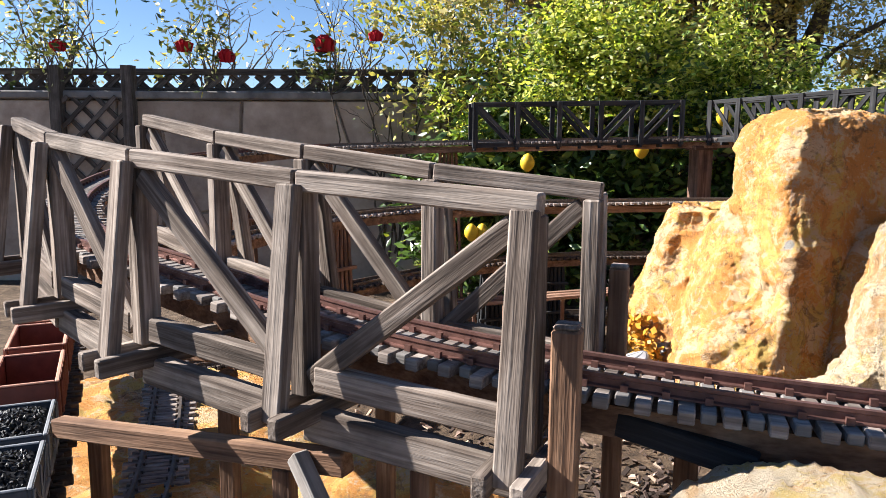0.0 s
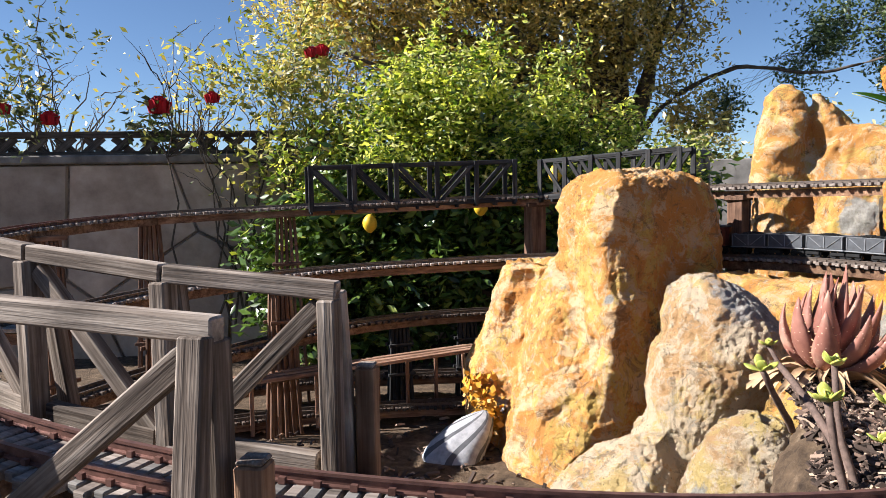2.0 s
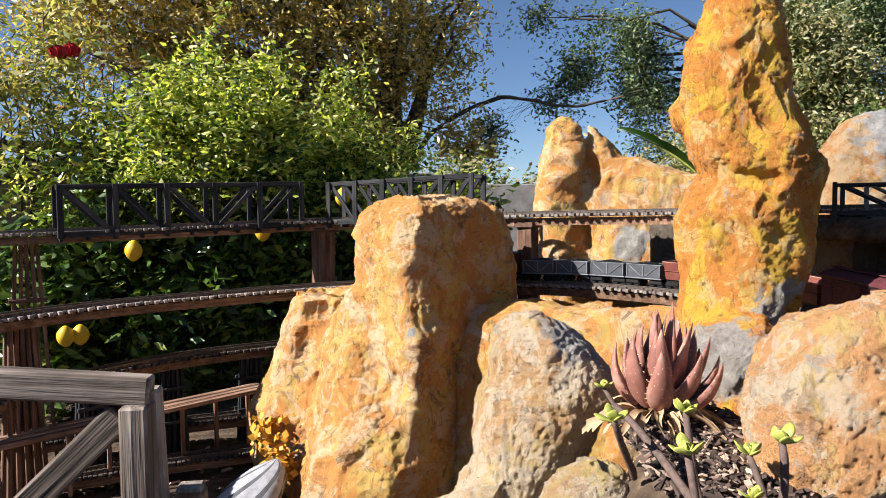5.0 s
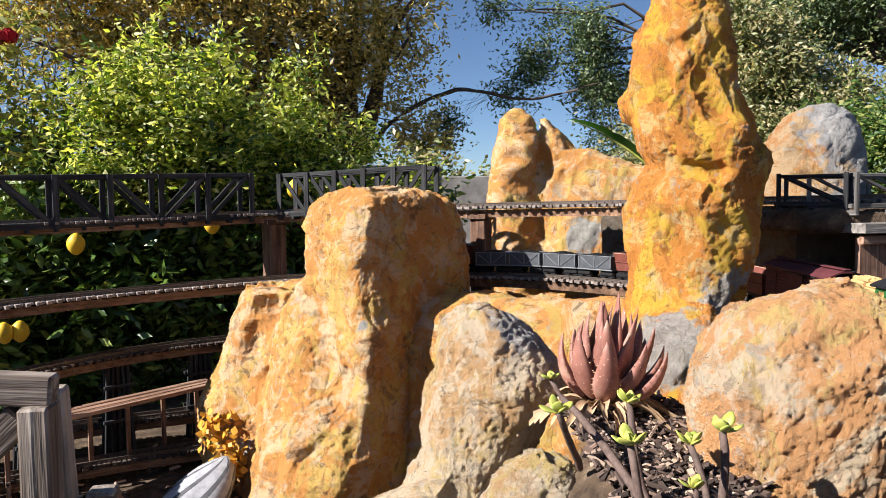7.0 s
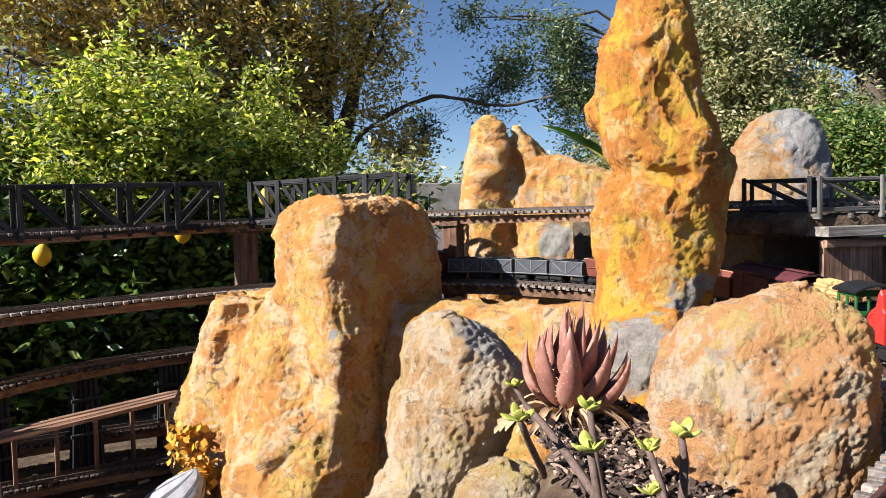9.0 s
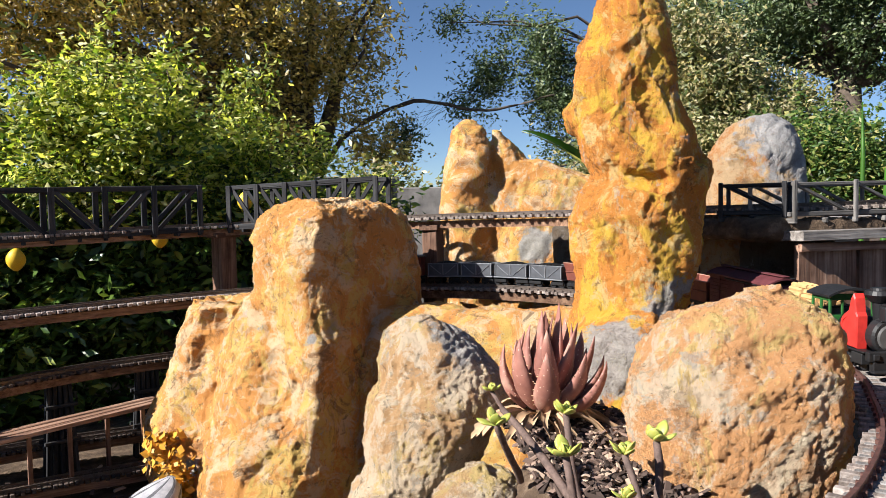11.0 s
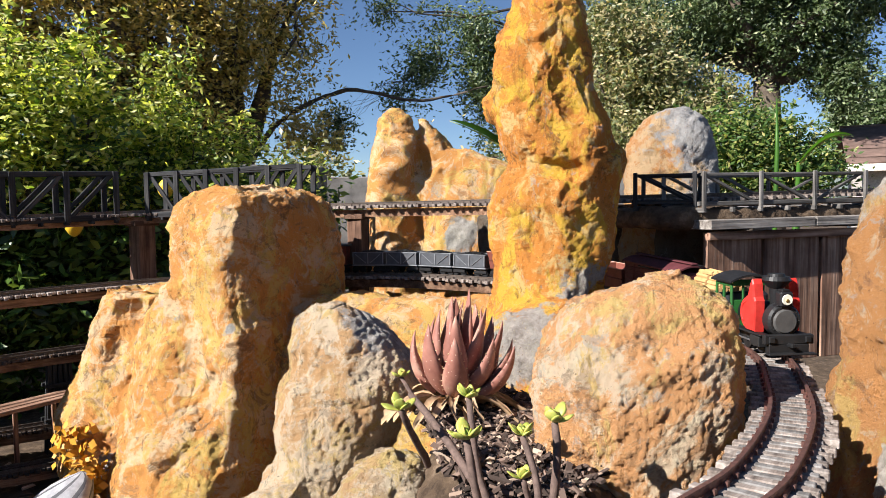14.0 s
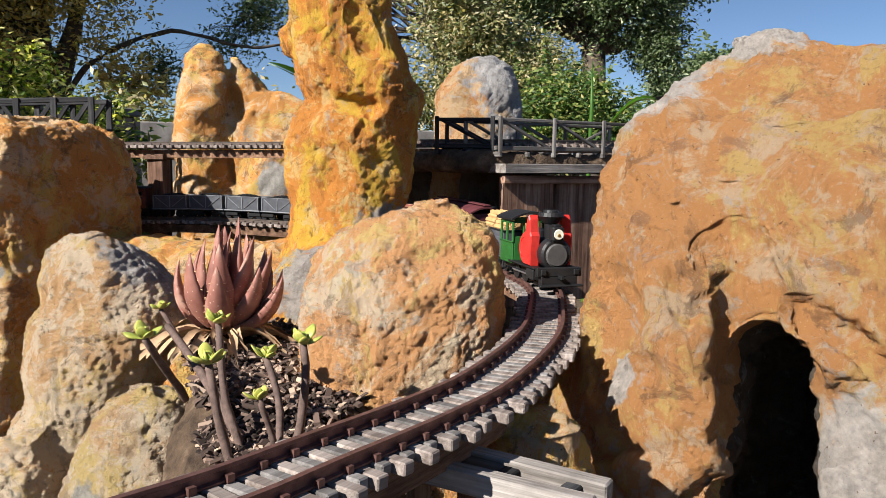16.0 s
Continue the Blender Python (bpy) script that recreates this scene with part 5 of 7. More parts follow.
def tree(name, label, base, fork, blobs, size, material, r0, seed, nb=16, clump=0.09, per=16, droop=0.2, shell=0.35, category="tree", gap=-0.28, main=()):
    r = thing(name, label, category, base)
    rnd = random.Random(seed)
    mid = Vector(base).lerp(Vector(fork), 0.5) + Vector((rnd.uniform(-1, 1), rnd.uniform(-1, 1), 0)) * r0
    tubes("trunk", [[(base, r0), (tuple(mid), r0 * 0.85), (fork, r0 * 0.75)]], BARK, r, "", 9)
    spots = leaf_cloud("crown", blobs, size, material, r, seed, "", clump, per, droop, shell, gap=gap)[1]
    pick = [tuple(spots[i]) for i in np.random.default_rng(seed).choice(len(spots), nb, replace=False)]
    for line in limbs(fork, pick, r0 * 0.45, seed):
        tubes("limb", [line], BARK, r)
    for line in main:
        bend = spline(line, 0.07)
        tubes("limb", [[(p + 0.025 * noise.noise_vector(p * 5), r0 * (0.19 - 0.14 * i / len(bend)) * (1 + 0.25 * noise.noise(p * 9))) for i, p in enumerate(bend)]], BARK, r, "", 8)
    twigs = []
    ends = [pick[i] for i in range(nb)]
    for i in np.random.default_rng(seed + 1).choice(len(spots), min(len(spots), 110), replace=False):
        s = Vector(spots[i])
        e = min(ends, key=lambda q: (Vector(q) - s).length)
        twigs += limbs(e, [tuple(s)], r0 * 0.07, seed + int(i), 0.08, 0.1)
    tubes("twigs", twigs, BARK, r, "thin bare twigs", 4)["kind"] = "stuff"
    return r


lemon_tree = tree("lemon_tree", "bright yellow green lemon tree with ripe fruit behind the bridge", (0.75, 3.0, 0.35), (0.75, 2.98, 0.75), [
    ((0.05, 3.02, 1.16), (0.16, 0.20, 0.22), 150), ((0.34, 3.0, 1.22), (0.22, 0.24, 0.28), 400), ((0.62, 2.98, 1.34), (0.30, 0.28, 0.32), 640), ((0.92, 2.95, 1.24), (0.26, 0.26, 0.34), 480), ((1.18, 2.9, 1.12), (0.26, 0.26, 0.26), 380), ((1.42, 2.85, 1.06), (0.20, 0.22, 0.17), 190)],
    0.028, LEMON_LEAF, 0.035, 21, 24, 0.040, 22, 0.05, 0.25, gap=0.10)


# Lower foliage of the same tree, with its shade painted into the leaves.
leaf_cloud("lower_crown", [((0.0, 3.02, 0.76), (0.26, 0.16, 0.26), 220), ((0.45, 3.0, 0.76), (0.36, 0.18, 0.30), 330), ((0.92, 2.96, 0.78), (0.42, 0.18, 0.28), 330), ((1.4, 2.85, 0.80), (0.3, 0.2, 0.28), 190), ((0.3, 3.0, 0.50), (0.5, 0.15, 0.14), 160), ((0.75, 2.98, 1.08), (0.7, 0.12, 0.16), 300)], 0.05, CITRUS_SHADE, lemon_tree, 23, "glossy lower leaves, their shade put into a darker green", 0.05, 13, 0.25, 0.2)


def fruit(x, y, z, text="ripe yellow lemon hanging in the tree", big=1.0):
    bm = bmesh.new()
    bmesh.ops.create_uvsphere(bm, u_segments=14, v_segments=10, radius=0.026 * big)
    for v in bm.verts:
        k = abs(v.co.z) / (0.026 * big)
        v.co.z *= 1.12 + 0.22 * k**6
        v.co += v.normal * 0.0006 * noise.noise(v.co * 120)
    ob = part("lemon", bm, LEMON, None, "", True)
    ob.matrix_basis = pose(x, y, z, 12, -8, 30)
    tagged(ob, text, "fruit", "lemons on the tree")


for p in ((0.255, 2.62, 0.935), (0.655, 2.63, 0.985), (0.06, 2.66, 0.68), (0.10, 2.67, 0.68), (0.93, 2.62, 1.10)):
    fruit(*p)


def rose_bush(x0, x1, blobs, blooms, seed, text, stems=14, leaf=ROSE_LEAF, depth=-0.09, low=0.5, big=1.0):
    r = thing("rose_bush", text, "rose bush", ((x0 + x1) / 2, WALL_Y - 0.1, 0.36), "roses on the wall")
    rnd = random.Random(seed)
    lines = []
    for k in range(stems):
        x = x0 + (x1 - x0) * (k + 0.5) / stems
        a, b = (x + rnd.uniform(-0.1, 0.1), WALL_Y + depth, low), (x + rnd.uniform(-0.25, 0.25), WALL_Y + rnd.uniform(-0.15, 0.15), rnd.uniform(1.35, 1.8))
        lines += limbs(a, [b], 0.006, seed + k, 0.07, 0.2)
        for q in range(4):
            i = rnd.randrange(3, 8)
            s = lines[-1 if q == 0 else -1 - 0][i][0]
            e = Vector(s) + Vector((rnd.uniform(-0.2, 0.2), rnd.uniform(-0.1, 0.1), rnd.uniform(0.05, 0.22)))
            lines.insert(0, limbs(tuple(s), [tuple(e)], 0.0028, seed + k * 7 + q, 0.08, 0.2)[0])
    tubes("stem", lines, BARK, r, "thin grey brown thorny stems", 5)
    leaf_cloud("foliage", blobs, 0.036, leaf, r, seed, "", 0.05, 9, 0.3, 0.1)
    for bx, by, bz in blooms:
        bm = bmesh.new()
        for ring in range(4):
            n = 4 + ring
            for k in range(n):
                a = 2 * math.pi * (k / n) + ring
                rad, hh = 0.006 + 0.007 * ring, 0.044 - 0.005 * ring
                c = Vector((bx, by, bz)) + Vector((math.cos(a), math.sin(a), 0)) * rad * 0.6
                quad = []
                for du, dv in ((-1, 0), (1, 0), (1.1, 1), (-1.1, 1)):
                    t = Vector((-math.sin(a), math.cos(a), 0))
                    o = Vector((math.cos(a), math.sin(a), 0))
                    quad.append(bm.verts.new(c + (t * du * (0.010 + 0.003 * ring) + o * dv * (0.001 + 0.0025 * ring)) * big + Vector((0, 0, hh * dv - 0.012)) * big + (c - Vector((bx, by, bz))) * (big - 1)))
                bm.faces.new(quad)
        part("bloom", bm, ROSE, r, "deep red open rose")


rose_bush(-0.42, 0.22, [((-0.22, 3.2, 1.50), (0.24, 0.14, 0.20), 90), ((0.02, 3.16, 1.60), (0.26, 0.16, 0.30), 120), ((0.08, 3.14, 1.30), (0.18, 0.12, 0.25), 60), ((-0.12, 3.18, 1.2), (0.2, 0.10, 0.18), 40)], ((-0.34, 3.1, 1.43), (0.06, 3.05, 1.60), (0.10, 3.05, 1.61)), 31, "climbing rose bush with sparse yellowing leaves against the wall", 24)
rose_bush(-1.35, -0.95, [((-1.18, 3.32, 1.46), (0.20, 0.12, 0.20), 34), ((-1.05, 3.34, 1.7), (0.3, 0.12, 0.2), 22)], ((-1.24, 3.36, 1.42), (-1.05, 3.36, 1.375)), 33, "leggy rose bush with dark red blooms over the lattice", 6, SPARSE_LEAF, 0.3, 1.0, 1.3)
rose_bush(-0.72, -0.52, [((-0.62, 3.36, 1.335), (0.10, 0.06, 0.05), 26)], ((-0.605, 3.36, 1.425),), 35, "single tall red rose above the lattice", 2, SPARSE_LEAF, 0.3, 1.0, 1.7)
rose_bush(-2.2, -1.6, [((-1.9, 3.36, 1.45), (0.25, 0.12, 0.22), 50), ((-1.7, 3.4, 1.75), (0.5, 0.2, 0.25), 25)], ((-1.82, 3.36, 1.42),), 37, "half bare rose bush beside the trellis", 9, SPARSE_LEAF, 0.3, 1.0, 1.2)

tree("big_tree", "large browning tree with arching limbs behind the garden", (2.6, 6.2, 0.34), (2.58, 5.98, 1.34), [
    ((0.30, 6.0, 2.5), (0.80, 0.6, 0.9), 760), ((1.2, 6.0, 2.7), (0.80, 0.7, 1.10), 900), ((2.05, 5.8, 2.4), (0.70, 0.6, 0.95), 760), ((1.2, 5.8, 1.6), (1.1, 0.5, 0.5), 420), ((2.75, 5.7, 2.45), (0.42, 0.4, 0.65), 240), ((3.05, 5.75, 1.62), (0.28, 0.3, 0.28), 90), ((1.9, 6.2, 3.7), (1.5, 0.8, 0.6), 380)],
    0.045, OAK_LEAF, 0.13, 41, 30, 0.09, 24, 0.35, 0.15, gap=-0.22, main=(
    [(2.58, 5.98, 1.34), (2.70, 5.85, 1.58), (2.83, 5.73, 1.75), (3.07, 5.58, 1.92), (3.35, 5.41, 1.99), (3.59, 5.26, 1.94), (3.82, 5.11, 1.89), (4.03, 4.95, 1.95), (4.26, 4.75, 2.02)],
    [(2.58, 5.98, 1.34), (2.46, 5.91, 1.71), (2.55, 5.79, 2.16), (2.77, 5.59, 2.6), (2.97, 5.45, 2.95)],
    [(2.46, 5.91, 1.71), (2.1, 5.9, 2.1), (1.6, 5.9, 2.5), (1.1, 5.9, 2.9)]))
tree("olive_tree", "dark grey green tree with open drooping branches against the sky", (5.54, 4.18, 0.34), (5.52, 4.18, 1.9), [
    ((4.06, 5.35, 2.26), (0.25, 0.25, 0.22), 110), ((4.40, 5.06, 2.36), (0.26, 0.25, 0.26), 170), ((4.48, 5.10, 2.0), (0.28, 0.25, 0.20), 170), ((3.93, 5.51, 2.0), (0.22, 0.22, 0.15), 80), ((4.2, 5.18, 2.62), (0.30, 0.3, 0.14), 60), ((3.70, 5.6, 2.72), (0.22, 0.2, 0.10), 30), ((3.40, 5.86, 1.72), (0.14, 0.15, 0.18), 50), ((4.55, 5.0, 1.6), (0.22, 0.2, 0.16), 60)],
    0.036, DARK_LEAF, 0.05, 43, 16, 0.07, 26, 0.35, 0.2, gap=-0.12)
tree("evergreen_tree", "broad dark green tree with a thick forked trunk", (7.5, 4.12, 0.34), (7.40, 4.14, 2.25), [
    ((7.47, 3.86, 2.80), (0.55, 0.5, 0.45), 420), ((7.01, 4.54, 2.98), (0.65, 0.55, 0.50), 620), ((6.61, 5.17, 2.80), (0.45, 0.45, 0.50), 380), ((7.68, 3.56, 2.30), (0.24, 0.24, 0.28), 130), ((7.3, 4.1, 3.7), (1.2, 1.0, 0.75), 850), ((6.85, 4.95, 2.35), (0.40, 0.35, 0.22), 170), ((8.0, 3.5, 3.1), (0.40, 0.40, 0.35), 180)],
    0.044, DARK_LEAF, 0.17, 47, 18, 0.10, 36, 0.55, gap=-0.2, main=(
    [(7.40, 4.14, 2.25), (7.25, 4.30, 2.50), (7.05, 4.50, 2.62), (6.85, 4.75, 2.70)], [(7.40, 4.14, 2.25), (7.46, 3.98, 2.55), (7.55, 3.75, 2.85), (7.7, 3.6, 3.1)]))
tree("garden_shrub", "tall brownish green garden shrub behind the grey rock", (4.1, 3.1, 0.34), (4.1, 3.1, 0.9), [
    ((4.0, 3.17, 1.80), (0.32, 0.30, 0.34), 420), ((4.08, 3.14, 1.45), (0.42, 0.35, 0.35), 480), ((4.30, 2.87, 1.55), (0.30, 0.28, 0.24), 300), ((3.85, 3.26, 2.12), (0.22, 0.22, 0.22), 140), ((3.62, 3.45, 1.35), (0.30, 0.3, 0.22), 200)],
    0.033, SHRUB_LEAF, 0.05, 53, 22, 0.07, 28, 0.45, 0.2, "shrub", -0.18)
tree("green_bush", "fresh green bush beside the brownish shrub", (4.0, 2.4, 0.34), (4.0, 2.4, 0.8), [
    ((3.91, 2.53, 1.30), (0.26, 0.24, 0.24), 330), ((4.06, 2.32, 1.27), (0.26, 0.24, 0.22), 330), ((4.2, 2.15, 1.18), (0.22, 0.2, 0.17), 170)],
    0.032, BUSH_LEAF, 0.03, 57, 12, 0.055, 26, 0.2, 0.2, "shrub", -0.2)
tree("hedge_shrub", "dark green shrub behind the far wall", (2.6, 4.6, 0.34), (2.6, 4.6, 0.8), [
    ((2.2, 4.5, 1.12), (0.6, 0.3, 0.16), 260), ((3.3, 4.6, 1.12), (0.5, 0.3, 0.14), 220), ((4.2, 4.3, 1.2), (0.4, 0.35, 0.25), 200)], 0.050, SHRUB_LEAF, 0.04, 55, 10, 0.09, 13, 0.2, 0.3, "shrub")
for i, (x, y, z, r) in enumerate(((13.19, 5.05, 2.55, 0.50), (13.0, 5.65, 2.2, 0.38), (13.5, 4.6, 2.4, 0.55), (14.5, 1.8, 2.2, 1.1), (14.8, 3.4, 1.8, 0.7))):
    tree("far_tree", "distant round green tree beyond the garden", (x, y, 0.34), (x, y, z - r * 0.5), [((x, y, z), (r, r, r * 0.8), 260)], 0.10, DARK_LEAF, 0.1, 61 + i, 8, 0.12, 18, 0.2)
for i, (x, y, z) in enumerate(((-3.4, 6.2, 1.5), (-2.2, 6.6, 1.35), (-1.2, 7.0, 1.45), (-4.2, 5.6, 1.8))):
    tree("bare_tree", "thin half bare tree behind the lattice fence", (x, y, 0.34), (x, y, 1.0), [((x, y, z + 0.45), (0.65, 0.5, 0.55), 60)], 0.06, OAK_LEAF, 0.03, 71 + i, 26, 0.10, 4, 0.2, 0.1)


def broad_leaf(name, label, base, tip, width, sag, torn=7):
    r = thing(name, label, "banana plant", base)
    a, b = Vector(base), Vector(tip)
    d = (b - a)
    side = d.cross(Vector((0, 0, 1))).normalized()
    verts, faces = [], []
    n = 22
    for i in range(n + 1):
        k = i / n
        p = a + d * k + Vector((0, 0, sag * math.sin(math.pi * k * 0.9)))
        w = width * math.sin(math.pi * min(1, 0.08 + k * 0.92)) ** 0.6 * (0.82 if i % torn == 0 else 1)
        verts += [p + side * w + Vector((0, 0, 0.3 * w)), p, p - side * w + Vector((0, 0, 0.3 * w))]
    for i in range(n):
        for j in (0, 1):
            o = 3 * i + j
            faces.append((o, o + 3, o + 4, o + 1))
    own(new("blade", mesh_from("blade", verts, faces, BANANA_LEAF, True)), r)
    tubes("midrib", [[(tuple(a + d * (i / 8) + Vector((0, 0, sag * math.sin(math.pi * i / 8 * 0.9) - 0.004))), 0.008 * (1 - i / 9)) for i in range(9)]], ROSETTE, r)
    return r


leaf1 = broad_leaf("banana_plant", "broad glossy green banana leaf leaning behind the pillar", (2.15, 2.02, 1.05), (1.80, 2.22, 1.32), 0.055, 0.05)
tubes("stalk", [[((2.2, 2.0, 0.34), 0.03), ((2.2, 2.0, 0.8), 0.025), ((2.15, 2.02, 1.06), 0.012)]], BANANA_LEAF, leaf1)
leaf2 = broad_leaf("banana_plant", "sunlit drooping banana leaf beside the shrubs", (3.33, 1.745, 1.195), (3.415, 1.56, 1.285), 0.040, 0.055)
tubes("stalk", [[((3.32, 1.76, 0.34), 0.03), ((3.33, 1.745, 1.20), 0.008)]], BANANA_LEAF, leaf2)
spike = thing("flower_stalk", "tall thin yellow green flower stalk", "plant", (3.3, 1.83, 0.34))
tubes("stem", [[((3.3, 1.83, 0.34), 0.012), ((3.3, 1.83, 1.0), 0.010), ((3.31, 1.83, 1.25), 0.010), ((3.3, 1.83, 1.48), 0.002)]], BANANA_LEAF, spike, "", 8)


def house():
    h = thing("house", "low neighbouring house with a brown shingle roof", "house", (7.6, 2.2, 0.34))
    c, rot = Vector((9.05, 2.35, 0)), Matrix.Rotation(radians(-62), 4, "Z")
    bm = bmesh.new()
    add_box(bm, (0, 0, 0.84), (3.0, 1.6, 1.0), 0.01)
    bmesh.ops.transform(bm, matrix=Matrix.Translation(c) @ rot, verts=bm.verts)
    part("wall", bm, STUCCO, h)
    for s in (-1, 1):
        rows = 9
        for k in range(rows):
            y0, y1 = s * (1.0 - k / rows), s * (1.0 - (k + 1.25) / rows)
            z0, z1 = 1.36 + 0.42 * k / rows, 1.36 + 0.42 * (k + 1.25) / rows
            bm = bmesh.new()
            add_box(bm, (0, 0, 0), (3.3, math.hypot(y1 - y0, z1 - z0), 0.02), 0.003)
            m = Matrix.Translation(c) @ rot @ Matrix.Translation((0, (y0 + y1) / 2, (z0 + z1) / 2 + 0.012)) @ Matrix.Rotation(math.atan2(z1 - z0, y1 - y0) if s < 0 else math.atan2(z1 - z0, y1 - y0), 4, "X")
            bmesh.ops.transform(bm, matrix=m, verts=bm.verts)
            part("shingle_row", bm, TILE_ROOF, h)
    bm = bmesh.new()
    for s in (-1, 1):
        add_box(bm, (0, s * 1.0, 1.33), (3.32, 0.03, 0.07), 0.004)
    bmesh.ops.transform(bm, matrix=Matrix.Translation(c) @ rot, verts=bm.verts)
    part("fascia", bm, STUCCO, h, "white painted fascia board")


house()


# ---- planting bed ----
def aloe():
    r = thing("aloe", "reddish brown aloe rosette with pale spots in the planting bed", "aloe plant", (0.745, 0.865, 0.782))
    rnd = random.Random(8)
    golden = 2.39996
    for k in range(24):
        a = k * golden + rnd.uniform(-0.25, 0.25)
        f = k / 23
        L = (0.098 + 0.014 * rnd.random()) * (1.0 - 0.22 * f)
        tilt = radians(7 + 56 * f**1.1 + rnd.uniform(-8, 8) + 12 * math.cos(a + 0.9))
        o = Vector((math.cos(a), math.sin(a), 0))
        t = Vector((-o.y, o.x, 0))
        base = Vector((0.748, 0.865, 0.822 - 0.014 * f)) + o * 0.019 * (0.3 + f)
        verts, faces = [], []
        n, seg = 9, 8
        p = base.copy()
        ang = tilt
        width = 0.0130 * (0.92 + 0.20 * f)
        for i in range(n + 1):
            u = i / n
            d = o * math.sin(ang) + Vector((0, 0, math.cos(ang)))
            nrm = o * math.cos(ang) - Vector((0, 0, math.sin(ang)))
            w = width * max(0.05, (1 - u**3.6)) * (0.85 + 0.3 * math.sin(math.pi * min(1, u * 1.4)))
            th = w * 0.68
            for q in range(seg):
                c = 2 * math.pi * q / seg
                x, y = math.cos(c) * w, math.sin(c) * th
                if math.sin(c) < 0:
                    y *= 0.35
                verts.append(p + t * x + nrm * y)
            p = p + d * (L / n)
            ang -= radians(5.0) * (0.4 + f) * (1 if f > 0.2 else 0.3)
        for i in range(n):
            for q in range(seg):
                b0 = i * seg
                faces.append((b0 + q, b0 + (q + 1) % seg, b0 + seg + (q + 1) % seg, b0 + seg + q))
        faces.append(tuple(n * seg + q for q in range(seg)))
        leaf = own(new("leaf", mesh_from("leaf", verts, faces, ALOE, True)), r)
        if k > 12:
            spines = bmesh.new()
            for i in range(1, 8):
                for sgn in (0, seg // 2):
                    v = Vector(verts[i * seg + sgn])
                    g = (v - Vector(verts[i * seg + (seg // 2 - sgn if sgn == 0 else 0)])).normalized()
                    add_cyl(spines, v - g * 0.0004, v + g * 0.0022, 0.0009, 0.0001, 4)
            part("spine_row", spines, DEAD_LEAF, leaf, "pale marginal teeth")
    for k in range(34):
        a = rnd.uniform(0, 6.28)
        o = Vector((math.cos(a), math.sin(a), 0))
        t = Vector((-o.y, o.x, 0))
        b = Vector((0.745, 0.865, 0.788 + rnd.uniform(0, 0.014))) + o * 0.018
        L = rnd.uniform(0.028, 0.075)
        dip, turn = rnd.uniform(0.004, 0.022), rnd.uniform(-0.018, 0.018)
        verts, faces = [], []
        for i in range(7):
            u = i / 6
            p = b + o * L * u + Vector((0, 0, 0.010 * math.sin(3.14 * u) - dip * u * u)) + t * (turn * u * u + rnd.uniform(-0.003, 0.003))
            w = 0.0065 * (1 - u**2) + 0.0006
            verts += [p + t * w + Vector((0, 0, 0.004 * math.sin(5 * u))), p - Vector((0, 0, 0.003)), p - t * w + Vector((0, 0, 0.003))]
        for i in range(6):
            faces += [(3 * i, 3 * i + 3, 3 * i + 4, 3 * i + 1), (3 * i + 1, 3 * i + 4, 3 * i + 5, 3 * i + 2)]
        own(new("dry_leaf", mesh_from("dry_leaf", verts, faces, DEAD_LEAF, True)), r, "dry straw coloured old leaf")


aloe()


def succulent(base, top, bend, big=1.0, seed=0):
    r = thing("succulent", "yellow green succulent rosette on a bare grey stem", "succulent plant", base, "succulents in the bed")
    a, b = Vector(base), Vector(top)
    rnd = random.Random(seed)
    line = []
    for i in range(7):
        k = i / 6
        p = a.lerp(b, k) + Vector(bend) * math.sin(math.pi * k) + Vector((rnd.uniform(-1, 1), rnd.uniform(-1, 1), 0)) * 0.001
        line.append((p, (0.0036 - 0.0008 * k) * big * (1 + 0.12 * (i % 2))))
    tubes("stem", [line], STEM_BARK, r, "", 9)
    for k in range(12):
        an = k * 2.39996 + seed + rnd.uniform(-0.4, 0.4)
        f = k / 11
        o = Vector((math.cos(an), math.sin(an), 0))
        t = Vector((-o.y, o.x, 0))
        tilt = radians(18 + 50 * f + rnd.uniform(-22, 22))
        L, w = 0.0165 * big * (0.45 + 0.6 * f) * rnd.uniform(0.75, 1.15), 0.0054 * big * (0.6 + 0.5 * f)
        verts, faces = [], []
        seg, n = 8, 7
        for i in range(n + 1):
            u = i / n
            d = o * math.sin(tilt) + Vector((0, 0, math.cos(tilt)))
            nm = o * math.cos(tilt) - Vector((0, 0, math.sin(tilt)))
            p = b + d * L * u - nm * 0.003 * u * u
            ww = w * max(0.05, math.sin(math.pi * (0.06 + 0.86 * u**1.3)))
            for q in range(seg):
                c = 2 * math.pi * q / seg
                verts.append(p + t * math.cos(c) * ww + nm * math.sin(c) * ww * 0.3)
        for i in range(n):
            for q in range(seg):
                faces.append((i * seg + q, i * seg + (q + 1) % seg, (i + 1) * seg + (q + 1) % seg, (i + 1) * seg + q))
        faces.append(tuple(n * seg + q for q in range(seg)))
        own(new("leaf", mesh_from("leaf", verts, faces, ROSETTE, True)), r)


succulent((0.668, 0.815, 0.745), (0.600, 0.770, 0.830), (0.0, 0.0, 0.0), 1.15, 1)
succulent((0.625, 0.650, 0.70), (0.613, 0.680, 0.820), (-0.004, 0, 0), 1.25, 2)
succulent((0.640, 0.655, 0.71), (0.646, 0.717, 0.846), (-0.006, 0.004, 0), 1.1, 3)
succulent((0.625, 0.60, 0.74), (0.643, 0.637, 0.828), (0.006, -0.004, 0), 1.0, 4)
succulent((0.66, 0.625, 0.73), (0.680, 0.633, 0.834), (0.006, -0.002, 0), 1.2, 5)
succulent((0.63, 0.60, 0.74), (0.613, 0.605, 0.805), (0.002, 0, 0), 0.85, 6)
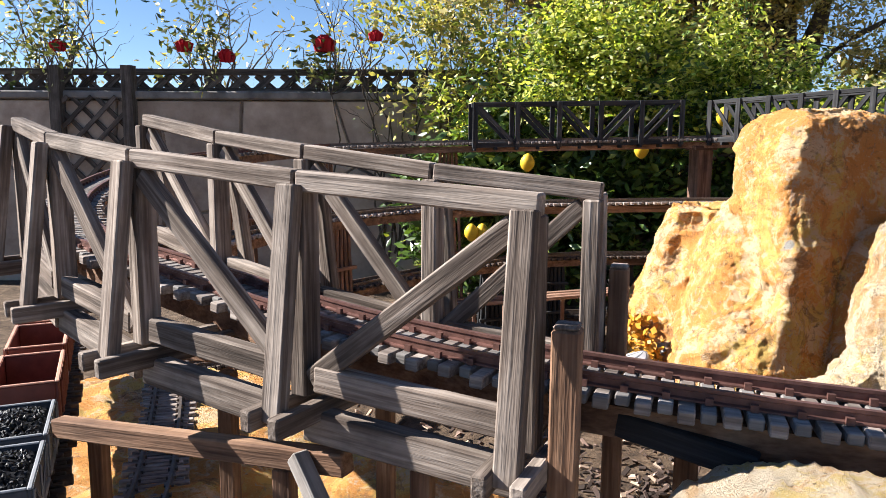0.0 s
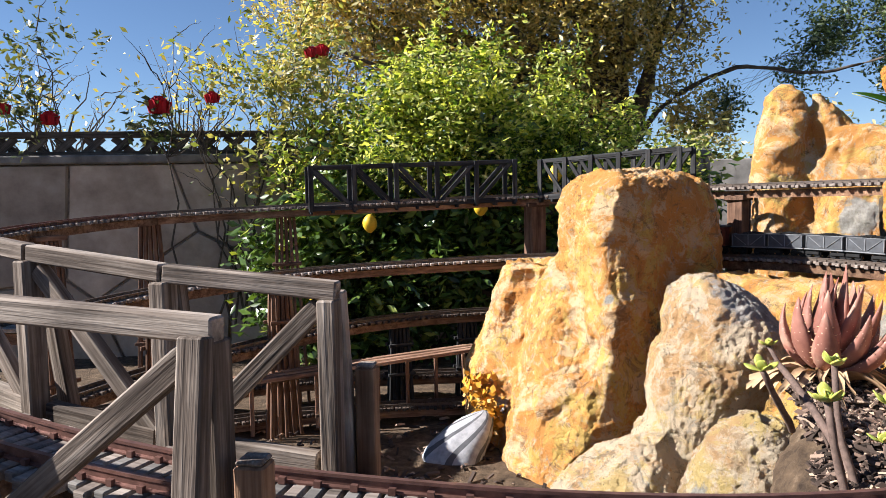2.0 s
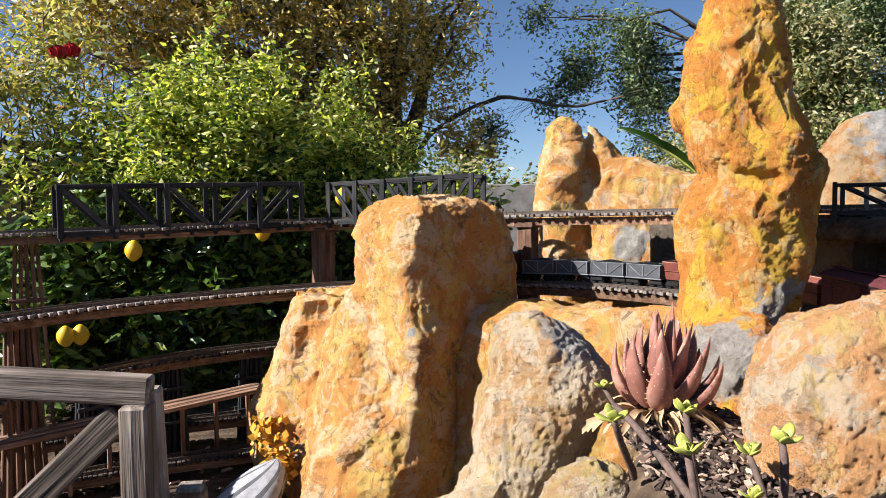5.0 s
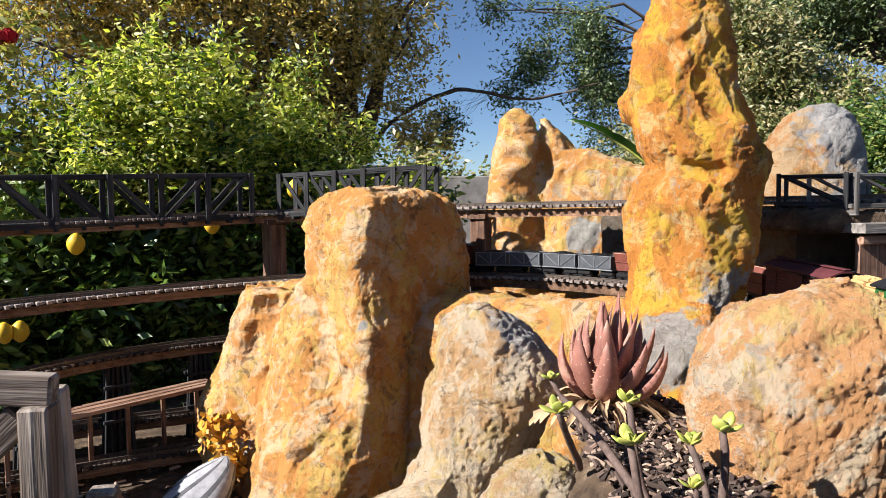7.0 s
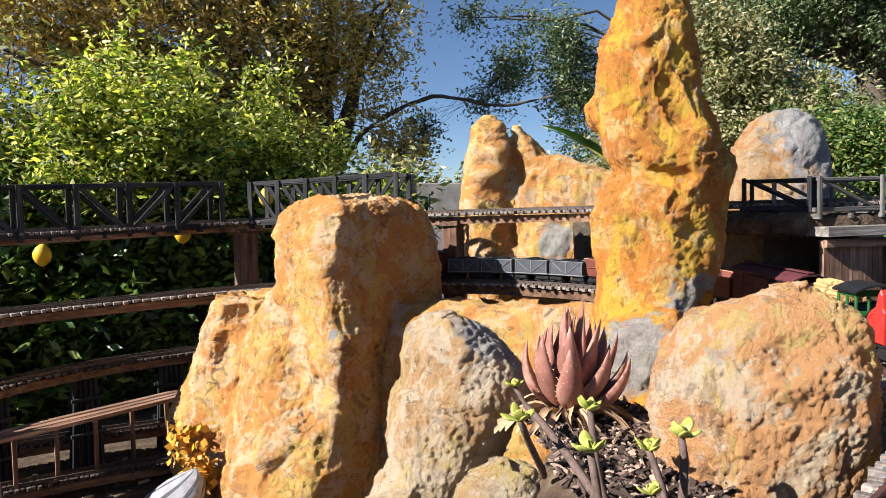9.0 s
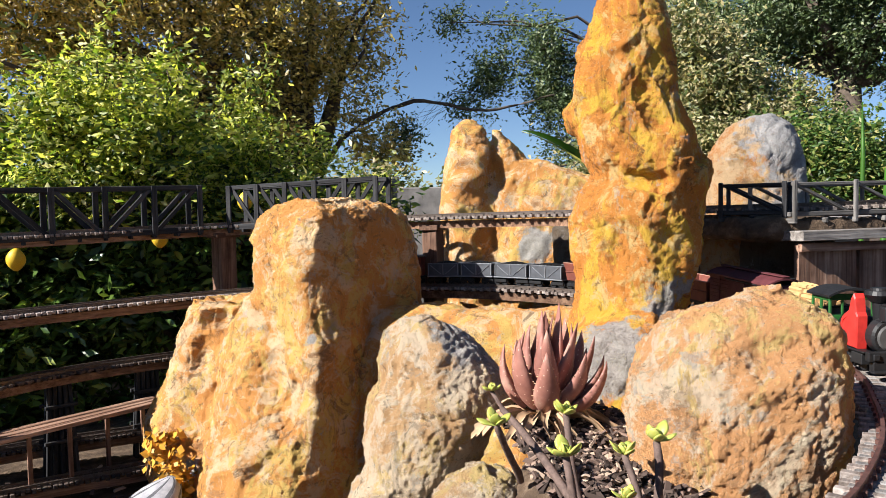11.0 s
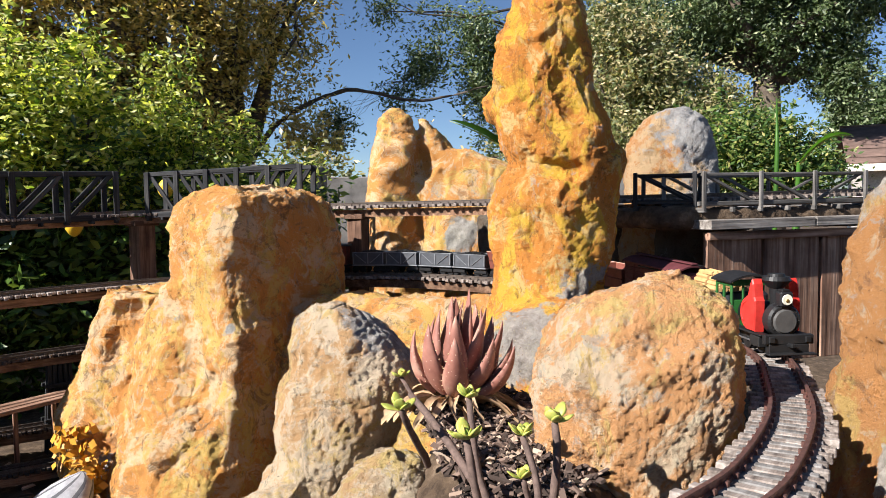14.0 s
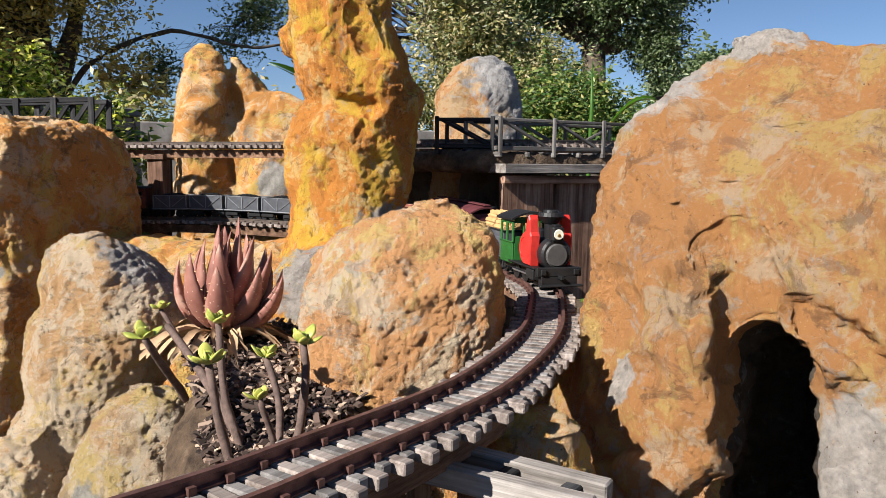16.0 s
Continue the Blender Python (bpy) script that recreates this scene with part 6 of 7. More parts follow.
succulent((0.70, 0.825, 0.755), (0.677, 0.881, 0.832), (0.0, 0.0, 0), 0.85, 7)
stalk = thing("bare_stalk", "leaning bare grey succulent stalk on the bark mulch", "plant", (0.60, 0.64, 0.73))
tubes("stem", [[((0.645, 0.665, 0.728), 0.005), ((0.645, 0.71, 0.765), 0.0048), ((0.65, 0.755, 0.79), 0.0045), ((0.655, 0.80, 0.81), 0.0042), ((0.665, 0.845, 0.82), 0.0035)]], STEM_BARK, stalk, "", 8)


def scatter_chips(name, label, spots, count, size, material, seed, category):
    """Angular bark chips lying at random; spots: x, y, z, radius x, radius y, tilt."""
    rng = random.Random(seed)
    verts, faces = [], []
    for _ in range(count):
        x, y, z, rx, ry, sx, sy = rng.choice(spots)
        a, q = rng.uniform(0, 6.28), math.sqrt(rng.random())
        u, v = q * rx * math.cos(a), q * ry * math.sin(a)
        m = Matrix.Translation((x + u, y + v, z + sx * u + sy * v + rng.uniform(0, 0.008))) @ Euler((rng.uniform(-0.7, 0.7), rng.uniform(-0.7, 0.7), rng.uniform(0, 6.28))).to_matrix().to_4x4()
        l, w, h = size * rng.uniform(0.5, 1.5), size * rng.uniform(0.2, 0.5), size * rng.uniform(0.08, 0.22)
        base = len(verts)
        for cx, cy, cz in ((-1, -1, -1), (1, -0.7, -1), (0.8, 1, -1), (-0.9, 0.8, -1), (-0.9, -0.9, 1), (0.8, -0.6, 1), (0.7, 0.8, 1), (-0.8, 0.7, 1)):
            verts.append(m @ Vector((cx * l / 2, cy * w / 2, cz * h / 2)))
        faces += [tuple(base + i for i in f) for f in ((3, 2, 1, 0), (4, 5, 6, 7), (0, 1, 5, 4), (1, 2, 6, 5), (2, 3, 7, 6), (3, 0, 4, 7))]
    tagged(new(name, mesh_from(name, verts, faces, material)), label, category, kind="stuff")


scatter_chips("bark_mulch", "dark bark chips covering the planting bed", [(0.735, 0.745, 0.760, 0.085, 0.10, 0.06, 0.12), (0.775, 0.86, 0.780, 0.075, 0.08, 0.05, 0.05), (0.665, 0.675, 0.738, 0.055, 0.065, 0.1, 0.1), (0.73, 0.82, 0.768, 0.04, 0.07, 0.05, 0.1)], 3800, 0.016, CHIPS, 5, "mulch")
scatter_chips("ground_litter", "dead leaves and twigs scattered on the soil", [(0.2, 1.6, 0.365, 0.8, 0.8, 0, 0), (-0.4, 1.2, 0.365, 0.9, 0.9, 0, 0), (0.3, 0.9, 0.365, 0.5, 0.5, 0, 0)], 2500, 0.025, CHIPS, 6, "leaf litter")
scatter_chips("gravel", "small grey stones at the foot of the painted rock", [(0.66, 1.36, 0.44, 0.12, 0.08, 0, 0), (0.74, 1.45, 0.44, 0.1, 0.08, 0, 0)], 700, 0.014, CONCRETE, 9, "gravel")


def golden_clump():
    r = thing("golden_sedum", "golden trailing succulent at the foot of the rock", "succulent plant", (0.50, 1.98, 0.40))
    leaf_cloud("foliage", [((0.50, 1.95, 0.505), (0.04, 0.03, 0.045), 16), ((0.53, 1.90, 0.44), (0.03, 0.03, 0.06), 18)], 0.021, GOLD_LEAF, r, 91, "", 0.012, 6, 0, 0.2, 0.1, 0.0, -2, 0.42)


golden_clump()


def striped_cover():
    """A white sheet heaped against the rock, with narrow dark bands that bend over it."""
    r = thing("striped_cover", "white cloth cover with dark grey bands heaped beside the rock", "cloth cover", (0.46, 1.85, 0.36))
    rings, per, at = 10, 5, 0.0
    for k in range(14):
        wide = 0.66 if k % 2 == 0 else 0.237
        verts, faces = [], []
        for i in range(rings + 1):
            up = math.pi / 2 * i / rings
            for j in range(per + 1):
                an = at + wide * j / per + 0.9 * math.sin(up) ** 2
                w = 1 + 0.07 * math.sin(an * 4) * math.cos(up) + 0.03 * math.sin(an * 9 + 6 * up)
                lean = math.sin(up) ** 1.5
                verts.append((0.425 + 0.085 * w * math.cos(up) ** 1.2 * math.cos(an) + 0.085 * lean, 1.86 + 0.08 * w * math.cos(up) ** 1.2 * math.sin(an) + 0.02 * lean, 0.362 + 0.105 * math.sin(up) ** 1.1))
        for i in range(rings):
            for j in range(per):
                o = i * (per + 1) + j
                faces.append((o, o + 1, o + per + 2, o + per + 1))
        own(new("band" if k % 2 else "panel", mesh_from("panel", verts, faces, CLOTH_DARK if k % 2 else CLOTH, True)), r, "dark grey band" if k % 2 else "")
        at += wide


striped_cover()


# ---- rolling stock ----
def wheelset(parent, xs, gauge=GAUGE, r=0.0085, spoke=BLACK):
    for x in xs:
        for s in (-1, 1):
            bm = bmesh.new()
            y = s * gauge / 2
            add_cyl(bm, (x, y - 0.0018, r), (x, y + 0.0018, r), r, r, 18)
            add_cyl(bm, (x, y - s * 0.0028, r), (x, y - s * 0.0018, r), r * 1.14, r * 1.14, 18)
            add_cyl(bm, (x, y + s * 0.0018, r), (x, y + s * 0.0034, r), r * 0.35, r * 0.3, 10)
            part("wheel", bm, spoke, parent, "", False)


def boxpart(name, center, size, material, parent, label="", bevel=0.001, taper=1.0):
    bm = bmesh.new()
    add_box(bm, center, size, bevel, None, taper)
    return part(name, bm, material, parent, label)


def underframe(r, L, W):
    boxpart("underframe", (0, 0, 0.019), (L, W * 0.8, 0.006), BLACK, r)
    for x in (-L * 0.34, L * 0.34):
        for s in (-1, 1):
            boxpart("bogie_side", (x, s * 0.024, 0.011), (0.034, 0.003, 0.008), BLACK, r)
    wheelset(r, (-L * 0.34 - 0.011, -L * 0.34 + 0.011, L * 0.34 - 0.011, L * 0.34 + 0.011))
    for s in (-1, 1):
        boxpart("coupler", (s * (L / 2 + 0.006), 0, 0.018), (0.014, 0.005, 0.005), BLACK, r)


def boxcar(text, paint=MAROON, L=0.185, W=0.062, H=0.060):
    r = thing("boxcar", text, "boxcar")
    underframe(r, L, W)
    z0, n = 0.022, 9
    boxpart("body", (0, 0, z0 + H / 2), (L - 0.003, W - 0.003, H), paint, r)
    for s in (-1, 1):
        for k in range(n):
            z = z0 + H * (k + 0.5) / n
            for a, b in ((-L / 2, -0.026), (0.026, L / 2)):
                boxpart("board", ((a + b) / 2, s * (W / 2 - 0.0008), z), (b - a, 0.0016, H / n * 0.88), paint, r, "", 0.0003)
        d = boxpart("door", (0, s * (W / 2 + 0.0006), z0 + H * 0.48), (0.050, 0.003, H * 0.93), paint, r)
        boxpart("latch", (0.016, s * (W / 2 + 0.003), z0 + H * 0.42), (0.012, 0.002, 0.003), BLACK, d)
        boxpart("door_rail", (0.012, s * (W / 2 + 0.0018), z0 + H - 0.002), (0.10, 0.003, 0.003), BLACK, d)
        for x in (-0.057, 0.030, 0.062):
            boxpart("strap", (x, s * (W / 2 + 0.0004), z0 + H / 2), (0.0022, 0.0016, H * 0.98), paint, r, "", 0.0003)
        for k in range(4):
            boxpart("ladder_rung", (L / 2 - 0.013, s * (W / 2 + 0.003), z0 + 0.009 + k * 0.013), (0.015, 0.0015, 0.0018), BLACK, r)
        for k in range(3):
            boxpart("end_board", (s * (L / 2), 0, z0 + H * (k + 0.5) / 3), (0.002, W * 0.94, H / 3 * 0.92), paint, r, "", 0.0003)
    verts, faces, m = [], [], 10
    for x in (-L / 2 - 0.005, L / 2 + 0.005):
        for k in range(m + 1):
            y = (k / m - 0.5) * (W + 0.008)
            z = z0 + H + 0.010 * (1 - (2 * y / (W + 0.008)) ** 2)
            verts += [(x, y, z), (x, y, z + 0.003)]
    o = 2 * (m + 1)
    for k in range(m):
        a = 2 * k
        faces += [(a + 1, a + 3, o + a + 3, o + a + 1), (a, o + a, o + a + 2, a + 2), (a, a + 2, a + 3, a + 1), (o + a, o + a + 1, o + a + 3, o + a + 2)]
    faces += [(0, 1, o + 1, o), (o - 2, 2 * o - 2, 2 * o - 1, o - 1)]
    own(new("roof", mesh_from("roof", verts, faces, paint)), r)
    boxpart("roof_walk", (0, 0, z0 + H + 0.0155), (L + 0.01, 0.013, 0.0025), paint, r)
    brake_wheel(r, L / 2 + 0.004, z0 + H + 0.012)
    return r


def brake_wheel(r, x, z):
    """A brake wheel on its short upright shaft."""
    bm = bmesh.new()
    add_cyl(bm, (x, 0.012, z - 0.03), (x, 0.012, z), 0.0008, 0.0008, 6)
    add_cyl(bm, (x, 0.012, z), (x, 0.012, z + 0.0012), 0.0055, 0.0055, 12)
    return part("brake_wheel", bm, BLACK, r)


def flared_box(name, L, W, z0, z1, flare, material, parent, thick=0.003):
    """An open tub whose sides lean outwards."""
    bm = bmesh.new()
    loops = []
    for z, k in ((z0, 0.0), (z1, flare), (z1, flare - thick), (z0 + thick, -thick)):
        loops.append([bm.verts.new((sx * (L / 2 + k), sy * (W / 2 + k), z)) for sx, sy in ((-1, -1), (1, -1), (1, 1), (-1, 1))])
    for a, b in zip(loops, loops[1:]):
        for q in range(4):
            bm.faces.new((a[q], a[(q + 1) % 4], b[(q + 1) % 4], b[q]))
    bm.faces.new(list(reversed(loops[0]))), bm.faces.new(loops[3])
    return part(name, bm, material, parent)


def ore_car(text, paint=ORANGE_CAR, rim=ORANGE_RIM, L=0.098, W=0.052, H=0.042):
    """A two-stage tub car: the upper half flares out over a ledge."""
    r = thing("ore_car", text, "ore car", (0, 0, 0), "ore cars")
    underframe(r, L, W)
    flared_box("lower_tub", L, W, 0.0225, 0.0225 + H * 0.5, 0.003, paint, r)
    flared_box("upper_tub", L + 0.004, W + 0.004, 0.0235 + H * 0.5, 0.0225 + H, 0.005, paint, r)
    for s in (-1, 1):
        boxpart("ledge", (0, s * (W / 2 + 0.003), 0.0225 + H * 0.5), (L + 0.008, 0.004, 0.0026), paint, r)
        boxpart("rim", (0, s * (W / 2 + 0.006), 0.0225 + H), (L + 0.016, 0.0032, 0.0018), rim, r, "worn pale rim")
        boxpart("rim", (s * (L / 2 + 0.006), 0, 0.0225 + H), (0.0032, W + 0.009, 0.0018), rim, r, "worn pale rim")
        boxpart("end_rib", (s * (L / 2 + 0.004), 0, 0.0225 + H * 0.45), (0.003, 0.006, H * 0.85), paint, r)
    return r


def coal_wagon(text, L=0.090, W=0.058, H=0.030):
    r = thing("coal_car", text, "ore car", (0, 0, 0), "coal cars")
    underframe(r, L, W)
    t, z0 = 0.003, 0.0235
    boxpart("floor", (0, 0, z0), (L, W, 0.004), GREY_CAR, r)
    boxpart("sole_bar", (0, 0, z0 - 0.003), (L + 0.006, W + 0.004, 0.003), GREY_RIM, r, "chalky grey sole bar")
    for s in (-1, 1):
        boxpart("side", (0, s * (W - t) / 2, z0 + H / 2), (L, t, H), GREY_CAR, r)
        boxpart("end", (s * (L - t) / 2, 0, z0 + H / 2), (t, W - 2 * t, H), GREY_CAR, r)
        boxpart("rim", (0, s * (W - t) / 2, z0 + H + 0.0008), (L + 0.002, t + 0.001, 0.0016), GREY_RIM, r, "chalky pale rim")
        boxpart("rim", (s * (L - t) / 2, 0, z0 + H + 0.0008), (t + 0.001, W - 2 * t, 0.0016), GREY_RIM, r, "chalky pale rim")
        y = s * (W / 2 + 0.0008)
        for x in (-L * 0.48, 0, L * 0.48):
            boxpart("stake", (x, y, z0 + H / 2), (0.0028, 0.002, H * 0.98), GREY_RIM, r)
        for sx in (-1, 1):
            beam("diagonal_brace", (sx * L * 0.06, y, z0 + H * 0.08), (sx * L * 0.42, y, z0 + H * 0.92), 0.0018, 0.0022, GREY_RIM, r, up=(0, 1, 0))
    n, v, f = 14, [], []
    for i in range(n + 1):
        for j in range(n + 1):
            x, y = (i / n - 0.5) * (L - 2.4 * t), (j / n - 0.5) * (W - 2.4 * t)
            v.append((x, y, z0 + H * 0.78 + 0.011 * math.cos(math.pi * (i / n - 0.5)) * math.cos(math.pi * (j / n - 0.5)) + 0.003 * noise.noise((x * 150, y * 150, L))))
    for i in range(n):
        for j in range(n):
            a = i * (n + 1) + j
            f.append((a, a + n + 1, a + n + 2, a + 1))
    own(new("coal_bed", mesh_from("coal_bed", v, f, COAL)), r, "heaped load")
    rng = random.Random(3)
    v, f = [], []
    for _ in range(420):
        x, y = rng.uniform(-1, 1) * (L / 2 - 0.007), rng.uniform(-1, 1) * (W / 2 - 0.007)
        z = z0 + H * 0.78 + 0.011 * math.cos(math.pi * x / L) * math.cos(math.pi * y / W) + 0.001
        s = rng.uniform(0.0012, 0.0034)
        b = len(v)
        q = Euler((rng.uniform(0, 3), rng.uniform(0, 3), 0)).to_matrix()
        v += [Vector((x, y, z)) + q @ Vector(c) * s for c in ((1, 0, 0), (-1, 0.1, 0), (0, 1.1, 0), (0.1, -1, 0), (0, 0, 0.9), (0, 0.1, -1))]
        f += [(b, b + 2, b + 4), (b + 2, b + 1, b + 4), (b + 1, b + 3, b + 4), (b + 3, b, b + 4), (b + 2, b, b + 5), (b + 1, b + 2, b + 5), (b + 3, b + 1, b + 5), (b, b + 3, b + 5)]
    own(new("coal_lumps", mesh_from("coal_lumps", v, f, COAL)), r, "loose black lumps")["kind"] = "stuff"
    return r


def open_car(text, L=0.118, W=0.062, H=0.036):
    """An empty straight-sided car with a thin pale rim."""
    r = thing("gondola_car", text, "ore car", (0, 0, 0), "ore cars")
    underframe(r, L, W)
    boxpart("floor", (0, 0, 0.025), (L, W, 0.005), ORANGE_CAR, r)
    t = 0.0035
    for s in (-1, 1):
        boxpart("side", (0, s * (W - t) / 2, 0.0275 + H / 2), (L, t, H), ORANGE_CAR, r)
        boxpart("end", (s * (L - t) / 2, 0, 0.0275 + H / 2), (t, W - 2 * t, H), ORANGE_CAR, r)
        boxpart("rim", (0, s * (W - t) / 2, 0.0275 + H + 0.0008), (L + 0.002, t + 0.001, 0.0016), ORANGE_RIM, r, "worn pale rim")
        boxpart("rim", (s * (L - t) / 2, 0, 0.0275 + H + 0.0008), (t + 0.001, W - 2 * t, 0.0016), ORANGE_RIM, r, "worn pale rim")
        for k in range(5):
            boxpart("rib", (-L / 2 + L * (k + 0.5) / 5, s * (W / 2 + 0.001), 0.0275 + H / 2), (0.003, 0.003, H * 0.96), ORANGE_CAR, r)
    boxpart("stud", (0, 0, 0.031), (0.004, 0.004, 0.008), ORANGE_RIM, r)
    return r


def tender():
    r = thing("tender", "dark grey locomotive tender piled with cut tan logs", "tender")
    underframe(r, 0.112, 0.062)
    boxpart("tank", (0, 0, 0.045), (0.112, 0.062, 0.044), GREY_CAR, r)
    for s in (-1, 1):
        boxpart("tank_panel", (0, s * 0.0318, 0.042), (0.102, 0.002, 0.030), GREY_CAR, r)
        boxpart("coping", (0, s * 0.031, 0.0675), (0.116, 0.003, 0.003), BLACK, r)
        boxpart("coping", (s * 0.0565, 0, 0.0675), (0.003, 0.060, 0.003), BLACK, r)
        boxpart("step", (s * 0.046, -0.034, 0.020), (0.016, 0.006, 0.003), BLACK, r)
    rnd = random.Random(2)
    for layer in range(4):
        for k in range(6 - layer):
            y = (k - (5 - layer) / 2) * 0.0088
            for x in (-0.026, 0.024):
                bm = bmesh.new()
                o = rnd.uniform(-0.003, 0.003)
                add_cyl(bm, (x - 0.022 + o, y + rnd.uniform(-0.0015, 0.0015), 0.0705 + layer * 0.0066), (x + 0.021 + o, y + rnd.uniform(-0.0015, 0.0015), 0.0705 + layer * 0.0066), rnd.uniform(0.0038, 0.0048), 0.0042, rnd.choice((5, 6, 7)))
                part("log", bm, SACKS, r)
    return r


def caboose():
    r = thing("caboose", "weathered red caboose with a flat grey roof", "caboose")
    L, W, H = 0.115, 0.058, 0.050
    underframe(r, L, W)
    boxpart("body", (0.010, 0, 0.022 + H / 2), (L * 0.76, W, H), ORANGE_CAR, r)
    boxpart("roof", (0, 0, 0.022 + H + 0.003), (L + 0.008, W + 0.010, 0.005), GREY_CAR, r, "flat chalky grey roof")
    for s in (-1, 1):
        for x in (-0.016, 0.040):
            w = boxpart("window", (x, s * (W / 2 + 0.0004), 0.022 + H * 0.74), (0.011, 0.0016, 0.010), BLACK, r)
            boxpart("window_frame", (x, s * (W / 2 + 0.0010), 0.022 + H * 0.74 - 0.006), (0.014, 0.0016, 0.002), ORANGE_RIM, w)
        boxpart("platform_post", (-L * 0.47, s * W * 0.42, 0.047), (0.002, 0.002, 0.05), BLACK, r)
        boxpart("platform_rail", (-L * 0.47, 0, 0.036 + s * 0.006), (0.002, W * 0.86, 0.002), BLACK, r)
    return r


def locomotive():
    r = thing("steam_locomotive", "small green and black steam locomotive with scarlet saddle panels", "locomotive")
    boxpart("frame", (0, 0, 0.019), (0.155, 0.046, 0.010), BLACK, r)
    wheelset(r, (0.058,), GAUGE / 0.87, 0.010)
    wheelset(r, (0.018, -0.022), GAUGE / 0.87, 0.015)
    bm = bmesh.new()
    add_cyl(bm, (-0.020, 0, 0.052), (0.066, 0, 0.052), 0.0235, 0.0235, 28)
    part("boiler", bm, BLACK, r, "", True)
    bm = bmesh.new()
    add_cyl(bm, (0.064, 0, 0.052), (0.080, 0, 0.052), 0.0258, 0.0258, 30)
    add_cyl(bm, (0.080, 0, 0.052), (0.083, 0, 0.052), 0.0258, 0.0225, 30)
    smokebox = part("smokebox", bm, BLACK, r)
    bm = bmesh.new()
    add_cyl(bm, (0.083, 0, 0.051), (0.0855, 0, 0.051), 0.0190, 0.0165, 26)
    part("smokebox_door", bm, IRON_GREY, smokebox, "dull dark grey smokebox door")
    for k in range(10):
        a = 2 * math.pi * k / 10
        boxpart("rivet", (0.0835, 0.0212 * math.cos(a), 0.052 + 0.0212 * math.sin(a)), (0.0018, 0.0022, 0.0022), BLACK, smokebox)
    bm = bmesh.new()
    add_cyl(bm, (0.056, 0, 0.072), (0.056, 0, 0.100), 0.0085, 0.0105, 20)
    add_cyl(bm, (0.056, 0, 0.100), (0.056, 0, 0.111), 0.0125, 0.0215, 22)
    add_cyl(bm, (0.056, 0, 0.111), (0.056, 0, 0.117), 0.0215, 0.0190, 22)
    add_cyl(bm, (0.056, 0, 0.117), (0.056, 0, 0.121), 0.0130, 0.0120, 20)
    part("smokestack", bm, BLACK, r)
    lamp = boxpart("headlamp", (0.079, 0, 0.0845), (0.018, 0.020, 0.023), BLACK, r, "", 0.0025)
    boxpart("lamp_cap", (0.078, 0, 0.0975), (0.014, 0.012, 0.004), BLACK, lamp)
    boxpart("lamp_bracket", (0.076, 0, 0.0745), (0.014, 0.026, 0.003), BLACK, lamp)
    bm = bmesh.new()
    add_cyl(bm, (0.088, 0, 0.0845), (0.0895, 0, 0.0845), 0.0082, 0.0076, 20)
    part("lens", bm, LAMP_GLASS, lamp, "pale round lamp lens")
    bm = bmesh.new()
    add_cyl(bm, (0.0895, 0, 0.083), (0.0905, 0, 0.083), 0.0030, 0.0022, 12)
    part("bulb", bm, BRASS, lamp, "small yellow bulb")
    arc = [(0.040 + 0.026 * math.cos(radians(a)), 0.058 + 0.026 * math.sin(radians(a))) for a in range(262, 106, -12)]
    prof = [(0.060, 0.032), *arc, (0.040, 0.088), (0.047, 0.108), (0.051, 0.113), (0.055, 0.106), (0.058, 0.086), (0.062, 0.080)]
    ring = [(0.040 + 0.019 * math.cos(radians(a)), 0.058 + 0.019 * math.sin(radians(a))) for a in range(100, 262, 12)]
    for s in (-1, 1):
        bm = bmesh.new()
        a = [bm.verts.new((x, s * 0.0210, z)) for x, z in prof]
        b = [bm.verts.new((x, s * 0.0345, z)) for x, z in prof]
        c = [bm.verts.new((0.047 + (x - 0.047) * 0.93, s * 0.0365, 0.062 + (z - 0.062) * 0.95)) for x, z in prof]
        n = len(prof)
        bm.faces.new(a), bm.faces.new(list(reversed(c)))
        for p, q in ((a, b), (b, c)):
            for k in range(n):
                bm.faces.new((p[k], q[k], q[(k + 1) % n], p[(k + 1) % n]))
        bmesh.ops.recalc_face_normals(bm, faces=bm.faces)
        saddle = part("saddle_panel", bm, RED, r, "scarlet rounded side panel with a pointed fin")
        tubes("bead", [[((x, s * 0.0366, z), 0.0011) for x, z in ring]], RED, saddle, "", 6)
        boxpart("cylinder_block", (0.060, s * 0.029, 0.019), (0.028, 0.014, 0.016), BLACK, r)
        boxpart("rod", (0.008, s * 0.0265, 0.014), (0.088, 0.002, 0.003), STEEL, r)
        boxpart("running_board", (0.026, s * 0.030, 0.0300), (0.110, 0.016, 0.003), BLACK, r)
        side = boxpart("cab_side", (-0.046, s * 0.0335, 0.043), (0.056, 0.003, 0.036), GREEN, r)
        boxpart("panel_frame", (-0.046, s * 0.0352, 0.042), (0.046, 0.0012, 0.024), GREEN, side)
        boxpart("sill", (-0.046, s * 0.035, 0.0615), (0.058, 0.004, 0.0025), GREEN, side)
        for x in (-0.0725, -0.046, -0.0195):
            boxpart("cab_pillar", (x, s * 0.0335, 0.079), (0.005, 0.004, 0.036), GREEN, r)
        boxpart("cab_header", (-0.046, s * 0.0335, 0.0955), (0.056, 0.003, 0.006), GREEN, r)
        boxpart("front_window_post", (-0.0195, s * 0.014, 0.084), (0.003, 0.004, 0.026), GREEN, r)
        boxpart("buffer_pad", (0.0975, s * 0.028, 0.026), (0.004, 0.009, 0.009), BLACK, r)
        boxpart("step", (-0.060, s * 0.036, 0.014), (0.018, 0.008, 0.003), BLACK, r)
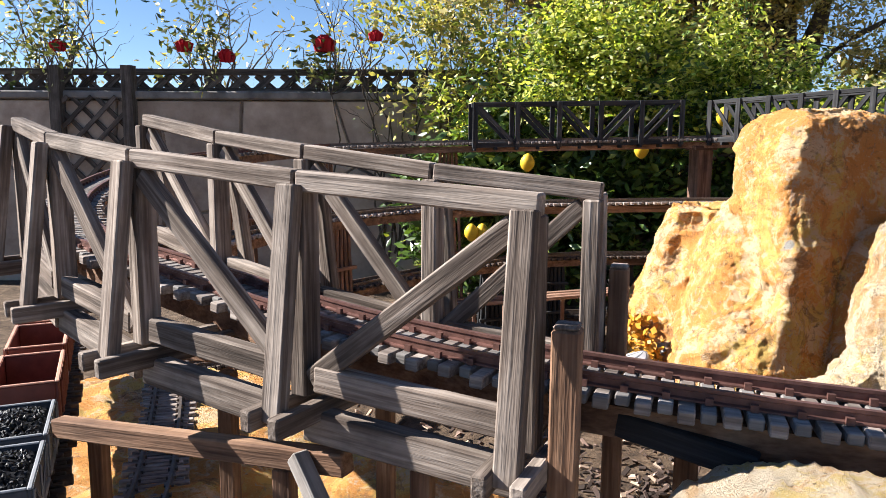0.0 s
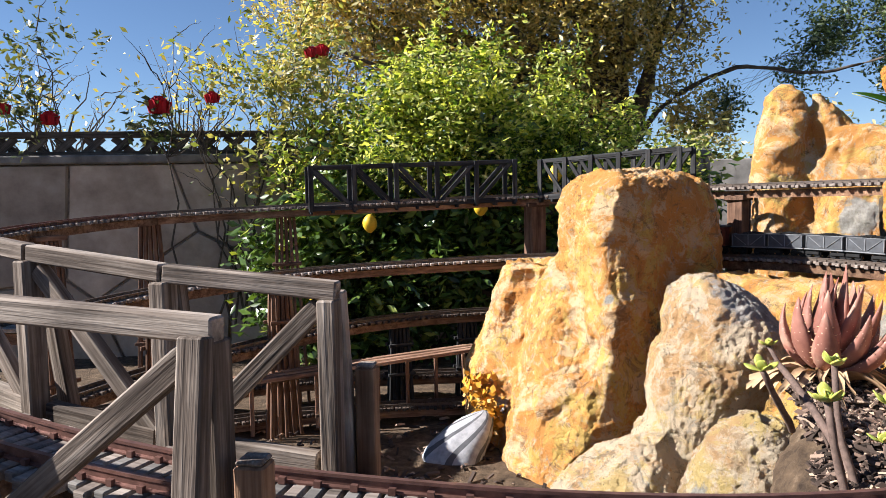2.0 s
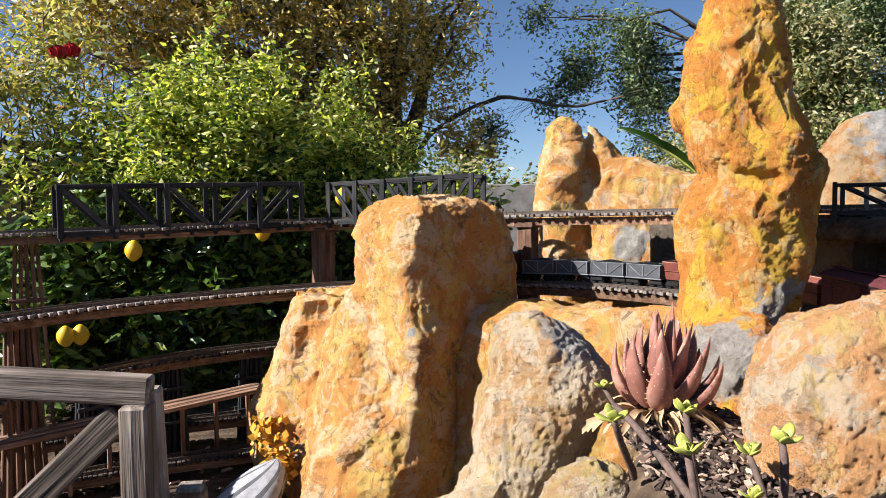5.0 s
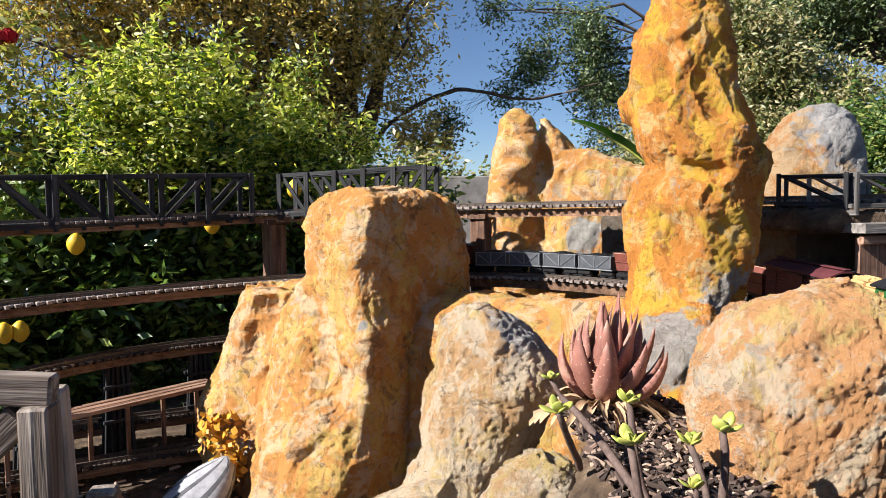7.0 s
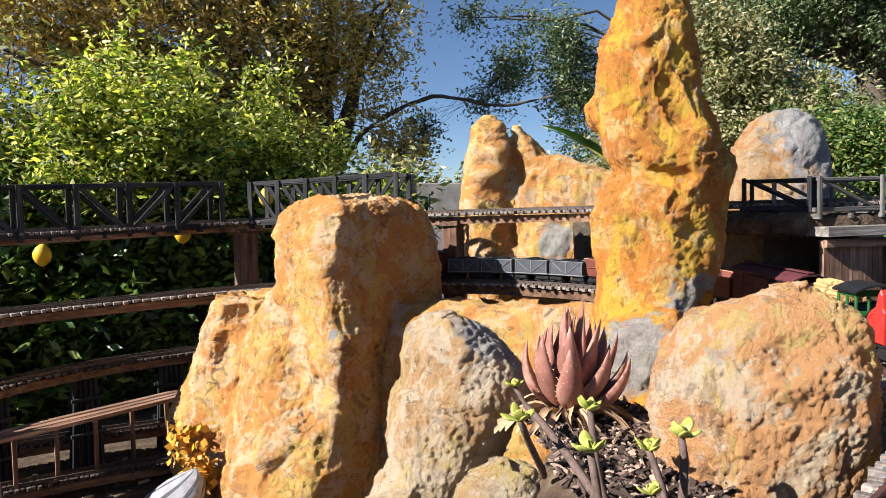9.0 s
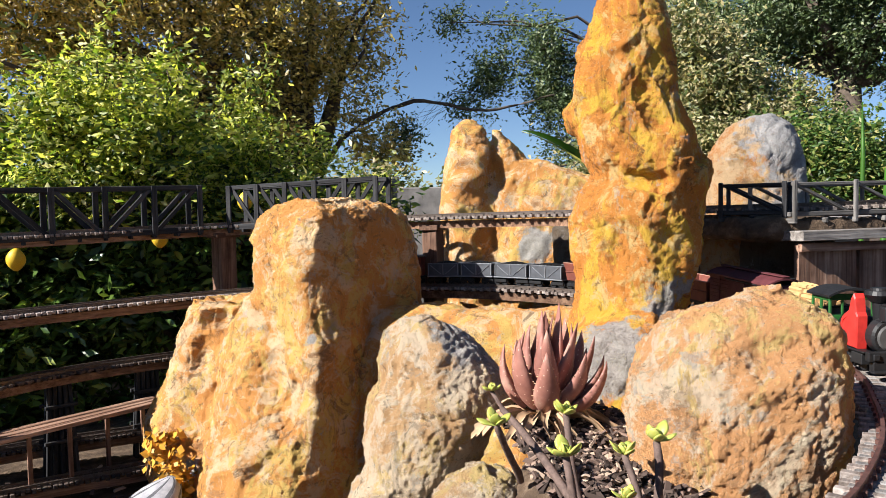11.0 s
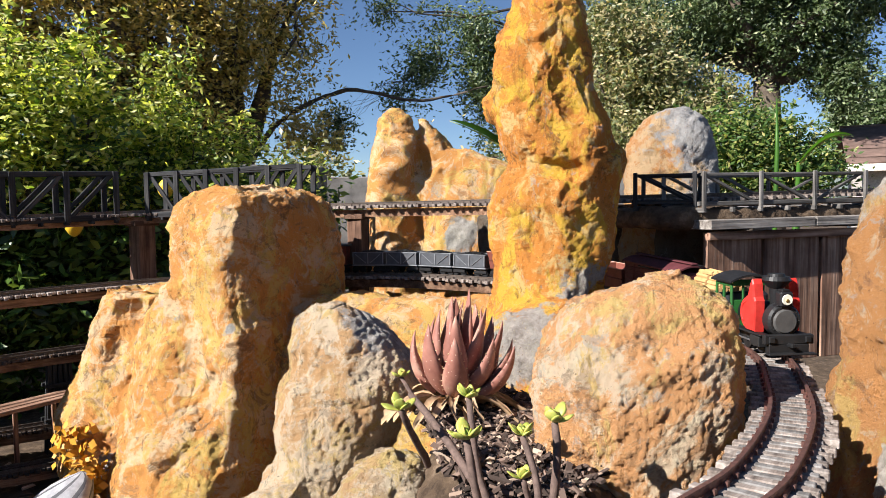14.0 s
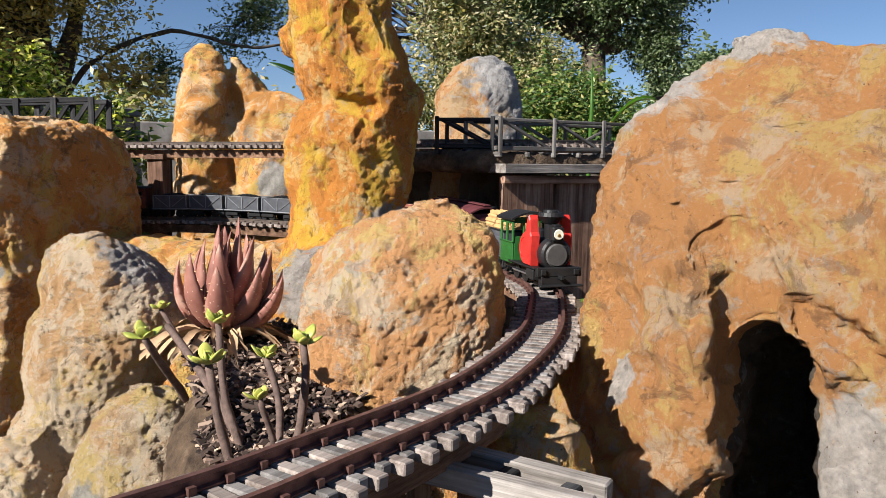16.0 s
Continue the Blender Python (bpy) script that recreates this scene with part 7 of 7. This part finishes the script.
        beam("hanger", (-0.060, s * 0.036, 0.014), (-0.060, s * 0.034, 0.026), 0.003, 0.003, BLACK, r)
    boxpart("cab_front", (-0.0195, 0, 0.048), (0.003, 0.064, 0.046), GREEN, r)
    boxpart("front_header", (-0.0195, 0, 0.099), (0.003, 0.064, 0.010), GREEN, r)
    boxpart("cab_floor", (-0.046, 0, 0.026), (0.060, 0.064, 0.003), BLACK, r)
    verts, faces, m = [], [], 12
    for x in (-0.082, -0.010):
        for k in range(m + 1):
            y = (k / m - 0.5) * 0.080
            z = 0.099 + 0.011 * (1 - (y / 0.040) ** 2)
            verts += [(x, y, z), (x, y, z + 0.0035)]
    o = 2 * (m + 1)
    for k in range(m):
        a = 2 * k
        faces += [(a + 1, a + 3, o + a + 3, o + a + 1), (a, o + a, o + a + 2, a + 2), (a, a + 2, a + 3, a + 1), (o + a, o + a + 1, o + a + 3, o + a + 2)]
    faces += [(0, 1, o + 1, o), (o - 2, 2 * o - 2, 2 * o - 1, o - 1)]
    own(new("cab_roof", mesh_from("cab_roof", verts, faces, BLACK)), r)
    boxpart("pilot_beam", (0.091, 0, 0.026), (0.010, 0.076, 0.014), BLACK, r)
    boxpart("pilot", (0.090, 0, 0.011), (0.012, 0.062, 0.016), BLACK, r)
    boxpart("footboard", (0.101, 0, 0.0055), (0.012, 0.074, 0.003), BLACK, r)
    boxpart("coupler", (0.101, 0, 0.018), (0.014, 0.006, 0.006), BLACK, r)
    bm = bmesh.new()
    add_cyl(bm, (0.014, 0, 0.072), (0.014, 0, 0.084), 0.0105, 0.0095, 18)
    add_cyl(bm, (0.014, 0, 0.084), (0.014, 0, 0.089), 0.0095, 0.004, 18)
    part("dome", bm, BLACK, r)
    return r


def on_line(ob, line, s, pitch=PITCH, ahead=-1, size=1.0, turn=0.0):
    """Puts a car on a track, its front towards the start of the line if ahead is -1."""
    i = s / pitch
    k = int(i)
    p = line[k].lerp(line[k + 1], i - k)
    d = (line[min(k + 4, len(line) - 1)] - line[max(k - 4, 0)]).normalized() * ahead
    ob.matrix_basis = Matrix.Translation(p) @ Euler((0, -math.asin(d.z), math.atan2(d.y, d.x) + radians(turn))).to_matrix().to_4x4() @ Matrix.Scale(size, 4)
    return ob


def clone_on(ob, line, s, ahead=-1):
    c = copy_thing(ob, Matrix.Identity(4))
    return on_line(c, line, s, ahead=ahead)


train_line = [*near_line[-36:-1], *mid_line]
BOX_AT = 0.575
on_line(locomotive(), train_line, BOX_AT - 0.310, size=0.91, turn=8)
on_line(tender(), train_line, BOX_AT - 0.172)
on_line(boxcar("maroon wooden boxcar with a sliding door on the curved track"), train_line, BOX_AT)
first = ore_car("terracotta open ore car with a worn pale rim")
on_line(first, train_line, BOX_AT + 0.156)
for k in range(1, 4):
    clone_on(first, train_line, BOX_AT + 0.156 + 0.112 * k)
coal_car = coal_wagon("grey open wagon with diagonal braces heaped with black coal")
on_line(coal_car, train_line, BOX_AT + 0.603)
for k in range(1, 4):
    clone_on(coal_car, train_line, BOX_AT + 0.603 + 0.099 * k)
on_line(caboose(), train_line, BOX_AT + 1.02)
bare_car = open_car("empty maroon open car with a thin pale rim")
for q, kind in ((0.075, coal_car), (0.180, coal_car), (0.457, bare_car), (0.589, bare_car)):
    clone_on(kind, car_line, q)
on_line(bare_car, car_line, 0.310)
